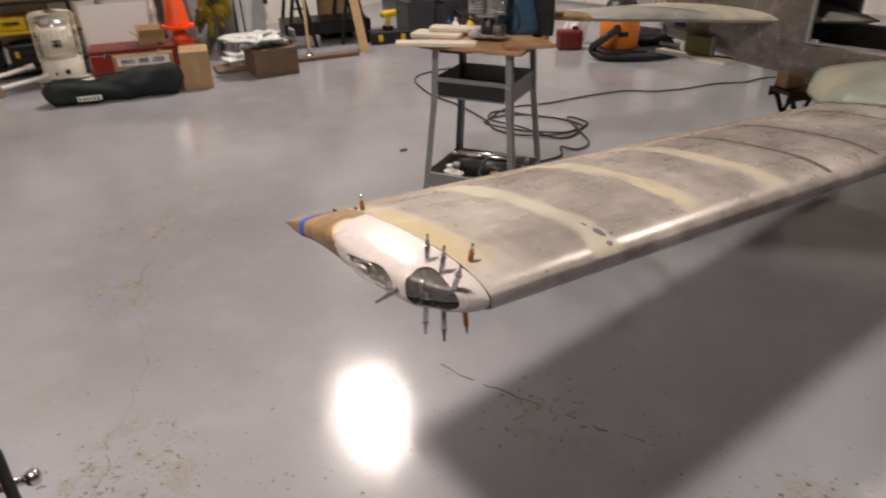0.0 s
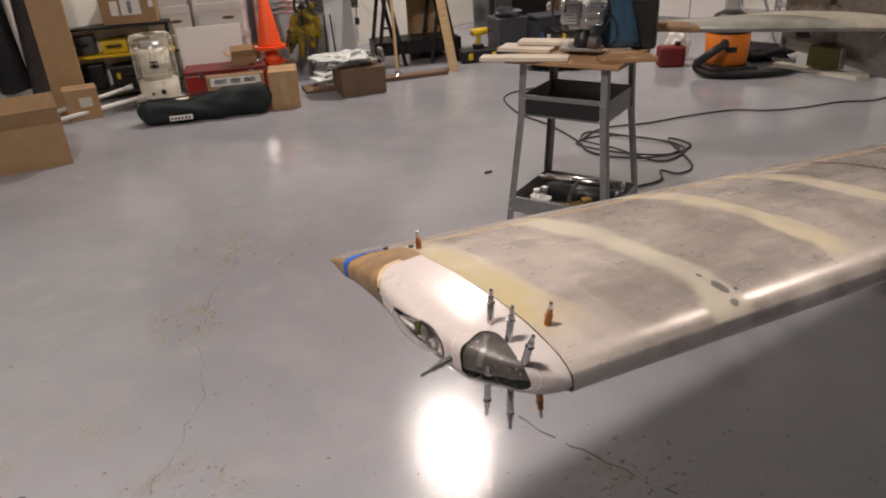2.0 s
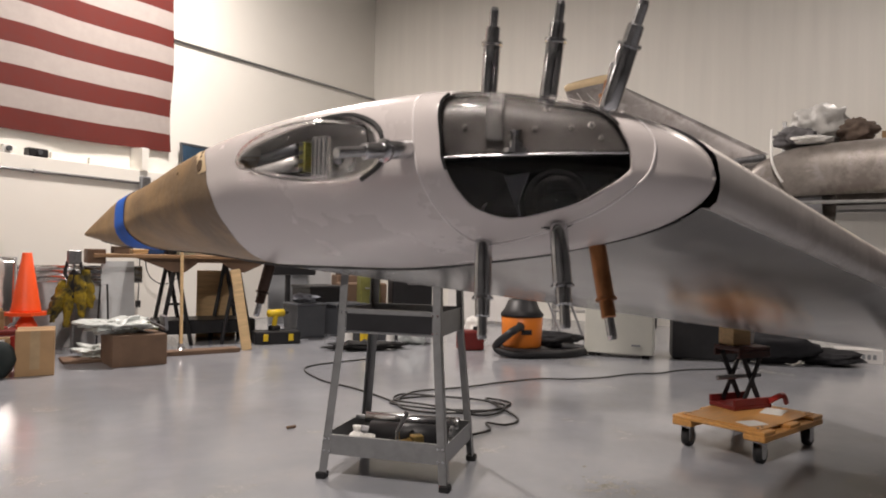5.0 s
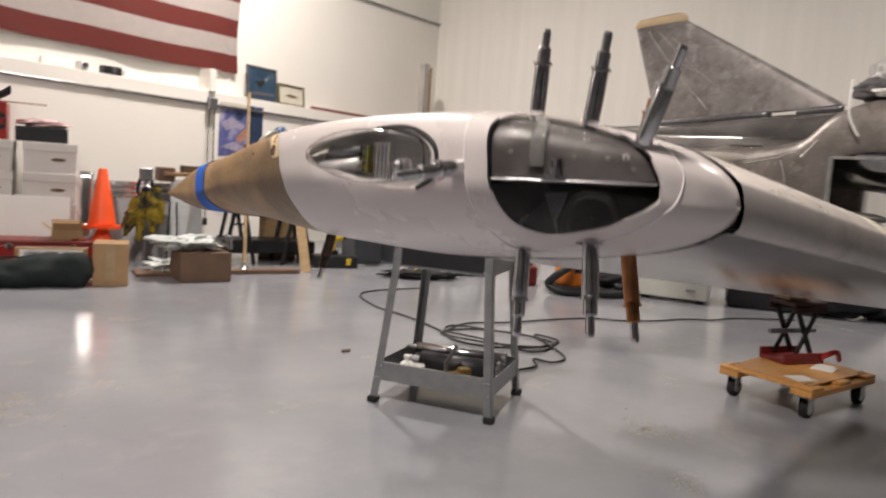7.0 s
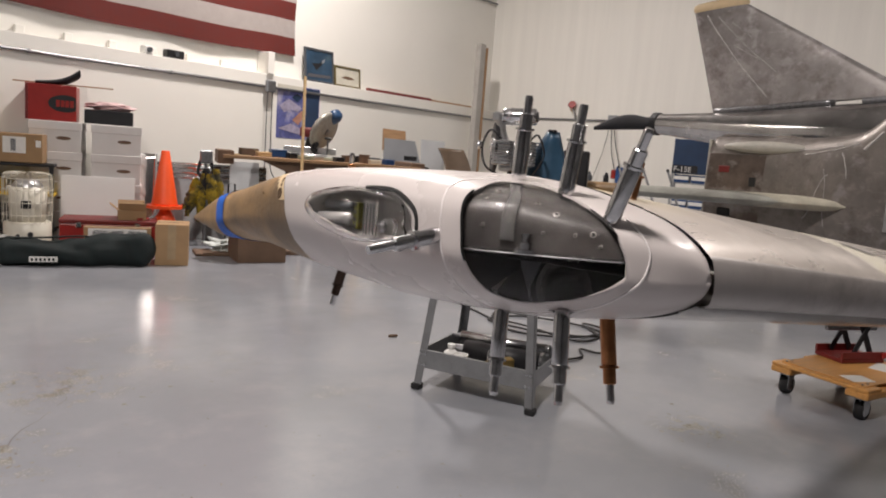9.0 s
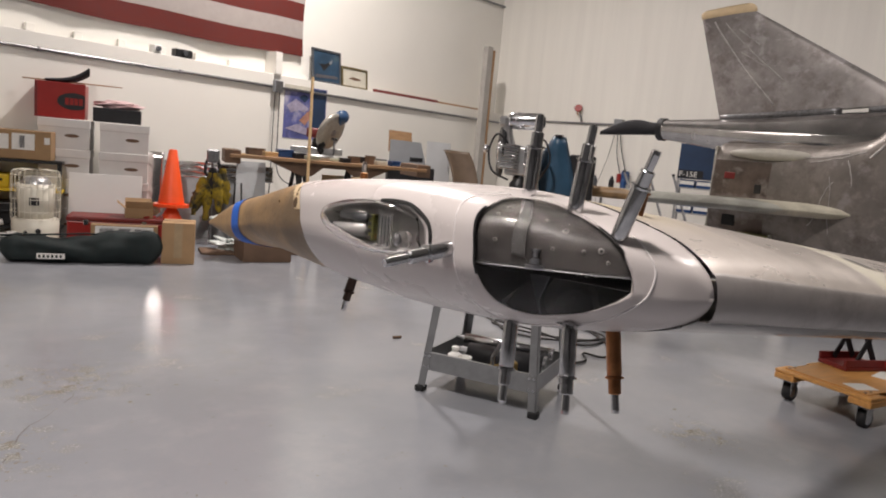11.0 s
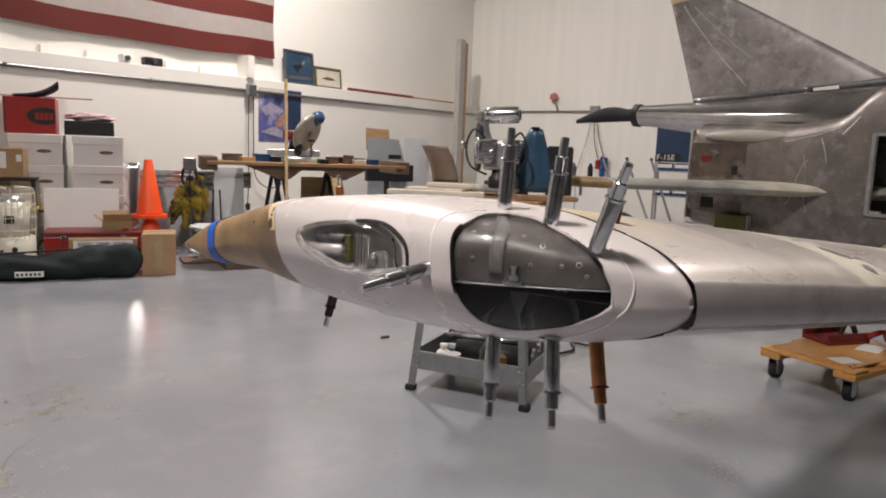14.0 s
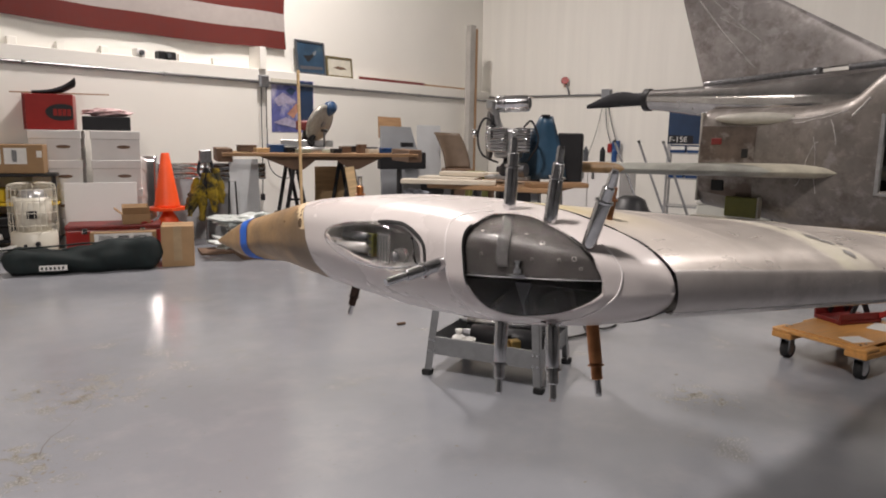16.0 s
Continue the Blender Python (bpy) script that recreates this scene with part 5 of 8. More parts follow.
part("flywheel", lathe([(0.078, -0.006), (0.09, -0.007), (0.092, 0.0), (0.09, 0.007), (0.078, 0.006)], 40, m=m), M_BLACK, engine, "black flywheel ring", True)
part("propeller_hub", lathe([(0.03, -0.02), (0.034, -0.012), (0.034, 0.012), (0.02, 0.016)], 24, m=m), M_ALU, engine, "bright hub", True)
part("hub_knob", lathe([(0.004, 0.0), (0.013, 0.004), (0.016, 0.012), (0.012, 0.021), (0.0, 0.024)], 18, m=Matrix.Translation((-0.1, -0.05, 0.165)) @ pose(0, 0, 0, 0, -90, 0)), M_STEEL, engine, "", True)
part("spark_lead", hose([(-0.03, -0.06, 0.19), (-0.07, -0.07, 0.22), (-0.1, -0.05, 0.16), (-0.08, -0.06, 0.09), (-0.02, -0.05, 0.06)], 0.004), M_BLACK, engine)
part("spark_lead", hose([(0.07, -0.05, 0.19), (0.1, -0.06, 0.21), (0.125, -0.06, 0.14), (0.09, -0.06, 0.07)], 0.004), M_BLACK, engine)

engine.matrix_basis = engine.matrix_basis @ Matrix.Scale(1.06, 4)
cowl = thing("engine_cowl", "blue-painted tapered cowl panel standing on the stand", "cowl", "", (0.235, 4.06, SH + 0.036), -14)
rowsc = []
for k in range(9):
    t = k / 8
    w0, w1 = -0.15 + 0.127 * t, 0.088 - 0.066 * t ** 1.2
    rowsc.append([Vector((w0 + (w1 - w0) * j / 8, 0.02 - 0.05 * math.sin(math.pi * j / 8) * (1 - 0.4 * t), 0.245 * t)) for j in range(9)])
cp = part("panel", grid_mesh(rowsc), M_BLUE, cowl, "", True)
mod = cp.modifiers.new("thickness", "SOLIDIFY")
mod.thickness = 0.004
part("flange", hose([p + Vector((-0.001, 0, 0)) for p in [r[0] for r in rowsc]], 0.0035, 6, 1), M_WHITEBOX, cowl, "pale edge")
part("top_cap", rod((0, -0.005, 0.245), (0, -0.005, 0.252), 0.017), M_BLACK, cowl)
solo("battery_box", box(-0.05, 0.05, -0.04, 0.04, 0, 0.2, 0.006), M_BLACK, "black box standing behind the cowl", "box", at=(0.345, 4.14, SH + 0.018), turn=-10)

# Parts in the lower tray.
zt = 0.0915
def in_stand(x, y, z):
    return tuple(SC + Matrix.Rotation(radians(stand_yaw), 3, "Z") @ Vector((x, y, z)))


def exhaust(x0, y0, x1, y1, r, z, mat, label):
    ob = thing("exhaust_tube", label, "tube", "tubes in the tray")
    a, b = Vector(in_stand(x0, y0, zt + z)), Vector(in_stand(x1, y1, zt + z))
    d = (b - a).normalized()
    part("shell", rod(a, b, r, seg=22), mat, ob, "", True)
    part("end_ring", rod(b, b + d * 0.012, r * 1.06, seg=22), M_STEEL, ob)
    part("stub", rod(a - d * 0.04, a, r * 0.45, seg=14), M_DARKSTEEL, ob)


exhaust(-0.17, 0.07, 0.19, 0.1, 0.022, 0.075, M_STEEL, "bright steel exhaust tube lying in the tray")
exhaust(-0.12, 0.0, 0.19, 0.02, 0.04, 0.041, M_BLACK, "black exhaust can lying in the tray")
exhaust(-0.12, 0.13, 0.1, 0.14, 0.022, 0.023, M_STEEL, "slim steel tube lying in the tray")
ob = solo("white_bottle", lathe([(0.026, 0), (0.028, 0.004), (0.028, 0.05), (0.012, 0.062), (0.012, 0.07), (0.015, 0.071), (0.015, 0.082), (0.0, 0.083)], 18), M_PAPER, "small white plastic bottle in the tray", "bottle", at=in_stand(-0.14, -0.1, zt))
solo("white_cup", lathe([(0.022, 0), (0.03, 0.055), (0.027, 0.055), (0.02, 0.004)], 18), M_PAPER, "white plastic cup in the tray", "cup", at=in_stand(-0.09, -0.12, zt))
ob = thing("brass_valve", "brass fitting with a steel lever in the tray", "valve", "", in_stand(0.02, -0.1, zt), 20)
M_BRASS = material("brass", (0.6, 0.42, 0.16), 0.35, 1.0, vary=0.2, scale=30)
part("valve_body", rod((-0.04, 0, 0.024), (0.04, 0, 0.024), 0.02, seg=6), M_BRASS, ob)
for sx in (-0.052, 0.04):
    part("flange_nut", rod((sx, 0, 0.024), (sx + 0.012, 0, 0.024), 0.024, seg=6), M_BRASS, ob)
part("side_block", box(0.055, 0.1, -0.02, 0.02, 0.0, 0.055, 0.004), M_BRASS, ob)
part("valve_stem", rod((0, 0, 0.03), (0, 0, 0.075), 0.008), M_STEEL, ob)
part("lever", rod((0, 0, 0.075), (0.03, -0.02, 0.15), 0.007, 0.009), M_DARKSTEEL, ob)

# Extension lead.
M_LEAD = material("grey_black_cable_sheath", (0.035, 0.034, 0.034), 0.6, vary=0.3, scale=30)
CABLE = [(-0.05, 6.75), (-0.5, 6.35), (-0.38, 5.86), (-0.13, 5.54), (0.07, 5.2), (0.13, 5.02), (0.27, 4.92), (0.47, 4.9), (0.63, 5.03), (0.62, 5.2), (0.38, 5.29), (0.14, 5.40), (0.09, 5.23), (0.27, 5.07), (0.53, 4.86), (0.68, 5.1), (0.48, 5.26), (0.22, 5.32), (0.06, 5.16), (0.3, 4.98), (0.58, 4.98), (0.72, 5.16), (0.6, 5.27), (0.69, 4.82), (0.61, 4.67), (0.52, 4.71), (0.51, 4.57), (0.38, 4.46)]
part_pts = [(x, y, 0.0075 + (0.006 if k % 3 == 1 and 6 < k < 22 else 0)) for k, (x, y) in enumerate(CABLE)]
lead = thing("extension_lead", "grey-black extension lead coiled on the floor", "cable")
part("coil", hose(part_pts, 0.0055, 7, 7), M_LEAD, lead, "", True)
LONG = [(0.1, 5.26), (0.22, 5.48), (0.5, 5.6), (0.78, 5.78), (1.07, 5.92), (1.27, 5.91), (1.51, 5.98), (1.78, 6.13), (1.99, 6.17), (2.22, 6.31), (2.7, 6.4)]
part("run", hose([(x, y, 0.0075) for x, y in LONG], 0.0055, 7, 7), M_LEAD, lead, "", True)

# Dolly, jack and block.
DA, DB, DC = Vector((1.302, 4.343, 0)), Vector((1.503, 3.986, 0)), Vector((1.963, 4.31, 0))
dyaw = math.degrees(math.atan2(DC.y - DB.y, DC.x - DB.x))
dc = (DA + DC) / 2
dolly = thing("moving_dolly", "varnished wooden moving dolly on four chrome casters", "dolly", "", (dc.x, dc.y, 0), dyaw)
hx, hy = (DC - DB).length / 2, (DA - DB).length / 2
for y0, y1 in ((-hy, -hy + 0.09), (hy - 0.09, hy)):
    part("side_rail", box(-hx, hx, y0, y1, 0.095, 0.122, 0.004), M_DOLLY, dolly)
for x0, x1 in ((-hx, -hx + 0.1), (hx - 0.1, hx), (-0.05, 0.05)):
    part("cross_rail", box(x0, x1, -hy + 0.001, hy - 0.001, 0.1222, 0.137, 0.003), M_DOLLY, dolly)
part("deck_sheet", box(-hx + 0.03, hx - 0.02, -hy + 0.03, hy - 0.03, 0.1372, 0.141), M_DOLLY, dolly, "pale board on the dolly")
for sx in (-1, 1):
    for sy in (-1, 1):
        cx, cy = sx * (hx - 0.055), sy * (hy - 0.045)
        caster = part("caster", lathe([(0.03, 0.086), (0.03, 0.095)], 16, m=Matrix.Translation((cx, cy, 0))), M_STEEL, dolly, "chrome swivel caster")
        part("fork", box(cx - 0.02, cx + 0.02, cy - 0.022, cy - 0.018, 0.03, 0.088, 0.001, box(cx - 0.02, cx + 0.02, cy + 0.018, cy + 0.022, 0.03, 0.088, 0.001)), M_STEEL, caster)
        part("wheel", rod((cx + 0.006, cy - 0.014, 0.037), (cx + 0.006, cy + 0.014, 0.037), 0.037, seg=24), M_RUBBER, caster, "", True)
        part("wheel_hub", rod((cx + 0.006, cy - 0.016, 0.037), (cx + 0.006, cy + 0.016, 0.037), 0.022, seg=18), M_STEEL, caster, "chrome hub")
        for bx in (-0.018, 0.018):
            part("bolt", lathe([(0.006, 0.141), (0.006, 0.147), (0.0, 0.148)], 8, m=Matrix.Translation((cx + bx, cy, 0))), M_STEEL, caster)

solo("paper_sheet", box(-0.08, 0.06, -0.045, 0.045, 0, 0.002), M_PAPER, "white paper lying on the dolly's deck", "paper", at=tuple(dolly.matrix_basis @ Vector((hx - 0.14, -0.05, 0.1412))), turn=dyaw + 12)
solo("paper_sheet", box(-0.05, 0.05, -0.04, 0.04, 0, 0.002), M_PAPER, "small white paper scrap on the dolly's deck", "paper", at=tuple(dolly.matrix_basis @ Vector((-hx + 0.11, -0.1, 0.1412))), turn=dyaw - 20)
M_JACKTOP = material("worn_dark_red_steel", (0.05, 0.014, 0.012), 0.5, vary=0.3, scale=20)
jack = thing("scissor_lift_jack", "dark red scissor lift jack raised on the dolly", "jack", "", (1.68, 4.48, 0.141), 20)
part("base_plate", box(-0.16, 0.15, -0.09, 0.09, 0, 0.02, 0.004), M_DARKRED, jack)
part("base_rail", box(-0.16, 0.15, -0.09, -0.075, 0.02, 0.05, 0.002, box(-0.16, 0.15, 0.075, 0.09, 0.02, 0.05, 0.002)), M_DARKRED, jack)
part("top_plate", box(-0.13, 0.13, -0.09, 0.09, 0.265, 0.285, 0.004), M_JACKTOP, jack)
part("top_rail", box(-0.13, 0.13, -0.09, -0.075, 0.235, 0.264, 0.002, box(-0.13, 0.13, 0.075, 0.09, 0.235, 0.264, 0.002)), M_JACKTOP, jack)
for y in (-0.068, 0.068):
    for s in (-1, 1):
        p0, p1 = Vector((s * 0.075, y + s * 0.006, 0.03)), Vector((-s * 0.075, y + s * 0.006, 0.25))
        m = Matrix.Translation((p0 + p1) / 2) @ (p1 - p0).to_track_quat("X", "Z").to_matrix().to_4x4()
        part("scissor_arm", box(-(p1 - p0).length / 2, (p1 - p0).length / 2, -0.004, 0.004, -0.014, 0.014, 0.001, m=m), M_BLACK, jack, "black steel scissor arm")
part("screw", rod((-0.2, 0, 0.14), (0.16, 0, 0.14), 0.011), M_DARKSTEEL, jack)
part("red_handle", hose([(0.12, -0.09, 0.03), (0.2, -0.12, 0.06), (0.26, -0.1, 0.02)], 0.014), M_RED, jack, "bright red handle")
jack.matrix_basis = jack.matrix_basis @ Matrix.Diagonal((0.76, 0.85, 1, 1))
solo("wooden_block", box(-0.055, 0.055, -0.045, 0.045, 0, 0.185, 0.003), M_WOOD, "pale pine block standing on the jack", "wood block", at=(1.655, 4.5, 0.4265), turn=18)
solo("white_foam_block", box(-0.045, 0.045, -0.05, 0.05, 0, 0.20, 0.003), M_PAPER, "white foam block beside the pine block", "foam block", at=(1.722, 4.585, 0.4265), turn=18)

# Red tool with a black lever near the camera's start.
ob = thing("floor_jack", "red steel floor jack with a black lever", "jack", "", (-1.12, 1.75, 0), 32)
part("body", box(-0.35, 0.12, -0.12, 0.12, 0.06, 0.245, 0.012, seg=2), M_RED, ob)
part("axle", rod((0.12, 0.05, 0.165), (0.215, 0.05, 0.165), 0.012), M_STEEL, ob, "", True)
part("knob", lathe([(0.0, -0.02), (0.018, -0.014), (0.022, 0), (0.018, 0.014), (0.0, 0.02)], 20, m=Matrix.Translation((0.225, 0.05, 0.165)) @ pose(0, 0, 0, 0, 90, 0)), M_STEEL, ob, "", True)
part("lever", rod((0.18, 0.02, 0.02), (0.18, 0.02, 0.29), 0.014), M_BLACK, ob)
for sx in (-0.25, 0.05):
    part("wheel", rod((sx, -0.13, 0.06), (sx, -0.1, 0.06), 0.06, seg=20), M_RUBBER, ob)
    part("wheel", rod((sx, 0.1, 0.06), (sx, 0.13, 0.06), 0.06, seg=20), M_RUBBER, ob)

# ---- along the flag wall ----


def on_wall(name, label, category, along, z, group="", off=0.0):
    """A thing on the face of the flag wall: x along it, -y out into the hall."""
    p = in_hall(along, FLAG_WALL + off, z)
    return thing(name, label, category, group, tuple(p), WALL)


# Flag: thirteen stripes of cloth with sag and ripples.
flag = on_wall("flag", "large striped red and white cloth flag hanging on the wall", "flag", 6.11, 0, off=0.13)
STRIPE, F_LOW, F_LEN = 0.183, 1.83, 3.2
for k in range(13):
    rows = []
    for i in range(61):
        x = -F_LEN * i / 60
        row = []
        for j in range(5):
            z = F_LOW + STRIPE * (k + j / 4)
            hang = (z - F_LOW) / (13 * STRIPE)
            wave = 0.008 * math.sin(x * 4.1 + z * 1.3) + 0.005 * math.sin(x * 9.7 - z * 2.0) + 0.006 * noise.noise(Vector((x * 3, z * 2.5, 0)))
            sag = -0.03 * math.sin(math.pi * i / 60) * (1 - 0.6 * hang) - 0.005 * math.sin(x * 5.0)
            row.append(Vector((x + 0.012 * math.sin(z * 5), -0.02 + wave * (1.2 - hang), z + sag)))
        rows.append(row)
    sob = part("stripe", grid_mesh(rows), M_FLAGRED if k % 2 == 0 else M_FLAGWHITE, flag, "deep red stripe" if k % 2 == 0 else "off-white stripe", False)
    mod = sob.modifiers.new("thickness", "SOLIDIFY")
    mod.thickness = 0.003

# Conduits, junction box, cords and small fixtures.
cond = on_wall("conduit", "grey steel electrical conduit along the wall", "conduit", 0, 0)
part("tube", rod((-4.5, -0.02, 1.455), (END_WALL - 0.002, -0.02, 1.455), 0.0135), M_DARKSTEEL, cond)
for x in (3.4, 4.6, 7.0, 8.2):
    part("strap", box(x - 0.012, x + 0.012, -0.036, 0.0, 1.438, 1.472, 0.003), M_DARKSTEEL, cond)
cond2 = on_wall("conduit", "grey conduit high on the wall", "conduit", 0, 0, off=0.16)
part("tube", rod((0.0, -0.02, 2.84), (END_WALL - 0.002, -0.02, 3.15), 0.0135), M_DARKSTEEL, cond2)
ebox = on_wall("junction_box", "grey junction box with hanging cords", "junction box", 5.68, 1.43)
part("body", box(-0.055, 0.055, -0.075, -0.034, -0.03, 0.09, 0.006), M_GREYPANEL, ebox)
part("cover", box(-0.045, 0.045, -0.082, -0.0752, -0.02, 0.08, 0.003), M_DARKSTEEL, ebox)
part("cord", hose([(-0.03, -0.05, -0.03), (-0.035, -0.05, -0.4), (-0.03, -0.045, -0.8), (-0.035, -0.04, -1.13)], 0.005), M_RUBBER, ebox)
part("plug", box(-0.055, -0.015, -0.06, -0.02, -1.2, -1.13, 0.006), M_BLACK, ebox)
part("cord", hose([(0.03, -0.05, -0.03), (0.035, -0.045, -0.5), (0.06, -0.045, -0.85), (0.25, -0.05, -0.98), (0.45, -0.06, -0.9)], 0.005), M_RUBBER, ebox)
stub = on_wall("wall_post", "white vertical trim post on the wall", "post", 5.7, 1.53)
part("post", box(-0.04, 0.04, -0.03, 0.155, 0.055, 0.28, 0.003), M_WALL, stub)
for al, w, mt, lb in ((4.4, 0.085, M_PAPER, "small white sensor on the ledge"), (4.66, 0.17, M_BLACK, "small black camera on the ledge")):
    o = on_wall("ledge_box", lb, "device", al, 1.5855)
    part("body", box(-w / 2, w / 2, 0.01, 0.1, 0, 0.075, 0.008), mt, o)
    part("lens", rod((0, 0.008, 0.04), (0, -0.012, 0.04), 0.022), M_GREYPLASTIC, o)
for k in range(24):
    al = 0.8 + k * 0.37
    if al < 5.6:
        o = on_wall("ledge_bracket", "white bracket under the flag on the ledge", "bracket", al, 1.5855, "ledge brackets", off=0.12)
        part("tab", box(-0.035, 0.035, 0.0, 0.035, 0, 0.075, 0.004), M_WALL, o)


def picture(along, z, w, h, lean, frame_mat, inner, label, marks):
    ob = on_wall("framed_picture", label, "picture", along, z, "pictures on the ledge", off=0.06)
    ob.matrix_basis = ob.matrix_basis @ pose(0, 0, 0, -lean, 0, 0)
    t = 0.022
    for q in ((-w / 2, w / 2, 0, t), (-w / 2, w / 2, h - t, h), (-w / 2, -w / 2 + t, t, h - t), (w / 2 - t, w / 2, t, h - t)):
        part("frame_bar", box(q[0], q[1], -0.012, 0.012, q[2], q[3], 0.002), frame_mat, ob)
    part("print", box(-w / 2 + t, w / 2 - t, -0.002, 0.004, t, h - t), inner, ob)
    for pts, mt in marks:
        part("shape", slab([(x * w, y * h) for x, y in pts], 0, 0.001, m=Matrix.Translation((0, -0.0035, 0)) @ pose(0, 0, 0, 90, 0, 0)), mt, ob)


M_SKY = material("print_blue_sky", (0.022, 0.055, 0.10), 0.4, vary=0.4, scale=5, second=(0.08, 0.12, 0.13), cover=0.52)
M_SEPIA = material("print_cream", (0.6, 0.57, 0.48), 0.5, vary=0.1, scale=9)
M_GILT = material("gilt_frame", (0.16, 0.13, 0.06), 0.4, 0.3, vary=0.2, scale=20)
M_POSTER = material("print_blue_violet", (0.10, 0.11, 0.30), 0.45, vary=0.6, scale=7, second=(0.42, 0.40, 0.50), cover=0.48)
M_POSTER2 = material("print_orange", (0.4, 0.2, 0.14), 0.45, vary=0.4, scale=12)
picture(6.43, 1.5855, 0.42, 0.37, 6, M_GREYPLASTIC, M_SKY, "blue framed print of an aircraft on the ledge", [([(-.26, .56), (-.02, .58), (.16, .7), (.12, .58), (.02, .48), (-.1, .36), (-.18, .46)], M_BLACK), ([(.08, .66), (.2, .74), (.18, .64), (.1, .58)], M_GREYPANEL), ([(-.4, .14), (.4, .18), (.38, .26), (-.38, .24)], M_BOARD)])
picture(6.86, 1.5855, 0.41, 0.235, 6, M_GILT, M_SEPIA, "small print in a dark gilt frame on the ledge", [([(-.25, .45), (-.05, .55), (.2, .5), (.26, .42), (.0, .38)], M_CARDDARK)])
post_er = on_wall("poster", "blue and violet aircraft poster pinned to the wall", "poster", 6.1, 0.945)
part("sheet", box(-0.29, 0.29, -0.004, -0.002, 0, 0.56), M_POSTER, post_er)
part("pale_head", box(-0.29, 0.08, -0.006, -0.0045, 0.5, 0.56), M_SEPIA, post_er)
part("dark_side", box(0.1, 0.28, -0.006, -0.0045, 0.1, 0.55), M_BLUESIGN, post_er)
M_POSTERPALE = material("print_pale_violet", (0.34, 0.31, 0.42), 0.45, vary=0.3, scale=14)
for pts, mt in (([(-.26, .34), (-.14, .42), (.05, .33), (-.02, .29), (-.1, .31), (-.2, .27)], M_POSTERPALE), ([(-.08, .2), (.04, .31), (.1, .28), (.0, .15)], M_POSTER2), ([(-.27, .1), (-.1, .16), (.12, .09), (.22, .04), (.0, .05)], M_POSTERPALE), ([(-.1, .44), (-.03, .48), (.04, .45), (-.02, .39)], M_BLUESIGN)):
    part("printed_shape", slab(pts, 0, 0.001, m=Matrix.Translation((0, -0.0062, 0)) @ pose(0, 0, 0, 90, 0, 0)), mt, post_er)
for a0, a1, h, mt in ((7.15, 8.35, 0.035, M_DARKRED), (7.75, 9.3, 0.028, M_PLY)):
    o = on_wall("stick", "long reddish stick lying on the ledge", "stick", 0, 1.5855, "sticks on the ledge")
    part("bar", box(a0, a1, 0.02 + (0.04 if mt is M_PLY else 0), 0.05 + (0.04 if mt is M_PLY else 0), 0, h, 0.003), mt, o)
M_POST = material("grimy_white_paint", (0.42, 0.40, 0.37), 0.6, vary=0.15, scale=5)
o = thing("corner_post", "grimy white post and brown board leaning in the corner", "post", "", tuple(in_hall(9.1, 6.62, 0)), WALL)
part("post", box(-0.06, 0.06, -0.04, 0.04, 0, 2.44, 0.004), M_POST, o)
part("board", box(0.065, 0.10, -0.05, 0.03, 0, 2.4, 0.003), M_PLY, o, "brown board")


def carton(name, w, d, h, mat, label, at, turn, group="", tape=True, labels=(), flaps=False, category="box"):
    ob = thing(name, label, category, group, at, turn)
    if flaps:
        t = 0.005
        part("base", box(-w / 2, w / 2, -d / 2, d / 2, 0, t), mat, ob)
        for q in ((-w / 2, w / 2, -d / 2, -d / 2 + t), (-w / 2, w / 2, d / 2 - t, d / 2), (-w / 2, -w / 2 + t, -d / 2 + t, d / 2 - t), (w / 2 - t, w / 2, -d / 2 + t, d / 2 - t)):
            part("side", box(*q, t, h, 0.001), mat, ob)
        for (x, y, l, tilt, rz) in ((0, -d / 2, w, -35, 0), (0, d / 2, w, -30, 180), (-w / 2, 0, d, -50, -90), (w / 2, 0, d, 15, 90)):
            part("flap", box(-l / 2 + 0.004, l / 2 - 0.004, -0.0025, 0.0025, 0.002, min(w, d) * 0.45, 0.001, m=Matrix.Translation((x, y, h)) @ pose(0, 0, 0, 0, 0, rz) @ pose(0, 0, 0, -tilt, 0, 0)), mat, ob)
    else:
        part("carton_body", box(-w / 2, w / 2, -d / 2, d / 2, 0, h, 0.004, seg=2), mat, ob)
        part("lid_seam", box(-w / 2 + 0.004, w / 2 - 0.004, -0.003, 0.003, h - 0.0002, h + 0.0012), M_CARDDARK, ob)
    if tape:
        part("parcel_tape", box(-0.027, 0.027, -d / 2 - 0.0015, -d / 2 - 0.0002, h * 0.15, h, 0.0), material("parcel_tape", (0.4, 0.29, 0.17), 0.3, vary=0.1, scale=20), ob, "shiny brown tape")
    for x0, x1, z0, z1, mt in labels:
        part("label", box(x0, x1, -d / 2 - 0.002, -d / 2 - 0.0003, z0, z1), mt, ob, "printed label")
    return ob


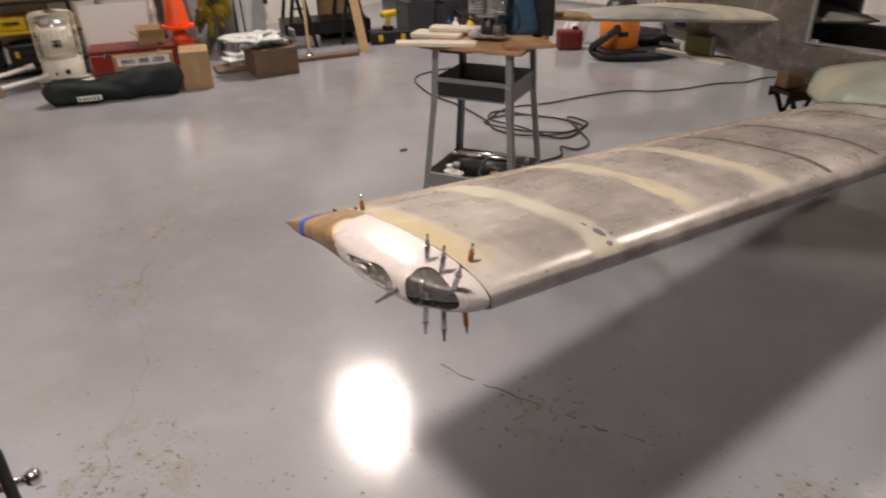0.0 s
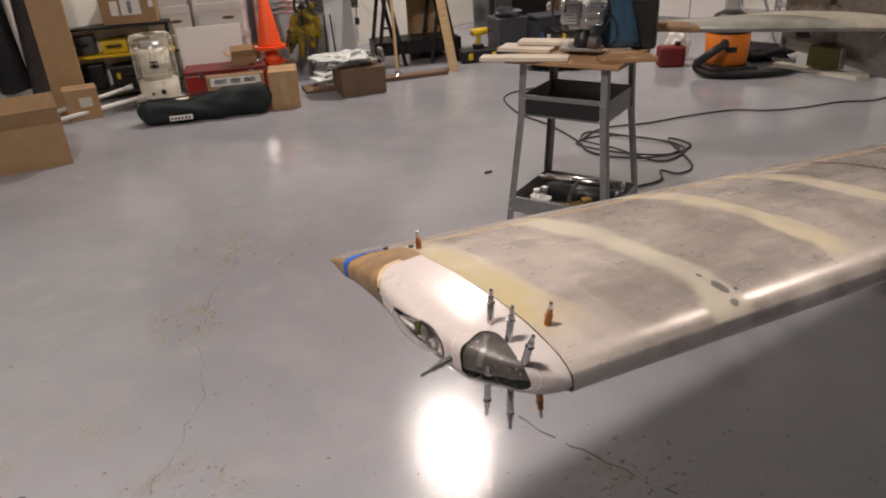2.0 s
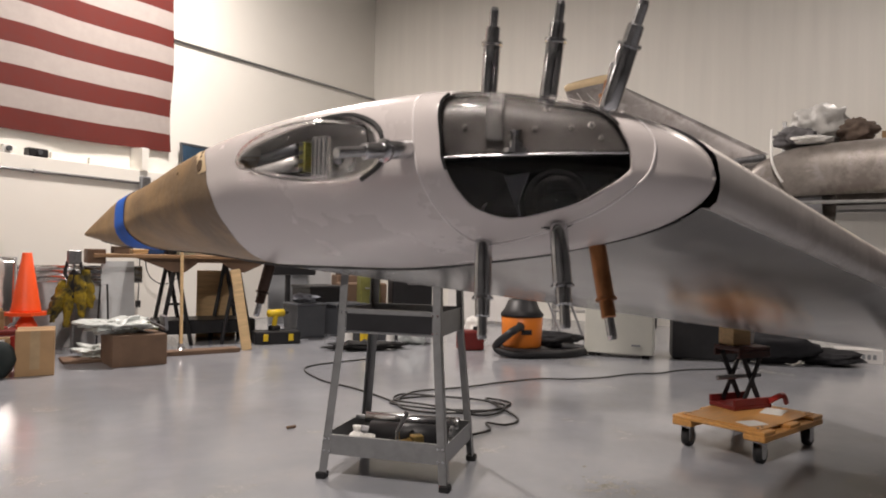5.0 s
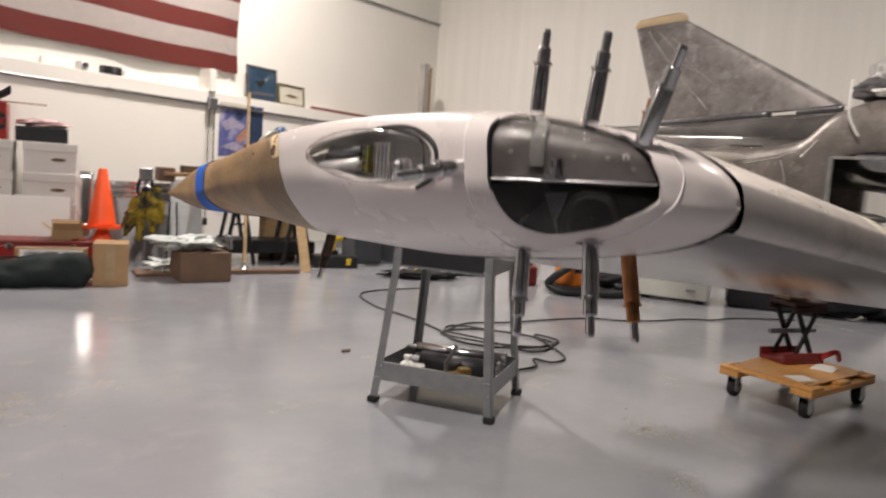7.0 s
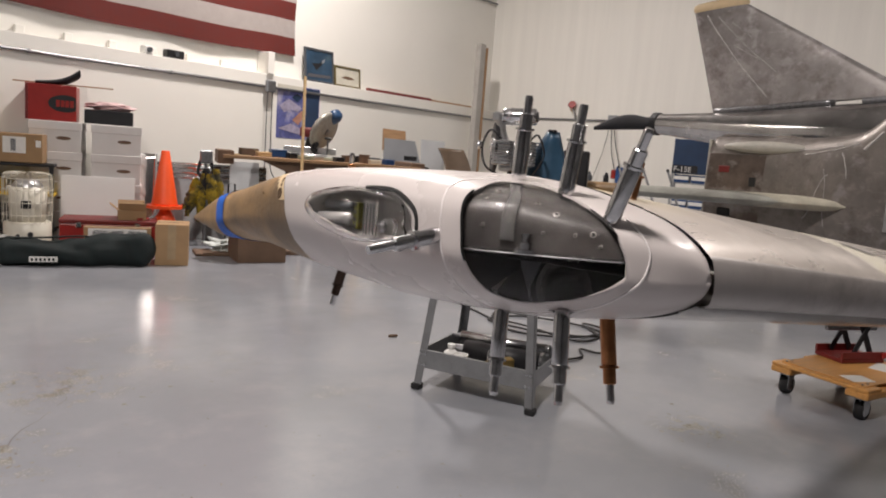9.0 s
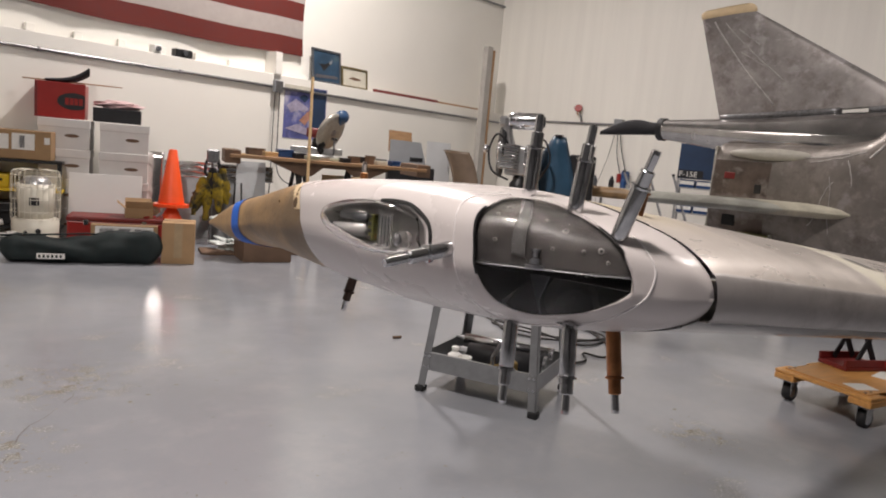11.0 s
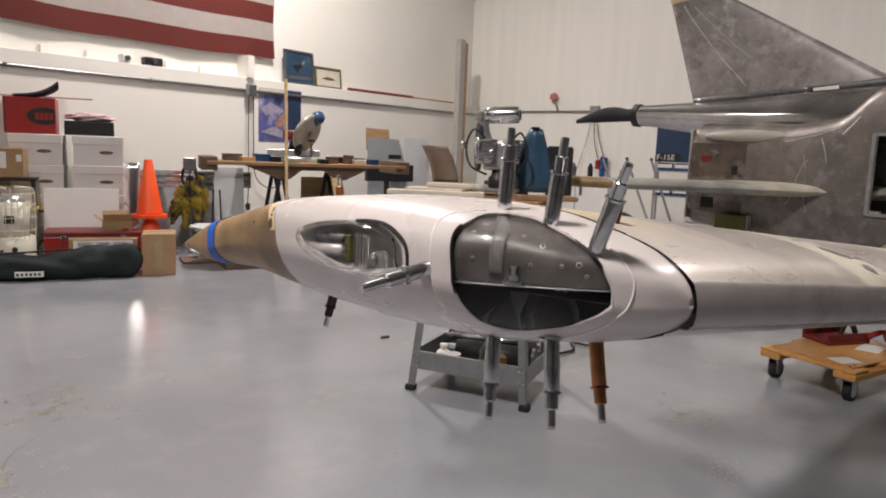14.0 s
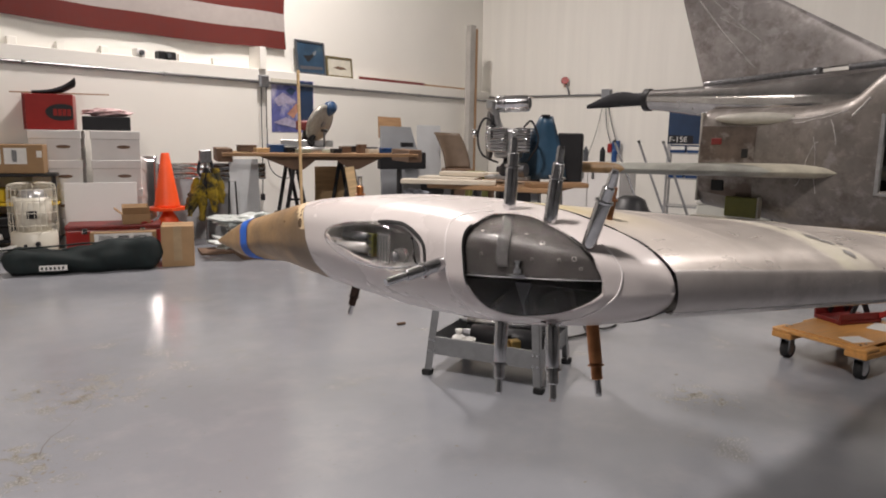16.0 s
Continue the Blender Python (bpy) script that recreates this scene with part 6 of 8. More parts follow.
# Row on the floor, from the far shelf round to the bench.
carton("cardboard_box", 0.215, 0.26, 0.285, M_CARD, "brown cardboard box standing on the floor", (-2.2, 6.06, 0), 23)
bag = thing("duffel_bag", "long dark green canvas bag lying on the floor", "bag", "", (-2.67, 5.70, 0), 27)
rows = []
for i in range(49):
    t = i / 48
    x = -0.5 + 0.98 * t
    e = min(1.0, (min(t, 1 - t) / 0.09)) ** 0.45 if 0 < t < 1 else 0.05
    row = []
    for j in range(28):
        a = 2 * math.pi * j / 28
        n = 1 + 0.26 * noise.noise(Vector((x * 7, math.cos(a) * 1.5, math.sin(a) * 1.5))) + 0.08 * noise.noise(Vector((x * 22, math.cos(a) * 4, math.sin(a) * 4)))
        hz = 0.098 * (1 - 0.18 * math.sin(t * 5.0))
        row.append(Vector((x, 0.11 * math.cos(a) * e * n, max(0.0, hz + hz * math.sin(a) * e * n * (1.0 if math.sin(a) > 0 else 1.2)))))
    rows.append(row)
part("canvas", grid_mesh(rows, close=True), M_GREEN, bag, "", True)
part("zip_flap", hose([(x / 10, -0.02 + 0.01 * math.sin(x), 0.192 - 0.03 * abs(x) / 5) for x in range(-5, 5)], 0.006), M_GREEN, bag, "", True)
part("patch", box(-0.27, -0.11, -0.1285, -0.12, 0.035, 0.07, 0.001), M_PAPER, bag, "white sewn label")
for k in range(6):
    part("label_bar", box(-0.26 + k * 0.024, -0.247 + k * 0.024, -0.1295, -0.1287, 0.043, 0.061), M_GREEN, bag)

tb = thing("red_tool_chest", "low red metal tool chest on the floor", "tool chest", "", (-2.91, 6.5, 0), 26)
part("body", box(-0.33, 0.33, -0.15, 0.15, 0, 0.185, 0.008, seg=2), M_RED, tb)
part("lid", box(-0.335, 0.335, -0.155, 0.155, 0.187, 0.222, 0.008, seg=2), M_DARKRED, tb)
part("handle", hose([(-0.08, -0.158, 0.12), (-0.07, -0.178, 0.1), (0.07, -0.178, 0.1), (0.08, -0.158, 0.12)], 0.006), M_STEEL, tb)
for sx in (-0.2, 0.2):
    part("latch", box(sx - 0.018, sx + 0.018, -0.164, -0.151, 0.16, 0.2, 0.003), M_STEEL, tb)
carton("label_carton", 0.46, 0.1, 0.178, M_CARD, "low printed cardboard carton in front of the red chest", (-2.765, 6.36, 0), 26, tape=False, labels=[(-0.2, 0.2, 0.1, 0.168, M_PAPER), (-0.17, -0.07, 0.113, 0.153, M_GREYPANEL), (-0.04, 0.04, 0.113, 0.153, M_GREYPANEL), (0.07, 0.16, 0.113, 0.153, M_GREYPANEL)])
M_BRIGHTBOARD = material("white_melamine", (0.85, 0.84, 0.82), 0.4, vary=0.02, scale=3)
wb = solo("white_board", box(-0.36, 0.17, -0.006, 0.006, 0, 0.525, 0.002), M_BRIGHTBOARD, "plain white board leaning behind the red chest", "board")
wb.matrix_basis = pose(-2.985, 6.65, 0.0, 0, 0, 26) @ pose(0, 0, 0, -7, 0, 0)
carton("open_carton", 0.2, 0.16, 0.075, M_CARD, "flat pale cardboard tray on the red chest", (-2.75, 6.53, 0.222), 30, tape=False, flaps=True)
o = thing("pliers", "dark pliers lying on the red chest", "pliers", "", (-2.63, 6.56, 0.222), 50)
part("jaw", hose([(0, 0, 0.012), (0.03, 0.005, 0.03), (0.06, 0, 0.05)], 0.01), M_DARKSTEEL, o)
part("grip", hose([(0, 0, 0.012), (-0.05, 0.02, 0.012), (-0.1, 0.02, 0.01)], 0.009), M_RED, o)
part("grip", hose([(0, 0, 0.012), (-0.05, -0.02, 0.012), (-0.1, -0.03, 0.01)], 0.009), M_RED, o)


def traffic_cone(at, h, r, label):
    ob = thing("traffic_cone", label, "traffic cone", "traffic cones", at, 20)
    s = r * 1.32
    part("cone_body", lathe([(r, 0.026), (r * 0.96, 0.04), (r * 0.3, h - 0.004), (r * 0.27, h), (r * 0.18, h), (r * 0.16, h - 0.03)], 28), M_ORANGE, ob, "", True)
    bm = bmesh.new()
    k = 0.34
    slab([(s, s * k), (s * k, s), (-s * k, s), (-s, s * k), (-s, -s * k), (-s * k, -s), (s * k, -s), (s, -s * k)], 0, 0.025, bm)
    part("base", bm, M_ORANGE, ob)
    return ob


solo("grey_crate", box(-0.15, 0.15, -0.13, 0.13, 0, 0.165, 0.006), M_CARDDARK, "dark box under the cones", "box", at=(-2.62, 6.86, 0), turn=26)
traffic_cone((-2.635, 6.84, 0.165), 0.15, 0.085, "short orange traffic cone under the tall one")
traffic_cone((-2.635, 6.83, 0.297), 0.466, 0.105, "tall orange plastic traffic cone standing on a smaller one")

# Kerosene heater.
ht = thing("kerosene_heater", "cream kerosene heater with a wire guard", "heater", "", (-3.32, 6.13, 0), 30)
part("base_pan", lathe([(0.2, 0.0), (0.205, 0.01), (0.205, 0.03), (0.17, 0.045), (0.12, 0.06)], 32), M_CREAMPAINT, ht, "", True)
part("tank", lathe([(0.15, 0.05), (0.155, 0.06), (0.155, 0.19), (0.14, 0.2), (0.0, 0.2)], 32), M_CREAMPAINT, ht, "", True)
part("burner", lathe([(0.1, 0.2), (0.1, 0.46), (0.07, 0.5), (0.0, 0.5)], 28), M_ALUDULL, ht, "", True)
part("reflector", lathe([(0.115, 0.2), (0.125, 0.45), (0.12, 0.45), (0.11, 0.2)], 28), M_CREAMPAINT, ht, "", True)
part("window", box(-0.032, 0.032, -0.133, -0.12, 0.3, 0.355, 0.004), M_BLACK, ht, "small dark mica window")
for k in range(26):
    a = 2 * math.pi * k / 26
    part("guard_wire", hose([(0.158 * math.cos(a), 0.158 * math.sin(a), 0.19), (0.158 * math.cos(a), 0.158 * math.sin(a), 0.5), (0.13 * math.cos(a), 0.13 * math.sin(a), 0.545), (0.06 * math.cos(a), 0.06 * math.sin(a), 0.55)], 0.0022, 5, 3), M_CREAMPAINT, ht)
for z in (0.25, 0.34, 0.43, 0.51):
    part("guard_ring", hose([(0.159 * math.cos(2 * math.pi * k / 32), 0.159 * math.sin(2 * math.pi * k / 32), z) for k in range(33)], 0.003, 5, 1), M_CREAMPAINT, ht)
part("knob", rod((0.03, -0.155, 0.12), (0.03, -0.18, 0.12), 0.018), M_BLACK, ht)
part("knob", rod((-0.05, -0.152, 0.11), (-0.05, -0.165, 0.11), 0.012), M_STEEL, ht)


# Storage boxes in two stacks.
def storage_box(at, turn, label="white cardboard storage box with a lid, stacked"):
    ob = thing("storage_box", label, "storage box", "stacked storage boxes", at, turn)
    part("box_body", box(-0.178, 0.178, -0.2, 0.2, 0, 0.2, 0.003), M_WHITEBOX, ob)
    part("lid", box(-0.184, 0.184, -0.206, 0.206, 0.165, 0.232, 0.004), M_WHITEBOX, ob)
    part("hand_hole", slab([(0.055 + 0.052 * math.cos(2 * math.pi * k / 20), 0.105 + 0.014 * math.sin(2 * math.pi * k / 20)) for k in range(20)], 0, 0.0015, m=Matrix.Translation((0, -0.2002, 0)) @ pose(0, 0, 0, 90, 0, 0)), M_CARDDARK, ob, "dark hand hole")
    return ob


STACK_T = 27
first = storage_box((-3.09, 6.92, 0), STACK_T)
for k in range(1, 4):
    copy_thing(first, pose(-3.09, 6.92, 0.233 * k, 0, 0, STACK_T + (k % 2) * 0.8))
for k in range(4):
    copy_thing(first, pose(-3.475, 6.735, 0.233 * k, 0, 0, STACK_T - (k % 2)))
rb = carton("red_product_box", 0.35, 0.28, 0.275, M_RED, "red product box with a black oval emblem", (-3.5, 6.7, 0.9345), STACK_T, tape=False)
ell = lambda cx, rx, rz: [(min(cx + rx * math.cos(2 * math.pi * k / 36), 0.172), 0.135 + rz * math.sin(2 * math.pi * k / 36)) for k in range(36)]
upright = Matrix.Translation((0, -0.1405, 0)) @ pose(0, 0, 0, 90, 0, 0)
part("emblem", slab(ell(0.095, 0.115, 0.066), 0, 0.0012, m=upright), M_BLACK, rb, "black oval emblem")
for k in range(4):
    part("emblem_bar", box(0.035 + k * 0.032, 0.061 + k * 0.032, -0.1435, -0.1422, 0.108, 0.16), M_RED, rb)
part("dark_edge", box(-0.1745, -0.155, -0.1425, -0.1405, 0.005, 0.27), M_DARKRED, rb)
o = thing("thin_stick", "thin wooden stick lying across the red box", "stick", "", (-3.46, 6.65, 1.2145), STACK_T)
part("bar", rod((-0.28, 0, 0.005), (0.42, 0.0, 0.005), 0.005, seg=8), M_PLY, o)
o = thing("black_sleeve", "curved black fabric sleeve on the red box", "sleeve", "", (-3.48, 6.68, 1.212), STACK_T)
rows = []
for i in range(17):
    t = i / 16
    zc = 0.012 + 0.09 * t ** 3
    rows.append([Vector((-0.12 + 0.3 * t, 0.09 * math.cos(a), max(0.0, zc + (0.012 + 0.022 * t) * math.sin(a)))) for a in [2 * math.pi * j / 14 for j in range(14)]])
part("fabric", grid_mesh(rows, close=True), M_DARKCLOTH, o, "", True)
o = carton("black_box", 0.35, 0.26, 0.11, M_BLACK, "flat black box on the storage boxes", (-3.125, 6.86, 0.9345), STACK_T, tape=False)
solo("pink_cloth", blob(0.16, 0.11, 0.032, 0.5, 2.2, 4, 4), M_PINK, "crumpled pale pink cloth on the black box", "cloth", smooth=True, at=(-3.13, 6.88, 1.0455), turn=STACK_T)
carton("parcel", 0.42, 0.3, 0.215, M_CARD, "brown parcel with white shipping labels", (-3.62, 6.42, 0.605), 24, tape=False, labels=[(-0.05, 0.1, 0.07, 0.19, M_PAPER), (-0.13, -0.07, 0.07, 0.18, M_PAPER), (0.165, 0.2, 0.12, 0.17, M_PAPER), (0.0, 0.035, 0.085, 0.175, M_GREYPANEL)])

# Shelf rack with tools, left of the heater.
rack = thing("shelf_rack", "black steel shelf rack holding tool cases", "shelf", "", (-3.78, 6.38, 0), 27)
for sx in (-0.42, 0.42):
    for sy in (-0.18, 0.18):
        part("upright", box(sx - 0.015, sx + 0.015, sy - 0.015, sy + 0.015, 0, 0.602, 0.002), M_BLACK, rack)
for z in (0.08, 0.36, 0.58):
    part("shelf_board", box(-0.44, 0.44, -0.2, 0.2, z, z + 0.022, 0.002), M_YELLOW if z == 0.36 else M_BLACK, rack)


def in_rack(x, y, z):
    return tuple(Vector((-3.78, 6.38, z)) + Matrix.Rotation(radians(27), 3, "Z") @ Vector((x, y, 0)))


for x, z, w, h, mt, lb in ((-0.28, 0.1025, 0.26, 0.2, M_BLACK, "black power-tool case on the shelf"), (0.05, 0.1025, 0.3, 0.17, M_BLACK, "black power-tool case on the shelf"), (-0.02, 0.3825, 0.2, 0.1, M_YELLOW, "yellow and black power-tool case on the shelf"), (-0.27, 0.3825, 0.2, 0.15, M_GREYPLASTIC, "dark grey tool case on the shelf")):
    o = thing("tool_case", lb, "tool case", "tool cases on the rack", in_rack(x, -0.02, z), 27)
    part("shell", box(-w / 2, w / 2, -0.13, 0.13, 0, h, 0.012, seg=2), mt, o)
    part("handle", hose([(-0.05, -0.13, h * 0.6), (-0.045, -0.155, h * 0.62), (0.045, -0.155, h * 0.62), (0.05, -0.13, h * 0.6)], 0.009), M_BLACK, o)
    part("latch", box(-w * 0.35, -w * 0.35 + 0.03, -0.137, -0.1302, h * 0.4, h * 0.7, 0.003), M_YELLOW, o)

# Tall carton, small carton, dark clothes, near open box, white pipes.
carton("tall_carton", 0.24, 0.2, 1.0, M_CARD, "tall narrow cardboard carton standing on end", (-3.93, 5.83, 0), 38, tape=False)
carton("cardboard_box", 0.24, 0.2, 0.235, M_CARD, "small cardboard box with a pale label", (-3.72, 5.68, 0.0), 40, tape=False, labels=[(-0.02, 0.07, 0.1, 0.17, M_SEPIA)])
carton("cardboard_box", 0.44, 0.3, 0.27, M_CARD, "open cardboard box with its flaps up", (-3.32, 4.62, 0), 42, tape=False, flaps=True)
solo("blue_plastic_bag", blob(0.1, 0.09, 0.08, 0.4, 2, 6, 4), M_BLUEBIN, "blue plastic bag in the open box", "bag", smooth=True, at=(-3.36, 4.62, 0.0055))
o = thing("coat_rail", "dark coats hanging from a low rail", "coats", "", (-4.25, 5.62, 0), 40)
part("rail", rod((-0.55, 0, 1.05), (0.45, 0, 1.05), 0.014), M_DARKSTEEL, o)
for sx in (-0.54, 0.44):
    part("rail_leg", rod((sx, 0, 0), (sx, 0, 1.05), 0.014), M_DARKSTEEL, o)
for k in range(4):
    rows = []
    for i in range(13):
        t = i / 12
        rows.append([Vector((-0.42 + k * 0.22 + (0.06 + 0.05 * t + 0.015 * math.sin(j * 1.9 + k)) * math.cos(2 * math.pi * j / 16), (0.13 + 0.03 * math.sin(3 * t + k)) * math.sin(2 * math.pi * j / 16), 1.04 - (0.72 + 0.05 * k) * t + 0.01 * math.sin(j))) for j in range(16)])
    part("coat", grid_mesh(rows, close=True), M_DARKCLOTH if k % 2 == 0 else material("brown_grey_cloth", (0.05, 0.042, 0.04), 0.9, vary=0.3, scale=12), o, "dark hanging coat", True)
for a, b in (((-3.86, 5.35, 0.03), (-3.38, 5.98, 0.09)), ((-3.95, 5.6, 0.05), (-3.5, 6.0, 0.16))):
    o = thing("white_pipe", "white plastic pipe lying on the floor", "pipe", "white pipes")
    part("pipe", rod(a, b, 0.016, seg=16), M_PAPER, o, "", True)
    d = (Vector(b) - Vector(a)).normalized()
    part("coupling", rod(Vector(b) - d * 0.04, Vector(b) + d * 0.02, 0.021, seg=16), M_PAPER, o, "", True)

# Bright sheets, yellow strap bundle, clear sheet, bag of scrap, brown box.
sh = thing("aluminium_sheets", "bright ribbed aluminium sheets leaning on the wall", "sheet metal", "", (-2.62, 7.2, 0), 26)
tilt = pose(0, 0, 0, -13, 0, 0)
rows = []
for i in range(2):
    x = -0.36 + 1.05 * i
    rows.append([tilt @ Vector((x, -0.012 * math.sin(j * 1.2), 0.53 + j * 0.009)) for j in range(17)])
s1 = part("ribbed_edge", grid_mesh(rows), M_ALU, sh, "bright ribbed edge", True)
mod = s1.modifiers.new("thickness", "SOLIDIFY")
mod.thickness = 0.002
part("sheet", box(-0.30, 0.62, -0.004, 0.0, 0, 0.54, m=tilt), M_GREYMETAL, sh, "grey shaded sheet")
part("rolled_edge", rod(pose(0, 0, 0, -9, 0, 0) @ Vector((-0.335, -0.02, 0.0)), pose(0, 0, 0, -9, 0, 0) @ Vector((-0.335, -0.02, 0.67)), 0.032, seg=26), M_ALU, sh, "bright rolled vertical edge", True)
M_STRAP = material("dull_yellow_webbing", (0.26, 0.18, 0.008), 0.7, vary=0.5, scale=22, second=(0.03, 0.026, 0.012), cover=0.5, bump=0.5, bump_scale=60)
pol = thing("polished_sheet", "narrow polished aluminium sheet leaning beside the cone", "sheet metal")
pol.matrix_basis = pose(-2.90, 6.95, 0.012, 0, 0, 21.5) @ pose(0, 0, 0, -8.2, 0, 0)
rows = [[Vector((x, -0.0015 * math.cos(math.pi * x / 0.26) - 0.003 * math.sin(math.pi * z / 0.72), z)) for z in [0.045 * k for k in range(17)]] for x in [-0.11 + 0.022 * k for k in range(11)]]
q = part("sheet", grid_mesh(rows), M_POLISH, pol, "", True)
mod = q.modifiers.new("thickness", "SOLIDIFY")
mod.thickness = 0.0015
for x in (-0.113, 0.113):
    part("folded_edge", box(x - 0.003, x + 0.003, -0.012, 0.004, 0.0, 0.72, 0.001), M_ALUDULL, pol)
st = thing("strap_bundle", "bundle of yellow ratchet straps hanging on a stand", "straps", "", (-2.36, 6.98, 0), 26)
part("post", rod((0, 0.03, 0), (0, 0.03, 0.78), 0.012), M_DARKSTEEL, st)
part("ratchet", box(-0.05, 0.05, -0.02, 0.05, 0.68, 0.79, 0.01), M_DARKSTEEL, st)
part("hook_loop", hose([(-0.045, 0, 0.7), (-0.06, -0.02, 0.6), (0.0, -0.03, 0.55), (0.055, -0.02, 0.6), (0.04, 0, 0.71)], 0.012), M_DARKCLOTH, st)
for k, (x, z0, z1, w, lean) in enumerate(((-0.07, 0.56, 0.24, 0.034, -0.07), (-0.02, 0.6, 0.2, 0.03, -0.03), (0.03, 0.6, 0.27, 0.032, 0.03), (0.075, 0.64, 0.34, 0.03, 0.05), (0.0, 0.64, 0.42, 0.036, 0.0), (-0.05, 0.5, 0.3, 0.03, -0.12))):
    rng = random.Random(k + 3)
    rows = []
    for i in range(17):
        t = i / 16
        wx = w * (0.55 + 0.8 * math.sin(math.pi * min(1.0, t * 0.95 + 0.05)) + 0.25 * rng.uniform(-1, 1))
        row = []
        for q in range(12):
            a = 2 * math.pi * q / 12
            n = 1 + 0.35 * noise.noise(Vector((k * 5 + math.cos(a) * 1.3, math.sin(a) * 1.3, t * 6)))
            row.append(Vector((x + lean * t + wx * n * math.cos(a), -0.03 - 0.012 * (k % 3) + 0.022 * n * math.sin(a), z0 + (z1 - z0) * t)))
        rows.append(row)
    part("strap", grid_mesh(rows, close=True), M_STRAP if k != 4 else M_DARKCLOTH, st, "folded yellow webbing" if k != 4 else "black webbing", True)
cs = thing("clear_sheet", "stiff frosted plastic sheet leaning on the wall", "plastic sheet", "", (-2.13, 7.22, 0), 26)
part("sheet", box(-0.1, 0.15, -0.002, 0.002, 0.0, 0.72, m=tilt), material("frosted_plastic", (0.5, 0.52, 0.53), 0.3, vary=0.15, scale=4), cs)
part("bracket", hose([(-0.14, -0.05, 0.0), (-0.12, -0.05, 0.52), (-0.07, -0.05, 0.52), (-0.05, -0.05, 0.0)], 0.008, 6, 1), M_BLACK, cs)
carton("cardboard_box", 0.36, 0.34, 0.215, M_CARDDARK, "dark brown cardboard box heaped with scrap plastic", (-1.74, 6.5, 0), 33, tape=False)
solo("plastic_wrap", blob(0.21, 0.15, 0.05, 0.7, 1.8, 2, 5), M_PLASTICBAG, "crumpled clear plastic wrap heaped on the box", "plastic wrap", smooth=True, at=(-1.84, 6.46, 0.2165), turn=33)
solo("plastic_wrap", blob(0.14, 0.12, 0.05, 0.7, 1.9, 9, 5), M_PLASTICBAG, "crumpled clear plastic wrap on the floor", "plastic wrap", smooth=True, at=(-2.06, 6.72, 0.0))
o = thing("metal_offcuts", "dark bent metal offcuts on the box", "offcuts", "", (-1.64, 6.52, 0.2165), 20)
for k in range(5):
    part("offcut", box(-0.09, 0.08, -0.012, 0.012, 0, 0.006, 0.001, m=pose(0.02 * k - 0.05, 0.02 * k - 0.04, 0.012 + 0.012 * k, 8 * k, 14 - 9 * k, 37 * k)), M_OLIVE if k % 2 else M_DARKSTEEL, o)
part("upright_offcut", box(-0.01, 0.015, -0.03, 0.03, 0.0, 0.11, 0.001, m=pose(0.1, 0.06, 0.01, 12, -14, 30)), M_DARKSTEEL, o)
solo("flat_scrap", box(-0.3, 0.25, -0.14, 0.12, 0, 0.02, 0.004), M_CARDDARK, "flattened dark cardboard on the floor", "cardboard", at=(-1.98, 6.66, 0), turn=30)

# Bench with the mitre saw.
BT = 25
BC = Vector((-1.56, 7.72, 0))


def at_bench(x, y, z):
    return tuple(BC + Matrix.Rotation(radians(BT), 3, "Z") @ Vector((x, y, z)))


bench = thing("work_bench", "dark plywood bench top on folding black sawhorses", "bench", "", tuple(BC), BT)
part("bench_top", box(-0.62, 0.6, -0.25, 0.3, 0.745, 0.765, 0.003), M_PLY, bench)
for y0, y1 in ((-0.29, -0.25), (0.3, 0.34)):
    part("long_rail", box(-0.9, 0.86, y0, y1, 0.735, 0.765, 0.003), M_PLY if y0 < 0 else M_WOOD, bench, "timber rail")
for sx in (-0.9, 0.82):
    part("end_block", box(sx - 0.04, sx + 0.09, -0.2495, 0.2995, 0.685, 0.80, 0.004), M_CARDDARK, bench, "dark end box")
part("gusset", slab([(-0.6, 0.74), (0.55, 0.74), (0.3, 0.62), (0.22, 0.62), (0.1, 0.7), (-0.1, 0.7), (-0.2, 0.62), (-0.3, 0.62)], 0, 0.02, m=Matrix.Translation((0, -0.215, 0)) @ pose(0, 0, 0, 90, 0, 0)), M_CARDDARK, bench, "dark shaped apron")
for sx in (-0.27, 0.24):
    for sy in (-0.2, 0.26):
        for lean in (-1, 1):
            part("leg", rod((sx, sy, 0.71), (sx + lean * 0.13, sy - 0.03, 0.0), 0.018), M_BLACK, bench, "black sawhorse leg")
    part("leg_brace", rod((sx - 0.07, -0.2, 0.35), (sx + 0.07, -0.2, 0.35), 0.01), M_BLACK, bench)
part("lower_shelf", box(-0.4, 0.44, -0.1, 0.3, 0.08, 0.2, 0.01), M_BLACK, bench, "dark tool bag shelf")
part("kraft_panel", box(0.0, 0.36, 0.31, 0.325, 0.0, 0.62), M_WOOD, bench, "pale board behind the legs")
solo("floor_plank", box(-0.29, 0.3, -0.06, 0.06, 0, 0.035, 0.004), M_CARDDARK, "dark plank lying on the floor", "plank", at=(-1.4, 6.98, 0), turn=30)
o = thing("support_pole", "tall wooden pole on a steel foot", "pole", "", (-1.53, 6.93, 0.035), 0)
part("pole", rod((0, 0, 0.02), (-0.1, 0.3, 1.43), 0.013), M_WOOD, o)
part("steel_foot", lathe([(0.035, 0), (0.03, 0.012), (0.012, 0.03), (0.014, 0.05)], 16), M_STEEL, o)
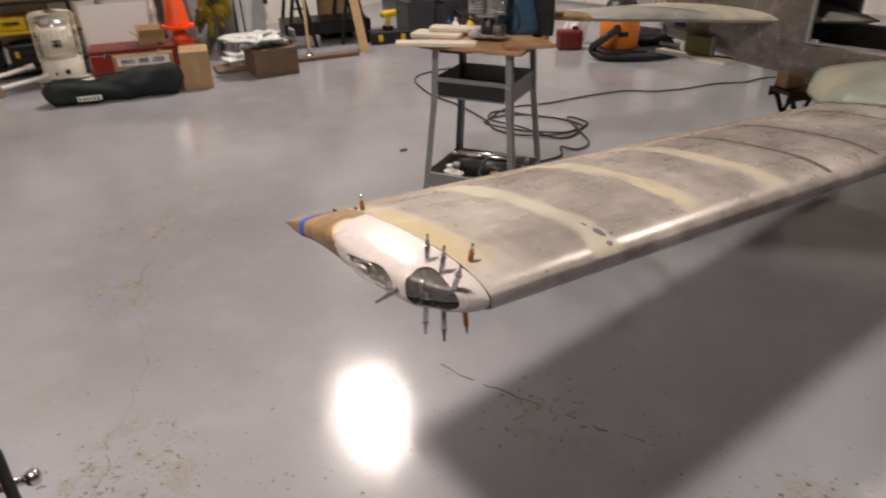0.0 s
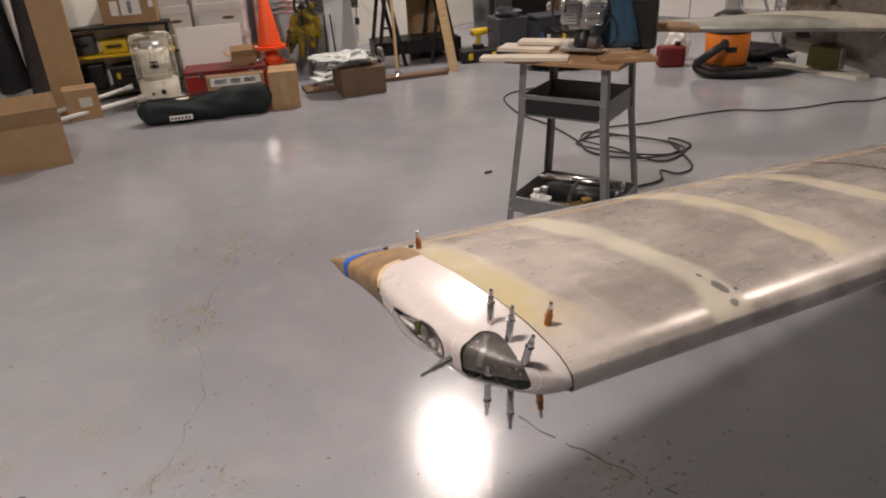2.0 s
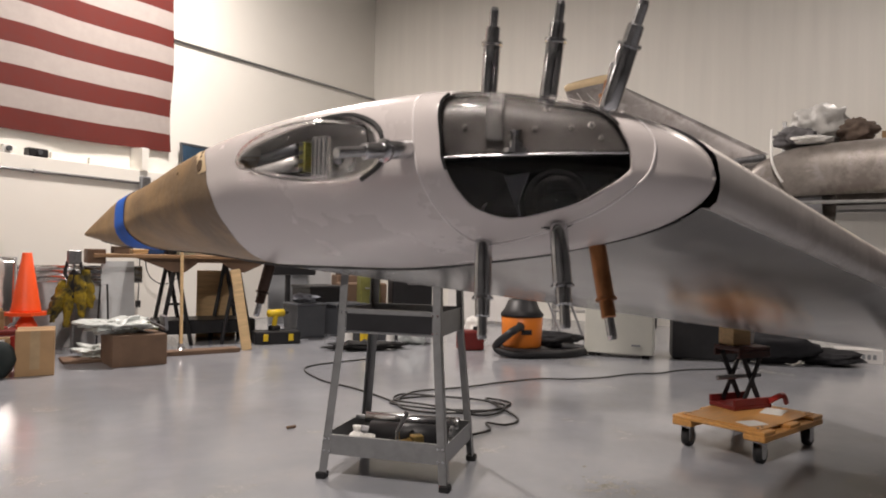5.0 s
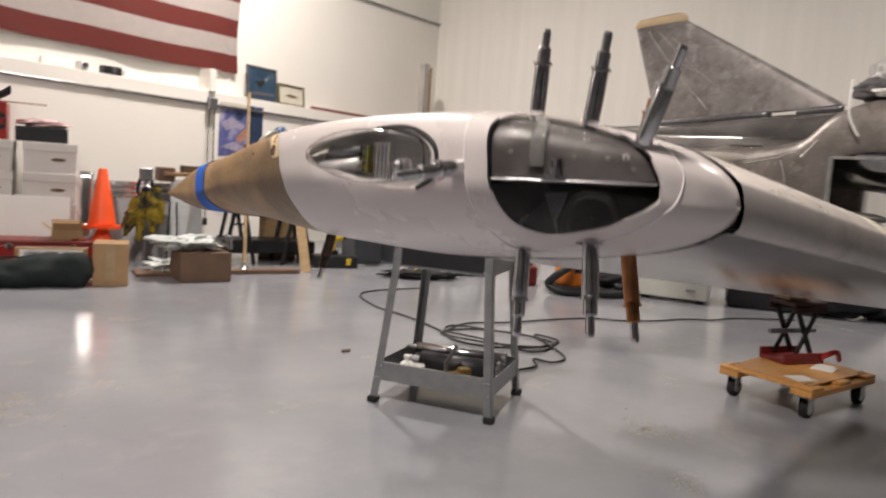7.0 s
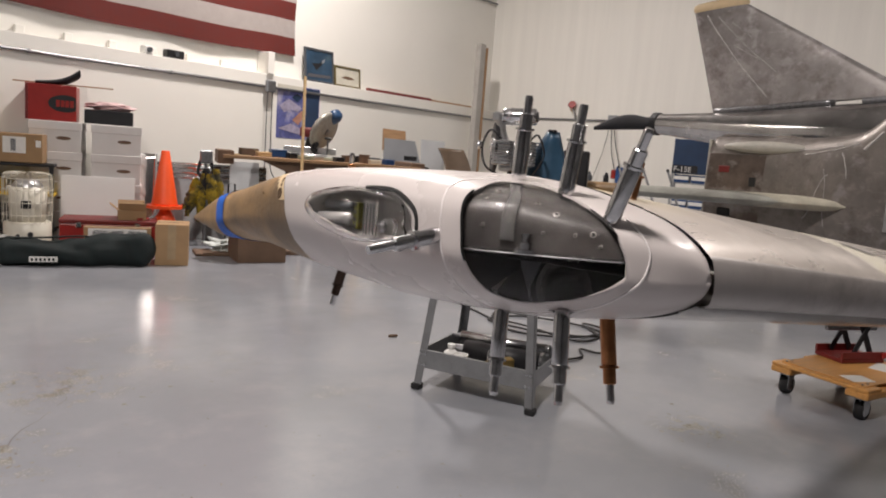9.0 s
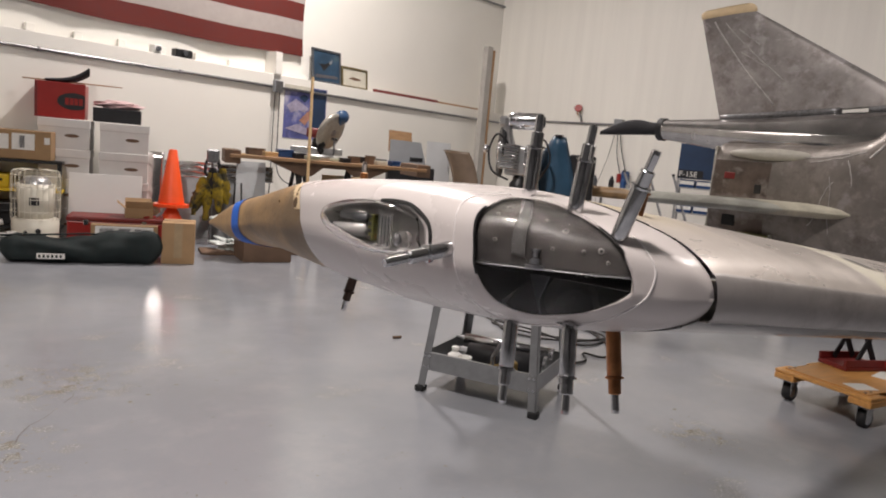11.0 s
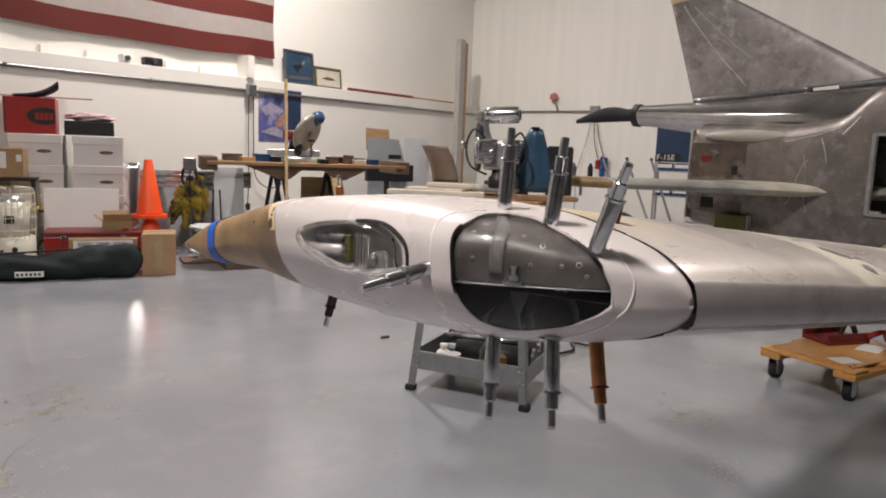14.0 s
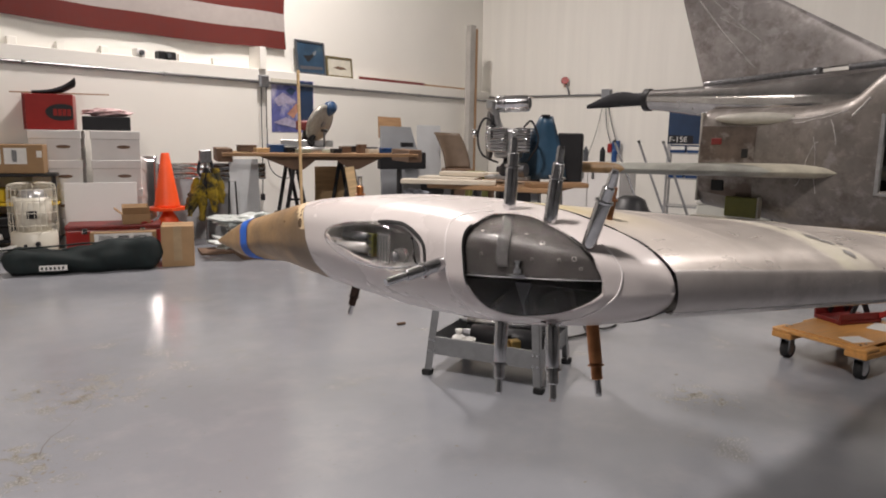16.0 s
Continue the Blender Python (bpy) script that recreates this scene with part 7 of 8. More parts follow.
solo("leaning_board", box(-0.04, 0.04, -0.01, 0.01, 0, 0.68, 0.002), M_WOOD, "pale pine board leaning on the bench", "board", at=(-1.1, 7.3, 0), turn=10).matrix_basis = pose(-1.08, 7.2, 0, -14, -9, 12)
M_SAWBASE = material("pale_green_enamel", (0.42, 0.45, 0.36), 0.45, vary=0.12, scale=14)
M_GUARD = material("pale_grey_cast", (0.36, 0.34, 0.30), 0.4, 0.3, vary=0.2, scale=20)
M_TEAL = material("blue_plastic_cover", (0.02, 0.06, 0.14), 0.4, vary=0.2, scale=12)
saw = thing("mitre_saw", "mitre saw with a raised head on the bench", "mitre saw", "", at_bench(-0.12, 0.05, 0.7655), BT - 12)
part("saw_table", lathe([(0.17, 0), (0.17, 0.03), (0.16, 0.05), (0.0, 0.05)], 28), M_ALUDULL, saw, "", True)
part("fence", box(-0.24, 0.24, 0.02, 0.045, 0.05, 0.11, 0.004), M_ALUDULL, saw)
part("saw_base", slab([(-0.32, -0.1), (0.3, -0.1), (0.34, 0.0), (0.3, 0.12), (-0.32, 0.12)], 0.0, 0.028, bevel=0.004), M_SAWBASE, saw, "pale green cast base")
part("pivot_arm", hose([(-0.02, 0.12, 0.03), (-0.02, 0.13, 0.12), (0.0, 0.1, 0.2)], 0.034), M_BLACK, saw)
part("gearbox", box(-0.1, 0.05, 0.02, 0.12, 0.2, 0.29, 0.02, seg=3), M_DARKRED, saw, "dark red gear housing", True)
part("grip", hose([(0.06, 0.0, 0.15), (0.03, -0.04, 0.1), (0.06, -0.05, 0.07)], 0.028), M_BLACK, saw, "black trigger grip", True)
axis = Vector((0.77, -0.5, -0.39)).normalized().to_track_quat("Z", "Y").to_matrix().to_4x4()
part("blade_guard", lathe([(0.1, -0.03), (0.165, -0.028), (0.18, -0.016), (0.183, 0.0), (0.18, 0.016), (0.16, 0.026), (0.06, 0.034), (0.0, 0.036)], 36, m=Matrix.Translation((0.12, 0.05, 0.27)) @ axis), M_GUARD, saw, "grey round blade guard", True)
part("guard_hub", lathe([(0.03, 0.036), (0.03, 0.046), (0.0, 0.05)], 20, m=Matrix.Translation((0.12, 0.05, 0.27)) @ axis), M_DARKSTEEL, saw)
part("motor", lathe([(0.055, 0.0), (0.062, 0.02), (0.062, 0.11), (0.05, 0.14), (0.0, 0.145)], 24, m=Matrix.Translation((0.16, 0.12, 0.37)) @ pose(0, 0, 0, 65, 0, 40)), M_TEAL, saw, "dark blue motor end", True)
part("clamp", rod((0.16, 0.0, 0.05), (0.16, 0.0, 0.2), 0.009), M_DARKSTEEL, saw)
part("clamp_knob", rod((0.13, 0, 0.2), (0.19, 0, 0.2), 0.012), M_BLACK, saw)
for x, y, w, h, mt, lb in ((-0.42, -0.05, 0.14, 0.06, M_BLUEBIN, "blue plastic box on the bench"), (0.2, -0.12, 0.09, 0.05, M_CARDDARK, "small dark can on the bench"), (0.36, -0.1, 0.07, 0.07, M_CARDDARK, "small brown can on the bench"), (0.47, 0.0, 0.12, 0.045, M_GREYPLASTIC, "grey tool box on the bench"), (-0.3, -0.14, 0.1, 0.04, M_BLACK, "small black case on the bench"), (-0.55, -0.1, 0.12, 0.03, M_WOOD, "pale offcut box on the bench"), (-0.66, 0.1, 0.16, 0.05, M_CARDDARK, "brown flat box on the bench"), (0.58, -0.14, 0.09, 0.04, M_BLUEBIN, "small blue box on the bench"), (0.1, -0.2, 0.08, 0.03, M_BLACK, "black tool tray on the bench"), (0.3, 0.1, 0.1, 0.05, M_BLACK, "black box on the bench"), (-0.2, -0.2, 0.13, 0.025, M_SAWBASE, "pale green tray on the bench"), (0.44, -0.16, 0.1, 0.03, M_CREAMPAINT, "cream tin on the bench")):
    o = thing("bench_item", lb, "container", "things on the bench", at_bench(x, y, 0.7655), BT + 9)
    part("shell", box(-w / 2, w / 2, -0.05, 0.05, 0, h, 0.006), mt, o)
    part("lid", box(-w / 2 - 0.002, w / 2 + 0.002, -0.052, 0.052, h, h + 0.01, 0.003), mt, o)

case = thing("tool_case", "black tool case with yellow latches on the floor", "tool case", "", (-0.9, 7.62, 0), 21)
part("shell", box(-0.2, 0.2, -0.06, 0.12, 0, 0.115, 0.015, seg=2), M_BLACK, case)
for sx in (-0.11, 0.11):
    part("latch", box(sx - 0.022, sx + 0.022, -0.07, -0.0605, 0.03, 0.09, 0.004), M_YELLOW, case, "yellow latch")
o = thing("cordless_drill", "yellow and black cordless drill on the tool case", "drill", "", (-0.93, 7.65, 0.1155), 40)
part("battery", box(-0.04, 0.04, -0.04, 0.04, 0, 0.04, 0.006), M_BLACK, o)
part("grip", rod((0, 0, 0.035), (0.015, 0, 0.13), 0.022), M_YELLOW, o)
part("body", rod((-0.06, 0, 0.15), (0.09, 0, 0.15), 0.033), M_YELLOW, o, "", True)
part("chuck", rod((0.09, 0, 0.15), (0.14, 0, 0.15), 0.02, 0.012), M_BLACK, o)
for x, y, w, h, mt in ((-0.72, 8.15, 0.3, 0.33, M_GREYPLASTIC), (-0.36, 8.36, 0.34, 0.32, M_GREYPLASTIC), (-0.62, 8.52, 0.4, 0.48, M_BLACK)):
    o = thing("storage_bin", "dark grey plastic storage bin on the floor", "bin", "dark storage bins", (x, y, 0), 33)
    part("tub", lathe([(w * 0.62, 0), (w * 0.66, 0.02), (w * 0.7, h - 0.03)], 4, m=pose(0, 0, 0, 0, 0, 45)), mt, o)
    part("lid", box(-w * 0.52, w * 0.52, -w * 0.52, w * 0.52, h - 0.03, h, 0.008), mt, o)
solo("grey_cloth", blob(0.12, 0.1, 0.04, 0.5, 2, 3, 4), material("grey_cloth", (0.18, 0.19, 0.22), 0.9, vary=0.2, scale=14, bump=0.5, bump_scale=40), "crumpled grey cloth on a bin", "cloth", smooth=True, at=(-0.72, 8.15, 0.33))

gp = thing("panel_stack", "grey sheet panels standing against the wall", "panels", "", (-1.02, 9.45, 0), 30)
part("panel", slab([(-0.26, 0), (0.22, 0), (0.22, 0.75), (0.14, 1.03), (-0.24, 1.04)], 0, 0.03, m=Matrix.Translation((0, 0, 0)) @ pose(0, 0, 0, 84, 0, 0)), M_GREYPANEL, gp)
part("slot", box(-0.05, 0.1, -0.1, -0.07, 0.80, 0.85), M_BLACK, gp)
part("brown_board", slab([(-0.24, 0.9), (0.06, 0.9), (0.04, 1.14), (-0.24, 1.15)], 0, 0.02, m=Matrix.Translation((0, 0.05, 0)) @ pose(0, 0, 0, 84, 0, 0)), M_PLY, gp, "brown board behind")
part("clear_panel", box(0.24, 0.55, 0.05, 0.055, 0, 1.06, 0.0, m=pose(0, 0, 0, -4, 0, 0)), material("pale_grey_sheet", (0.5, 0.51, 0.52), 0.35, vary=0.08, scale=3), gp, "pale sheet")
part("black_base", box(-0.36, 0.22, -0.2, -0.13, 0.55, 0.74, 0.01), M_BLACK, gp, "dark box part")
part("black_stand", rod((-0.1, -0.16, 0), (-0.1, -0.16, 0.56), 0.03), M_BLACK, gp)
o = thing("seat_shell", "brown moulded seat shell standing near the corner", "seat shell", "", (-0.35, 9.6, 0), 20)
rows = []
for i in range(13):
    t = i / 12
    rows.append([Vector((-0.16 + 0.32 * j / 8 - 0.12 * t * t, 0.12 * math.cos((j - 4) / 4) + 0.1 * t, 0.55 + 0.42 * t)) for j in range(9)])
q = part("shell", grid_mesh(rows), material("brown_plastic", (0.13, 0.09, 0.06), 0.5, vary=0.2, scale=8), o, "", True)
mod = q.modifiers.new("thickness", "SOLIDIFY")
mod.thickness = 0.012
part("pedestal", box(-0.17, 0.17, -0.05, 0.2, 0, 0.55, 0.01), M_CARDDARK, o)

# ---- the end wall ----
def on_end(name, label, category, depth, z, group=""):
    p = in_hall(END_WALL, depth + 0.09, z)
    return thing(name, label, category, group, tuple(p), WALL - 90)


o = on_end("conduit", "grey conduit along the end wall", "conduit", 0, 0)
part("tube", rod((-6.7, -0.02, 1.51), (-3.2, -0.02, 1.51), 0.0135), M_DARKSTEEL, o)
o = on_end("junction_box", "grey junction box with hanging cords on the end wall", "junction box", 4.8, 1.47)
part("body", box(-0.06, 0.06, -0.08, 0, -0.02, 0.11, 0.006), M_GREYPANEL, o)
part("cord", hose([(0.0, -0.05, -0.02), (0.03, -0.06, -0.35), (0.12, -0.08, -0.62)], 0.006), M_RUBBER, o)
part("cord", hose([(0.03, -0.05, -0.02), (0.09, -0.06, -0.3), (0.2, -0.08, -0.6)], 0.006), M_RUBBER, o)
part("cord", hose([(-0.03, -0.05, -0.02), (-0.1, -0.06, -0.4), (-0.25, -0.08, -0.9)], 0.004), M_RUBBER, o)
part("red_plug", box(0.08, 0.14, -0.11, -0.05, -0.72, -0.6, 0.01), M_RED, o)
part("blue_plug", box(0.15, 0.24, -0.12, -0.05, -0.74, -0.56, 0.01), M_BLUEBIN, o)
o = on_end("shut_off_valve", "small red valve handle on the end wall", "valve", 5.42, 1.66)
part("handle", lathe([(0.05, -0.008), (0.055, 0), (0.05, 0.008)], 18, m=Matrix.Translation((0, -0.06, 0.05)) @ pose(0, 0, 0, 70, 0, 20)), M_RED, o)
part("pipe", hose([(0, 0, 0), (0, -0.05, 0.0), (0.05, -0.06, -0.06), (0.06, -0.04, -0.14)], 0.012), M_DARKSTEEL, o)
part("body", box(-0.02, 0.02, -0.06, -0.02, -0.04, 0.05, 0.005), M_CARD, o)

cab = thing("white_cabinet", "white enamel cabinet with two doors by the end wall", "cabinet", "", (1.2, 9.75, 0), -34)
part("body", box(-0.42, 0.42, -0.02, 0.4, 0, 0.66, 0.006), M_WHITEBOX, cab)
for x0, x1 in ((-0.41, -0.005), (0.005, 0.41)):
    d = part("door", box(x0, x1, -0.042, -0.022, 0.03, 0.64, 0.004), M_WHITEBOX, cab)
    part("handle", box(x0 + 0.33 if x0 < 0 else x0 + 0.05, x0 + 0.36 if x0 < 0 else x0 + 0.08, -0.056, -0.043, 0.46, 0.58, 0.003), M_DARKSTEEL, d)
for k, (x, mt) in enumerate(((-0.3, M_BLUEBIN), (-0.12, M_GREYPLASTIC), (0.1, M_DARKCLOTH), (0.25, M_BLUEBIN))):
    o = solo("spray_can", lathe([(0.03, 0), (0.032, 0.004), (0.032, 0.13), (0.018, 0.15), (0.012, 0.175), (0.0, 0.176)], 16), mt, "small can standing on the white cabinet", "can", "cans on the cabinet", at=tuple(Vector((1.2, 9.75, 0.6605)) + Matrix.Rotation(radians(-34), 3, "Z") @ Vector((x, 0.12, 0))))

rack2 = thing("parts_rack", "steel parts rack with blue bins and a blue sign", "rack", "", (2.25, 9.25, 0), -20)
for sx in (-0.26, 0.3):
    for sy in (0, 0.3):
        part("upright", box(sx - 0.012, sx + 0.012, sy - 0.012, sy + 0.012, 0, 1.28, 0.002), M_ALUDULL, rack2)
for z in (0.18, 0.5, 0.78):
    part("rack_shelf", box(-0.28, 0.32, -0.01, 0.31, z, z + 0.015, 0.002), M_ALUDULL, rack2)
sign = part("sign", box(-0.27, 0.32, -0.03, -0.014, 0.89, 1.27, 0.003), M_BLUESIGN, rack2, "dark blue sign lettered F-15E")
font = bpy.data.curves.new("sign_text", "FONT")
font.body, font.size, font.extrude = "F-15E", 0.085, 0.002
tx = new("lettering", font)
bpy.context.view_layer.update()
me = bpy.data.meshes.new_from_object(tx.evaluated_get(bpy.context.evaluated_depsgraph_get()))
bpy.data.objects.remove(tx)
me.materials.append(M_PAPER)
tx = new("lettering", me)
tx.parent = sign
tx.matrix_basis = pose(-0.255, -0.037, 0.912, 90, 0, 0)
part("sign_strip", box(-0.268, 0.0, -0.0345, -0.0305, 0.9, 0.985), M_BLACK, sign, "black strip behind the lettering")
tagged(tx, "white lettering")
for k in range(6):
    o = thing("parts_bin", "blue plastic parts bin on the rack", "bin", "blue parts bins", tuple(Vector((2.25, 9.25, (0.515 if k < 3 else 0.795) - (0.0 if k < 3 else 0.0))) + Matrix.Rotation(radians(-20), 3, "Z") @ Vector((-0.16 + 0.18 * (k % 3), 0.12, 0))), -20)
    part("tub", box(-0.08, 0.08, -0.12, 0.12, 0, 0.085, 0.006), M_BLUEBIN, o)
    part("lip", box(-0.075, 0.075, -0.128, -0.1205, 0.03, 0.07, 0.002), M_PAPER, o)

vac = thing("shop_vacuum", "orange and black shop vacuum on casters", "vacuum", "", (1.2, 7.2, 0), 10)
part("drum", lathe([(0.15, 0.05), (0.165, 0.07), (0.175, 0.3), (0.165, 0.31)], 28), M_VAC, vac, "orange drum", True)
part("lid", lathe([(0.178, 0.31), (0.182, 0.33), (0.15, 0.37), (0.12, 0.44), (0.06, 0.47), (0.0, 0.47)], 28), M_BLACK, vac, "black motor head", True)
part("base", box(-0.2, 0.2, -0.2, 0.2, 0.02, 0.055, 0.015, seg=2), M_BLACK, vac)
part("inlet", rod((-0.08, -0.16, 0.24), (-0.1, -0.22, 0.24), 0.035), M_BLACK, vac)
part("hose", hose([(-0.1, -0.22, 0.24), (-0.22, -0.3, 0.2), (-0.3, -0.2, 0.08), (-0.2, -0.3, 0.035), (0.1, -0.36, 0.035), (0.35, -0.3, 0.035), (0.55, -0.1, 0.035), (0.4, 0.05, 0.04)], 0.032, 10), M_BLACK, vac, "black ribbed hose", True)
part("badge", box(-0.07, 0.02, -0.178, -0.168, 0.17, 0.21, 0.003), M_BLACK, vac)
for a in range(4):
    part("caster", rod((0.17 * math.cos(a * 1.57 + 0.78) - 0.01, 0.17 * math.sin(a * 1.57 + 0.78), 0.02), (0.17 * math.cos(a * 1.57 + 0.78) + 0.012, 0.17 * math.sin(a * 1.57 + 0.78), 0.02), 0.02), M_RUBBER, vac)
solo("black_sack", blob(0.28, 0.16, 0.07, 0.4, 2, 8, 4), M_DARKCLOTH, "black cloth sack slumped on the floor", "sack", smooth=True, at=(1.55, 7.55, 0), turn=20)
o = thing("red_jerry_can", "red plastic can beside the vacuum", "can", "", (0.78, 7.35, 0), 10)
part("can_body", box(-0.11, 0.11, -0.07, 0.07, 0, 0.17, 0.02, seg=2), M_DARKRED, o)
part("cap", rod((0.05, 0, 0.17), (0.05, 0, 0.2), 0.025), M_BLACK, o)
solo("white_sack", blob(0.13, 0.11, 0.12, 0.4, 2, 12, 4), M_PLASTICBAG, "white plastic sack on the floor", "sack", smooth=True, at=(0.3, 7.7, 0))
solo("white_sack", blob(0.1, 0.09, 0.13, 0.3, 2, 14, 4), M_PAPER, "white paper sack on the floor", "sack", smooth=True, at=(0.86, 7.62, 0))
for k in range(3):
    o = thing("steel_rod", "slim steel rod leaning on the wall", "rod", "leaning rods")
    part("bar", rod((1.55 + 0.22 * k, 7.9 + 0.05 * k, 0.0), (1.25 + 0.24 * k, 8.4, 0.9), 0.012), M_DARKSTEEL, o)
    part("tip", rod((1.25 + 0.24 * k, 8.4, 0.9), (1.245 + 0.24 * k, 8.41, 0.92), 0.014), M_RUBBER, o)
o = thing("under_stand_box", "grey box with bright bottles in it", "box", "", (0.0, 8.1, 0), 15)
part("crate_body", box(-0.28, 0.3, -0.15, 0.15, 0, 0.2, 0.01), M_GREYPLASTIC, o)
part("rim", box(-0.29, 0.31, -0.16, 0.16, 0.2, 0.215, 0.004), M_BLACK, o)
for k, (x, y, mt) in enumerate(((-0.35, 7.85, M_BLUEBIN), (-0.28, 7.75, M_PAPER), (-0.14, 7.8, M_YELLOW), (0.1, 7.76, M_PAPER))):
    solo("bottle", lathe([(0.035, 0), (0.038, 0.005), (0.038, 0.14), (0.015, 0.18), (0.015, 0.21), (0.0, 0.211)], 16), mt, "plastic bottle standing on the floor", "bottle", "bottles on the floor", at=(x, y, 0))
for k, (x, y, z, w, h, mt, lb) in enumerate(((-0.2, 8.75, 0, 0.5, 0.5, M_CARDDARK, "dark cabinet box on the floor"), (0.32, 8.9, 0, 0.44, 0.62, M_BLACK, "black equipment case standing upright"), (-0.12, 8.5, 0, 0.2, 0.58, M_OLIVE, "olive box standing upright"))):
    o = thing("equipment_case", lb, "case", "cases under the end wall", (x, y, z), 12)
    part("shell", box(-w / 2, w / 2, -0.12, 0.12, 0, h, 0.012), mt, o)
    part("handle", hose([(-0.05, -0.12, h * 0.8), (-0.045, -0.145, h * 0.8), (0.045, -0.145, h * 0.8), (0.05, -0.12, h * 0.8)], 0.008), M_DARKSTEEL, o)
solo("black_cable", blob(0.3, 0.12, 0.035, 0.6, 3, 15, 4), M_RUBBER, "heap of black cable on the floor", "cable", smooth=True, at=(-0.1, 7.3, 0), turn=10)

chest = thing("chest_freezer", "off-white enamel chest with a lid on the floor", "chest", "", (2.05, 7.15, 0), -24)
part("body", box(-0.28, 0.27, -0.22, 0.25, 0.03, 0.42, 0.012, seg=2), M_CHEST, chest)
part("lid", box(-0.285, 0.275, -0.225, 0.255, 0.422, 0.5, 0.014, seg=2), M_CHEST, chest)
part("badge", box(0.1, 0.17, -0.227, -0.2205, 0.1, 0.115, 0.001), M_GREYPANEL, chest)
part("hinge", box(0.276, 0.29, -0.1, -0.05, 0.24, 0.34, 0.004), M_BLACK, chest)
for sx in (-0.22, 0.21):
    part("foot", box(sx - 0.03, sx + 0.03, -0.18, 0.2, 0, 0.032), M_BLACK, chest)
for x, y, sx, sz, sd in ((3.12, 6.75, 0.36, 0.15, 2), (3.6, 6.7, 0.25, 0.06, 5)):
    solo("black_bag", blob(sx, 0.2, sz, 0.3, 2, sd, 4), M_DARKCLOTH, "black soft bag slumped on the floor", "bag", "black bags on the floor", smooth=True, at=(x, y, 0), turn=-15)
o = thing("black_case", "black hard case standing on the floor beside soft bags", "case", "", (2.66, 6.92, 0), -18)
part("case_body", box(-0.25, 0.25, -0.13, 0.13, 0.012, 0.33, 0.015, seg=2), M_BLACK, o)
part("case_lid", box(-0.252, 0.252, -0.132, 0.132, 0.333, 0.38, 0.012, seg=2), M_BLACK, o)
for x in (-0.15, 0.15):
    part("latch", box(x - 0.02, x + 0.02, -0.139, -0.1305, 0.3, 0.36, 0.003), M_GREYPLASTIC, o)
for x in (-0.2, 0.2):
    part("foot", box(x - 0.03, x + 0.03, -0.1, 0.1, 0, 0.014), M_RUBBER, o)
o = thing("white_crate", "low white box lettered in dark bars on the floor", "box", "", (3.95, 6.85, 0), -25)
part("crate_body", box(-0.16, 0.18, -0.1, 0.1, 0, 0.1, 0.004), M_WHITEBOX, o)
part("lid", box(-0.162, 0.182, -0.102, 0.102, 0.1, 0.112, 0.003), M_WHITEBOX, o)
for k in range(7):
    part("letter_bar", box(-0.13 + k * 0.04, -0.105 + k * 0.04, -0.1025, -0.1003, 0.035, 0.075), M_GREYPANEL, o)

# Shelving high on the end wall.
shelfu = on_end("wall_shelf", "grey steel wall shelf loaded with boxes", "shelf", 0.75, 1.5)
part("shelf_deck", box(-0.45, 2.6, -0.55, -0.002, 0.42, 0.455, 0.004), M_ALUDULL, shelfu)
part("front_rail", box(-0.45, 2.6, -0.57, -0.551, 0.36, 0.48, 0.004), M_ALUDULL, shelfu)
part("shelf_deck", box(-0.45, 2.6, -0.55, -0.002, 0.0, 0.03, 0.004), M_ALUDULL, shelfu)
part("front_rail", box(-0.45, 2.6, -0.57, -0.551, -0.05, 0.05, 0.004), M_ALUDULL, shelfu)
for x in (-0.43, 1.2, 2.57):
    part("shelf_post", box(x - 0.02, x + 0.02, -0.5495, -0.5, -1.5, 0.8, 0.003), M_ALUDULL, shelfu)
    part("shelf_post", box(x - 0.02, x + 0.02, -0.06, -0.0025, -1.5, 0.8, 0.003), M_ALUDULL, shelfu)
for k, (x, z, w, h, mt, lb) in enumerate(((-0.18, 0.4555, 0.3, 0.16, M_WHITEBOX, "white carton on the wall shelf"), (0.18, 0.4555, 0.24, 0.12, M_CARDDARK, "dark carton on the wall shelf"), (0.5, 0.4555, 0.26, 0.2, M_CARD, "brown carton on the wall shelf"), (0.9, 0.4555, 0.3, 0.15, M_WHITEBOX, "white carton on the wall shelf"), (-0.1, 0.0305, 0.3, 0.1, M_WHITEBOX, "white box on the lower shelf"), (0.25, 0.0305, 0.2, 0.2, M_YELLOW, "yellow box on the lower shelf"), (0.55, 0.0305, 0.3, 0.22, M_DARKRED, "dark red box on the lower shelf"), (1.0, 0.0305, 0.35, 0.25, M_GREYPLASTIC, "grey bin on the lower shelf"))):
    o = thing("shelf_carton", lb, "box", "cartons on the wall shelf", tuple(in_hall(END_WALL - 0.28, 0.75 - x, 1.5 + z)), WALL - 90 + (k * 7) % 11 - 5)
    part("carton_body", box(-w / 2, w / 2, -0.13, 0.13, 0, h, 0.005), mt, o)
    part("lid", box(-w / 2 - 0.003, w / 2 + 0.003, -0.133, 0.133, h, h + 0.012, 0.003), mt, o)
o = thing("white_bracket", "white bent metal bracket on the wall shelf", "bracket", "", tuple(in_hall(END_WALL - 0.3, 1.12, 1.9555)), WALL - 90)
part("arm", hose([(0, 0, 0), (-0.03, 0, 0.12), (-0.08, 0, 0.26), (-0.03, 0, 0.3)], 0.014), M_PAPER, o)

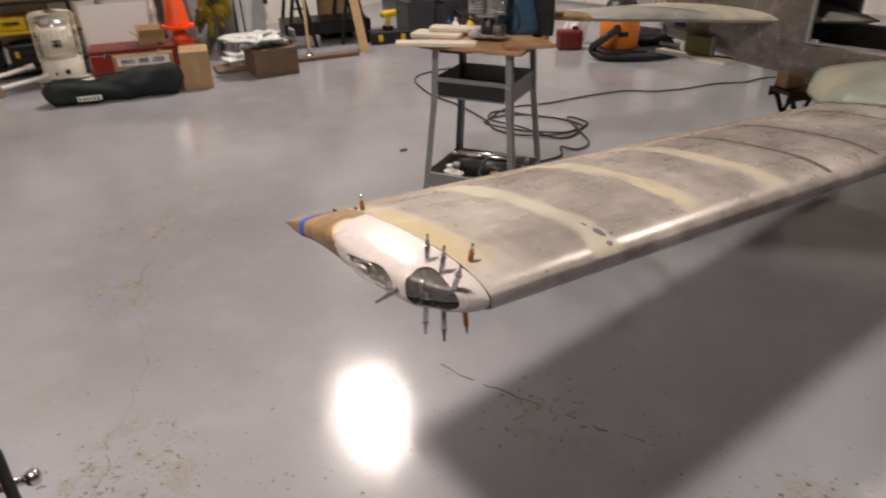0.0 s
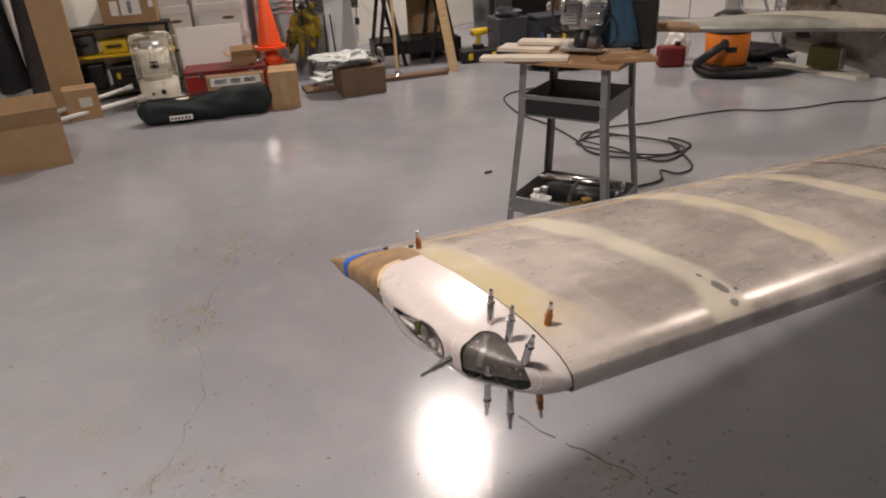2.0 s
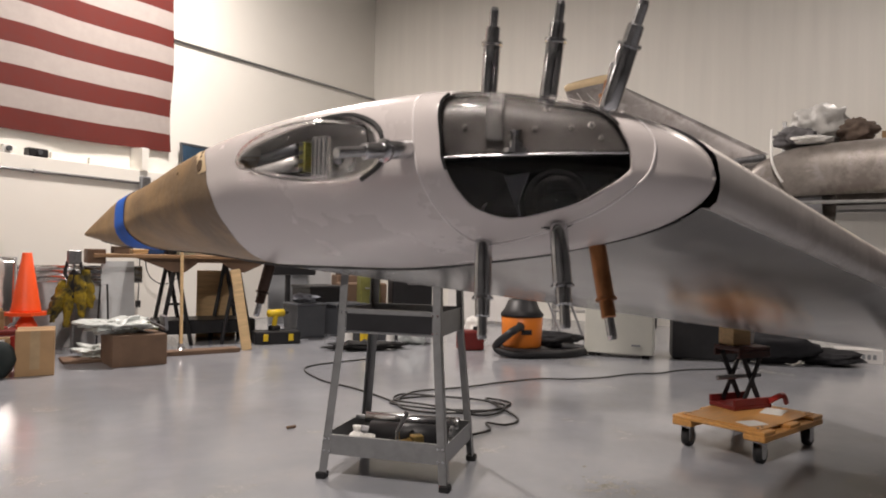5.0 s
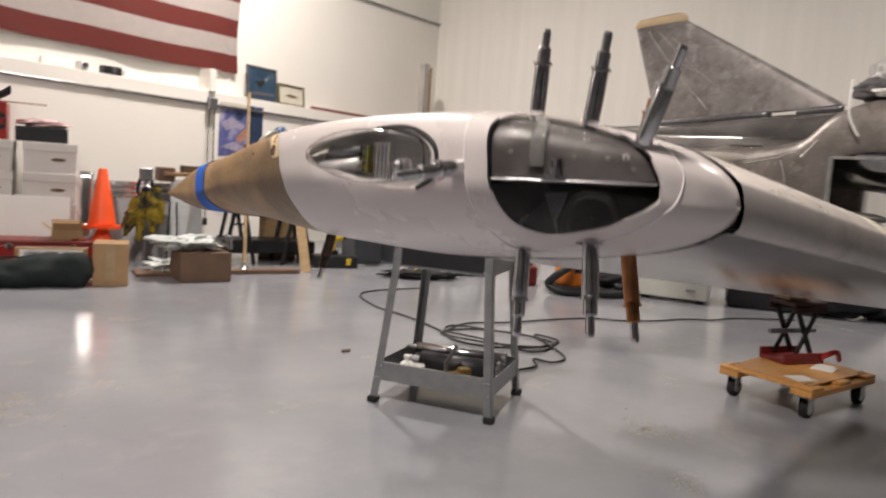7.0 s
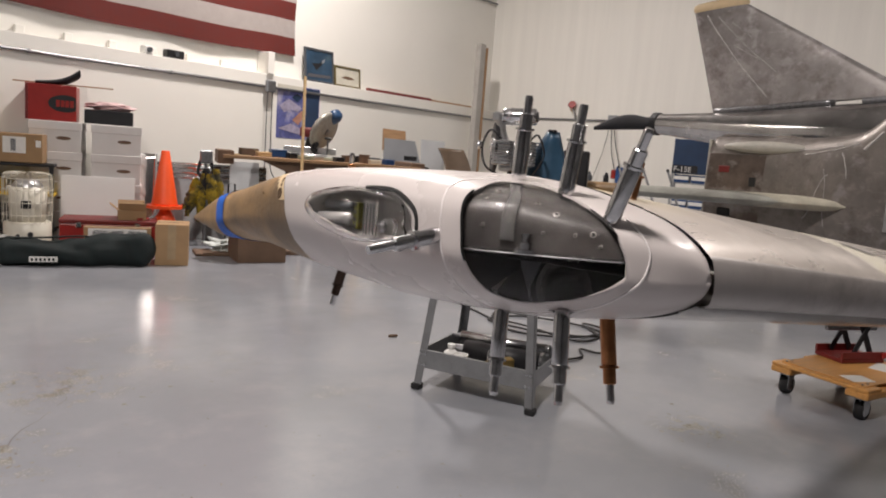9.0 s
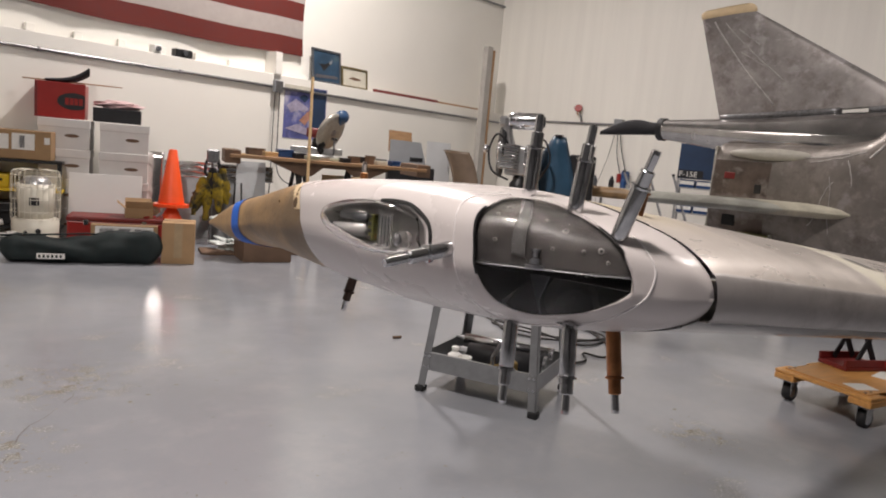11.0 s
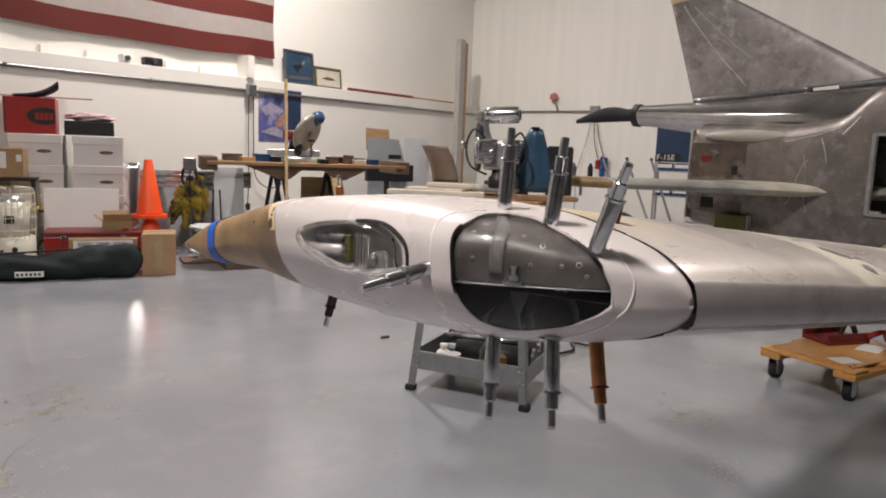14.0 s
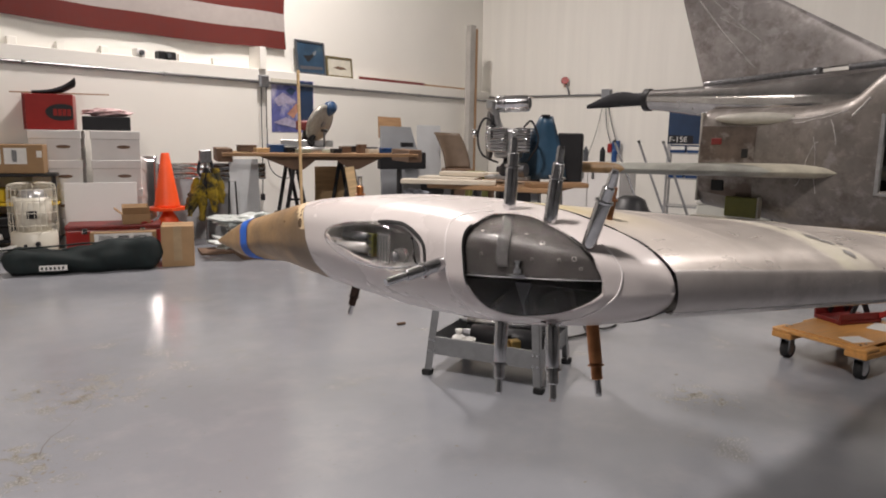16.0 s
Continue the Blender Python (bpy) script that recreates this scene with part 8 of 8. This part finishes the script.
# Bags and scraps lying on the fuselage's back.
def on_back(f, y, lift=0.012):
    """A place on top of the fuselage, f forward and y beside its centre line."""
    return plane_matrix @ Vector((f, CL + y, float(pchip(f, FUSE["top"])) + lift))


M_GREYRAG = material("grey_rag", (0.16, 0.155, 0.16), 0.9, vary=0.3, scale=20, bump=0.5, bump_scale=50)
M_FILM = material("milky_plastic_film", (0.5, 0.49, 0.47), 0.35, vary=0.25, scale=14, bump=0.6, bump_scale=28)
M_BROWNRAG = material("brown_rag", (0.13, 0.095, 0.075), 0.9, vary=0.3, scale=20, bump=0.5, bump_scale=40)
solo("plastic_sack", blob(0.1, 0.075, 0.085, 0.35, 2.4, 31, 4), M_FILM, "crumpled milky plastic sack on the fuselage's back", "bag", smooth=True, at=on_back(0.07, -0.1), turn=-38)
solo("grey_rag", blob(0.085, 0.07, 0.04, 0.5, 2.6, 32, 4), M_GREYRAG, "crumpled grey rag on the fuselage's back", "cloth", smooth=True, at=on_back(0.0, -0.16), turn=-20)
solo("brown_rag", blob(0.075, 0.06, 0.05, 0.4, 2.2, 33, 4), M_BROWNRAG, "crumpled brown rag on the fuselage's back", "cloth", smooth=True, at=on_back(0.2, -0.1), turn=-60)
solo("paper_scrap", blob(0.07, 0.05, 0.016, 0.4, 2.2, 34, 4), M_PAPER, "creased white paper on the fuselage's back", "paper", smooth=True, at=on_back(0.07, -0.23, 0.01), turn=-30)
strip_top, strip_side = float(pchip(-0.05, FUSE["top"])) + 0.013, CL - 0.315
strip_path = [(-0.09, CL - 0.17, strip_top + 0.10), (-0.08, CL - 0.22, strip_top + 0.055), (-0.065, CL - 0.28, strip_top + 0.012), (-0.055, strip_side, strip_top - 0.05), (-0.035, strip_side - 0.004, strip_top - 0.1), (-0.015, strip_side - 0.002, strip_top - 0.135)]
strip_path = rounded([Vector(p) for p in strip_path], 5)
bm = grid_mesh([[plane_matrix @ (p + Vector((-0.005, 0, 0))), plane_matrix @ (p + Vector((0.005, 0, 0.002)))] for p in strip_path])
strip = solo("trim_strip", bm, M_PAPER, "curled pale strip hanging over the fuselage's side", "strip", smooth=True)
mod = strip.modifiers.new("thickness", "SOLIDIFY")
mod.thickness, mod.offset = 0.003, 1

# ---- marks on the floor ----
solo("bolt_on_floor", rod((-0.022, 0, 0.007), (0.022, 0, 0.007), 0.007, seg=8), M_CARDDARK, "small dark bolt lying on the floor", "bolt", at=(-0.404, 4.632, 0), turn=35)


def crack(points, r, label):
    o = thing("floor_crack", label, "crack", "cracks in the floor", kind="structure")
    pts = [(x + 0.006 * math.sin(k * 2.3), y + 0.006 * math.cos(k * 3.1), 0.0) for k, (x, y) in enumerate(points)]
    bm = bmesh.new()
    c = rounded(pts, 7)
    random.seed(len(points))
    last = None
    c = [p + Vector((0.011 * math.sin(k * 0.83) + 0.007 * math.sin(k * 2.1), 0.004 * math.sin(k * 1.7), 0)) * (r < 0.002) for k, p in enumerate(c)]
    for k, p in enumerate(c):
        d = (c[min(k + 1, len(c) - 1)] - c[max(k - 1, 0)]).normalized()
        n = Vector((-d.y, d.x, 0)) * r * random.uniform(0.4, 1.5)
        j = Vector((random.uniform(-1, 1), random.uniform(-1, 1), 0)) * r * 2.2
        now = (bm.verts.new(p + n + j + Vector((0, 0, 0.0006))), bm.verts.new(p - n + j + Vector((0, 0, 0.0006))))
        if last and random.random() > 0.22:
            bm.faces.new((last[0], last[1], now[1], now[0]))
        last = now
    part("crack_line", bm, M_CRACK, o)


M_CRACK = material("crack_shadow", (0.13, 0.12, 0.115), 0.8, vary=0.2, scale=40)
crack([(-1.357, 3.486), (-1.277, 3.09), (-1.185, 2.848), (-1.066, 2.676), (-0.993, 2.464), (-0.953, 2.234), (-0.909, 2.024), (-0.9, 1.7)], 0.0011, "thin wandering crack in the floor")
crack([(-0.046, 2.616), (0.134, 2.518), (0.298, 2.425), (0.457, 2.341), (0.575, 2.29)], 0.003, "straight dark scratch in the floor paint")


def floor_marks(name, label, mat, spots, seed):
    """Flat flakes and stains in clusters (x, y, spread, count, size)."""
    random.seed(seed)
    bm = bmesh.new()
    for cx, cy, sx, sy, n, size in spots:
        for k in range(n):
            x, y = random.gauss(cx, sx), random.gauss(cy, sy)
            r = size * random.uniform(0.3, 1.0) ** 1.5
            m = random.randint(6, 10)
            a0, sq = random.uniform(0, 6), random.uniform(0.4, 1.0)
            ring = [bm.verts.new((x + r * random.uniform(0.55, 1.2) * math.cos(a0 + 6.283 * j / m), y + r * sq * random.uniform(0.55, 1.2) * math.sin(a0 + 6.283 * j / m), 0.0005 + 0.00002 * (len(bm.faces) % 9))) for j in range(m)]
            bm.faces.new(ring)
    o = part(name, bm, mat, None)
    return tagged(o, label, "marks", kind="stuff")


M_FLAKE = material("bare_concrete_flake", (0.145, 0.13, 0.1), 0.85, vary=0.3, scale=60)
floor_marks("paint_chips", "small chips in the floor paint showing brown concrete", M_FLAKE, [(-0.75, 2.05, 0.2, 0.1, 46, 0.008), (-1.42, 3.6, 0.18, 0.08, 44, 0.010), (-0.95, 2.35, 0.16, 0.2, 18, 0.006), (0.95, 2.05, 0.17, 0.1, 44, 0.010), (0.82, 3.78, 0.07, 0.1, 22, 0.011), (0.4, 2.35, 0.2, 0.08, 16, 0.007), (0.55, 2.62, 0.05, 0.03, 5, 0.012), (-0.4, 2.5, 0.7, 0.45, 240, 0.0035), (0.7, 2.25, 0.4, 0.3, 170, 0.0045), (-0.3, 2.1, 0.35, 0.15, 120, 0.004), (-1.6, 3.4, 0.6, 0.5, 120, 0.005), (0.95, 2.0, 0.2, 0.1, 60, 0.012)], 5)
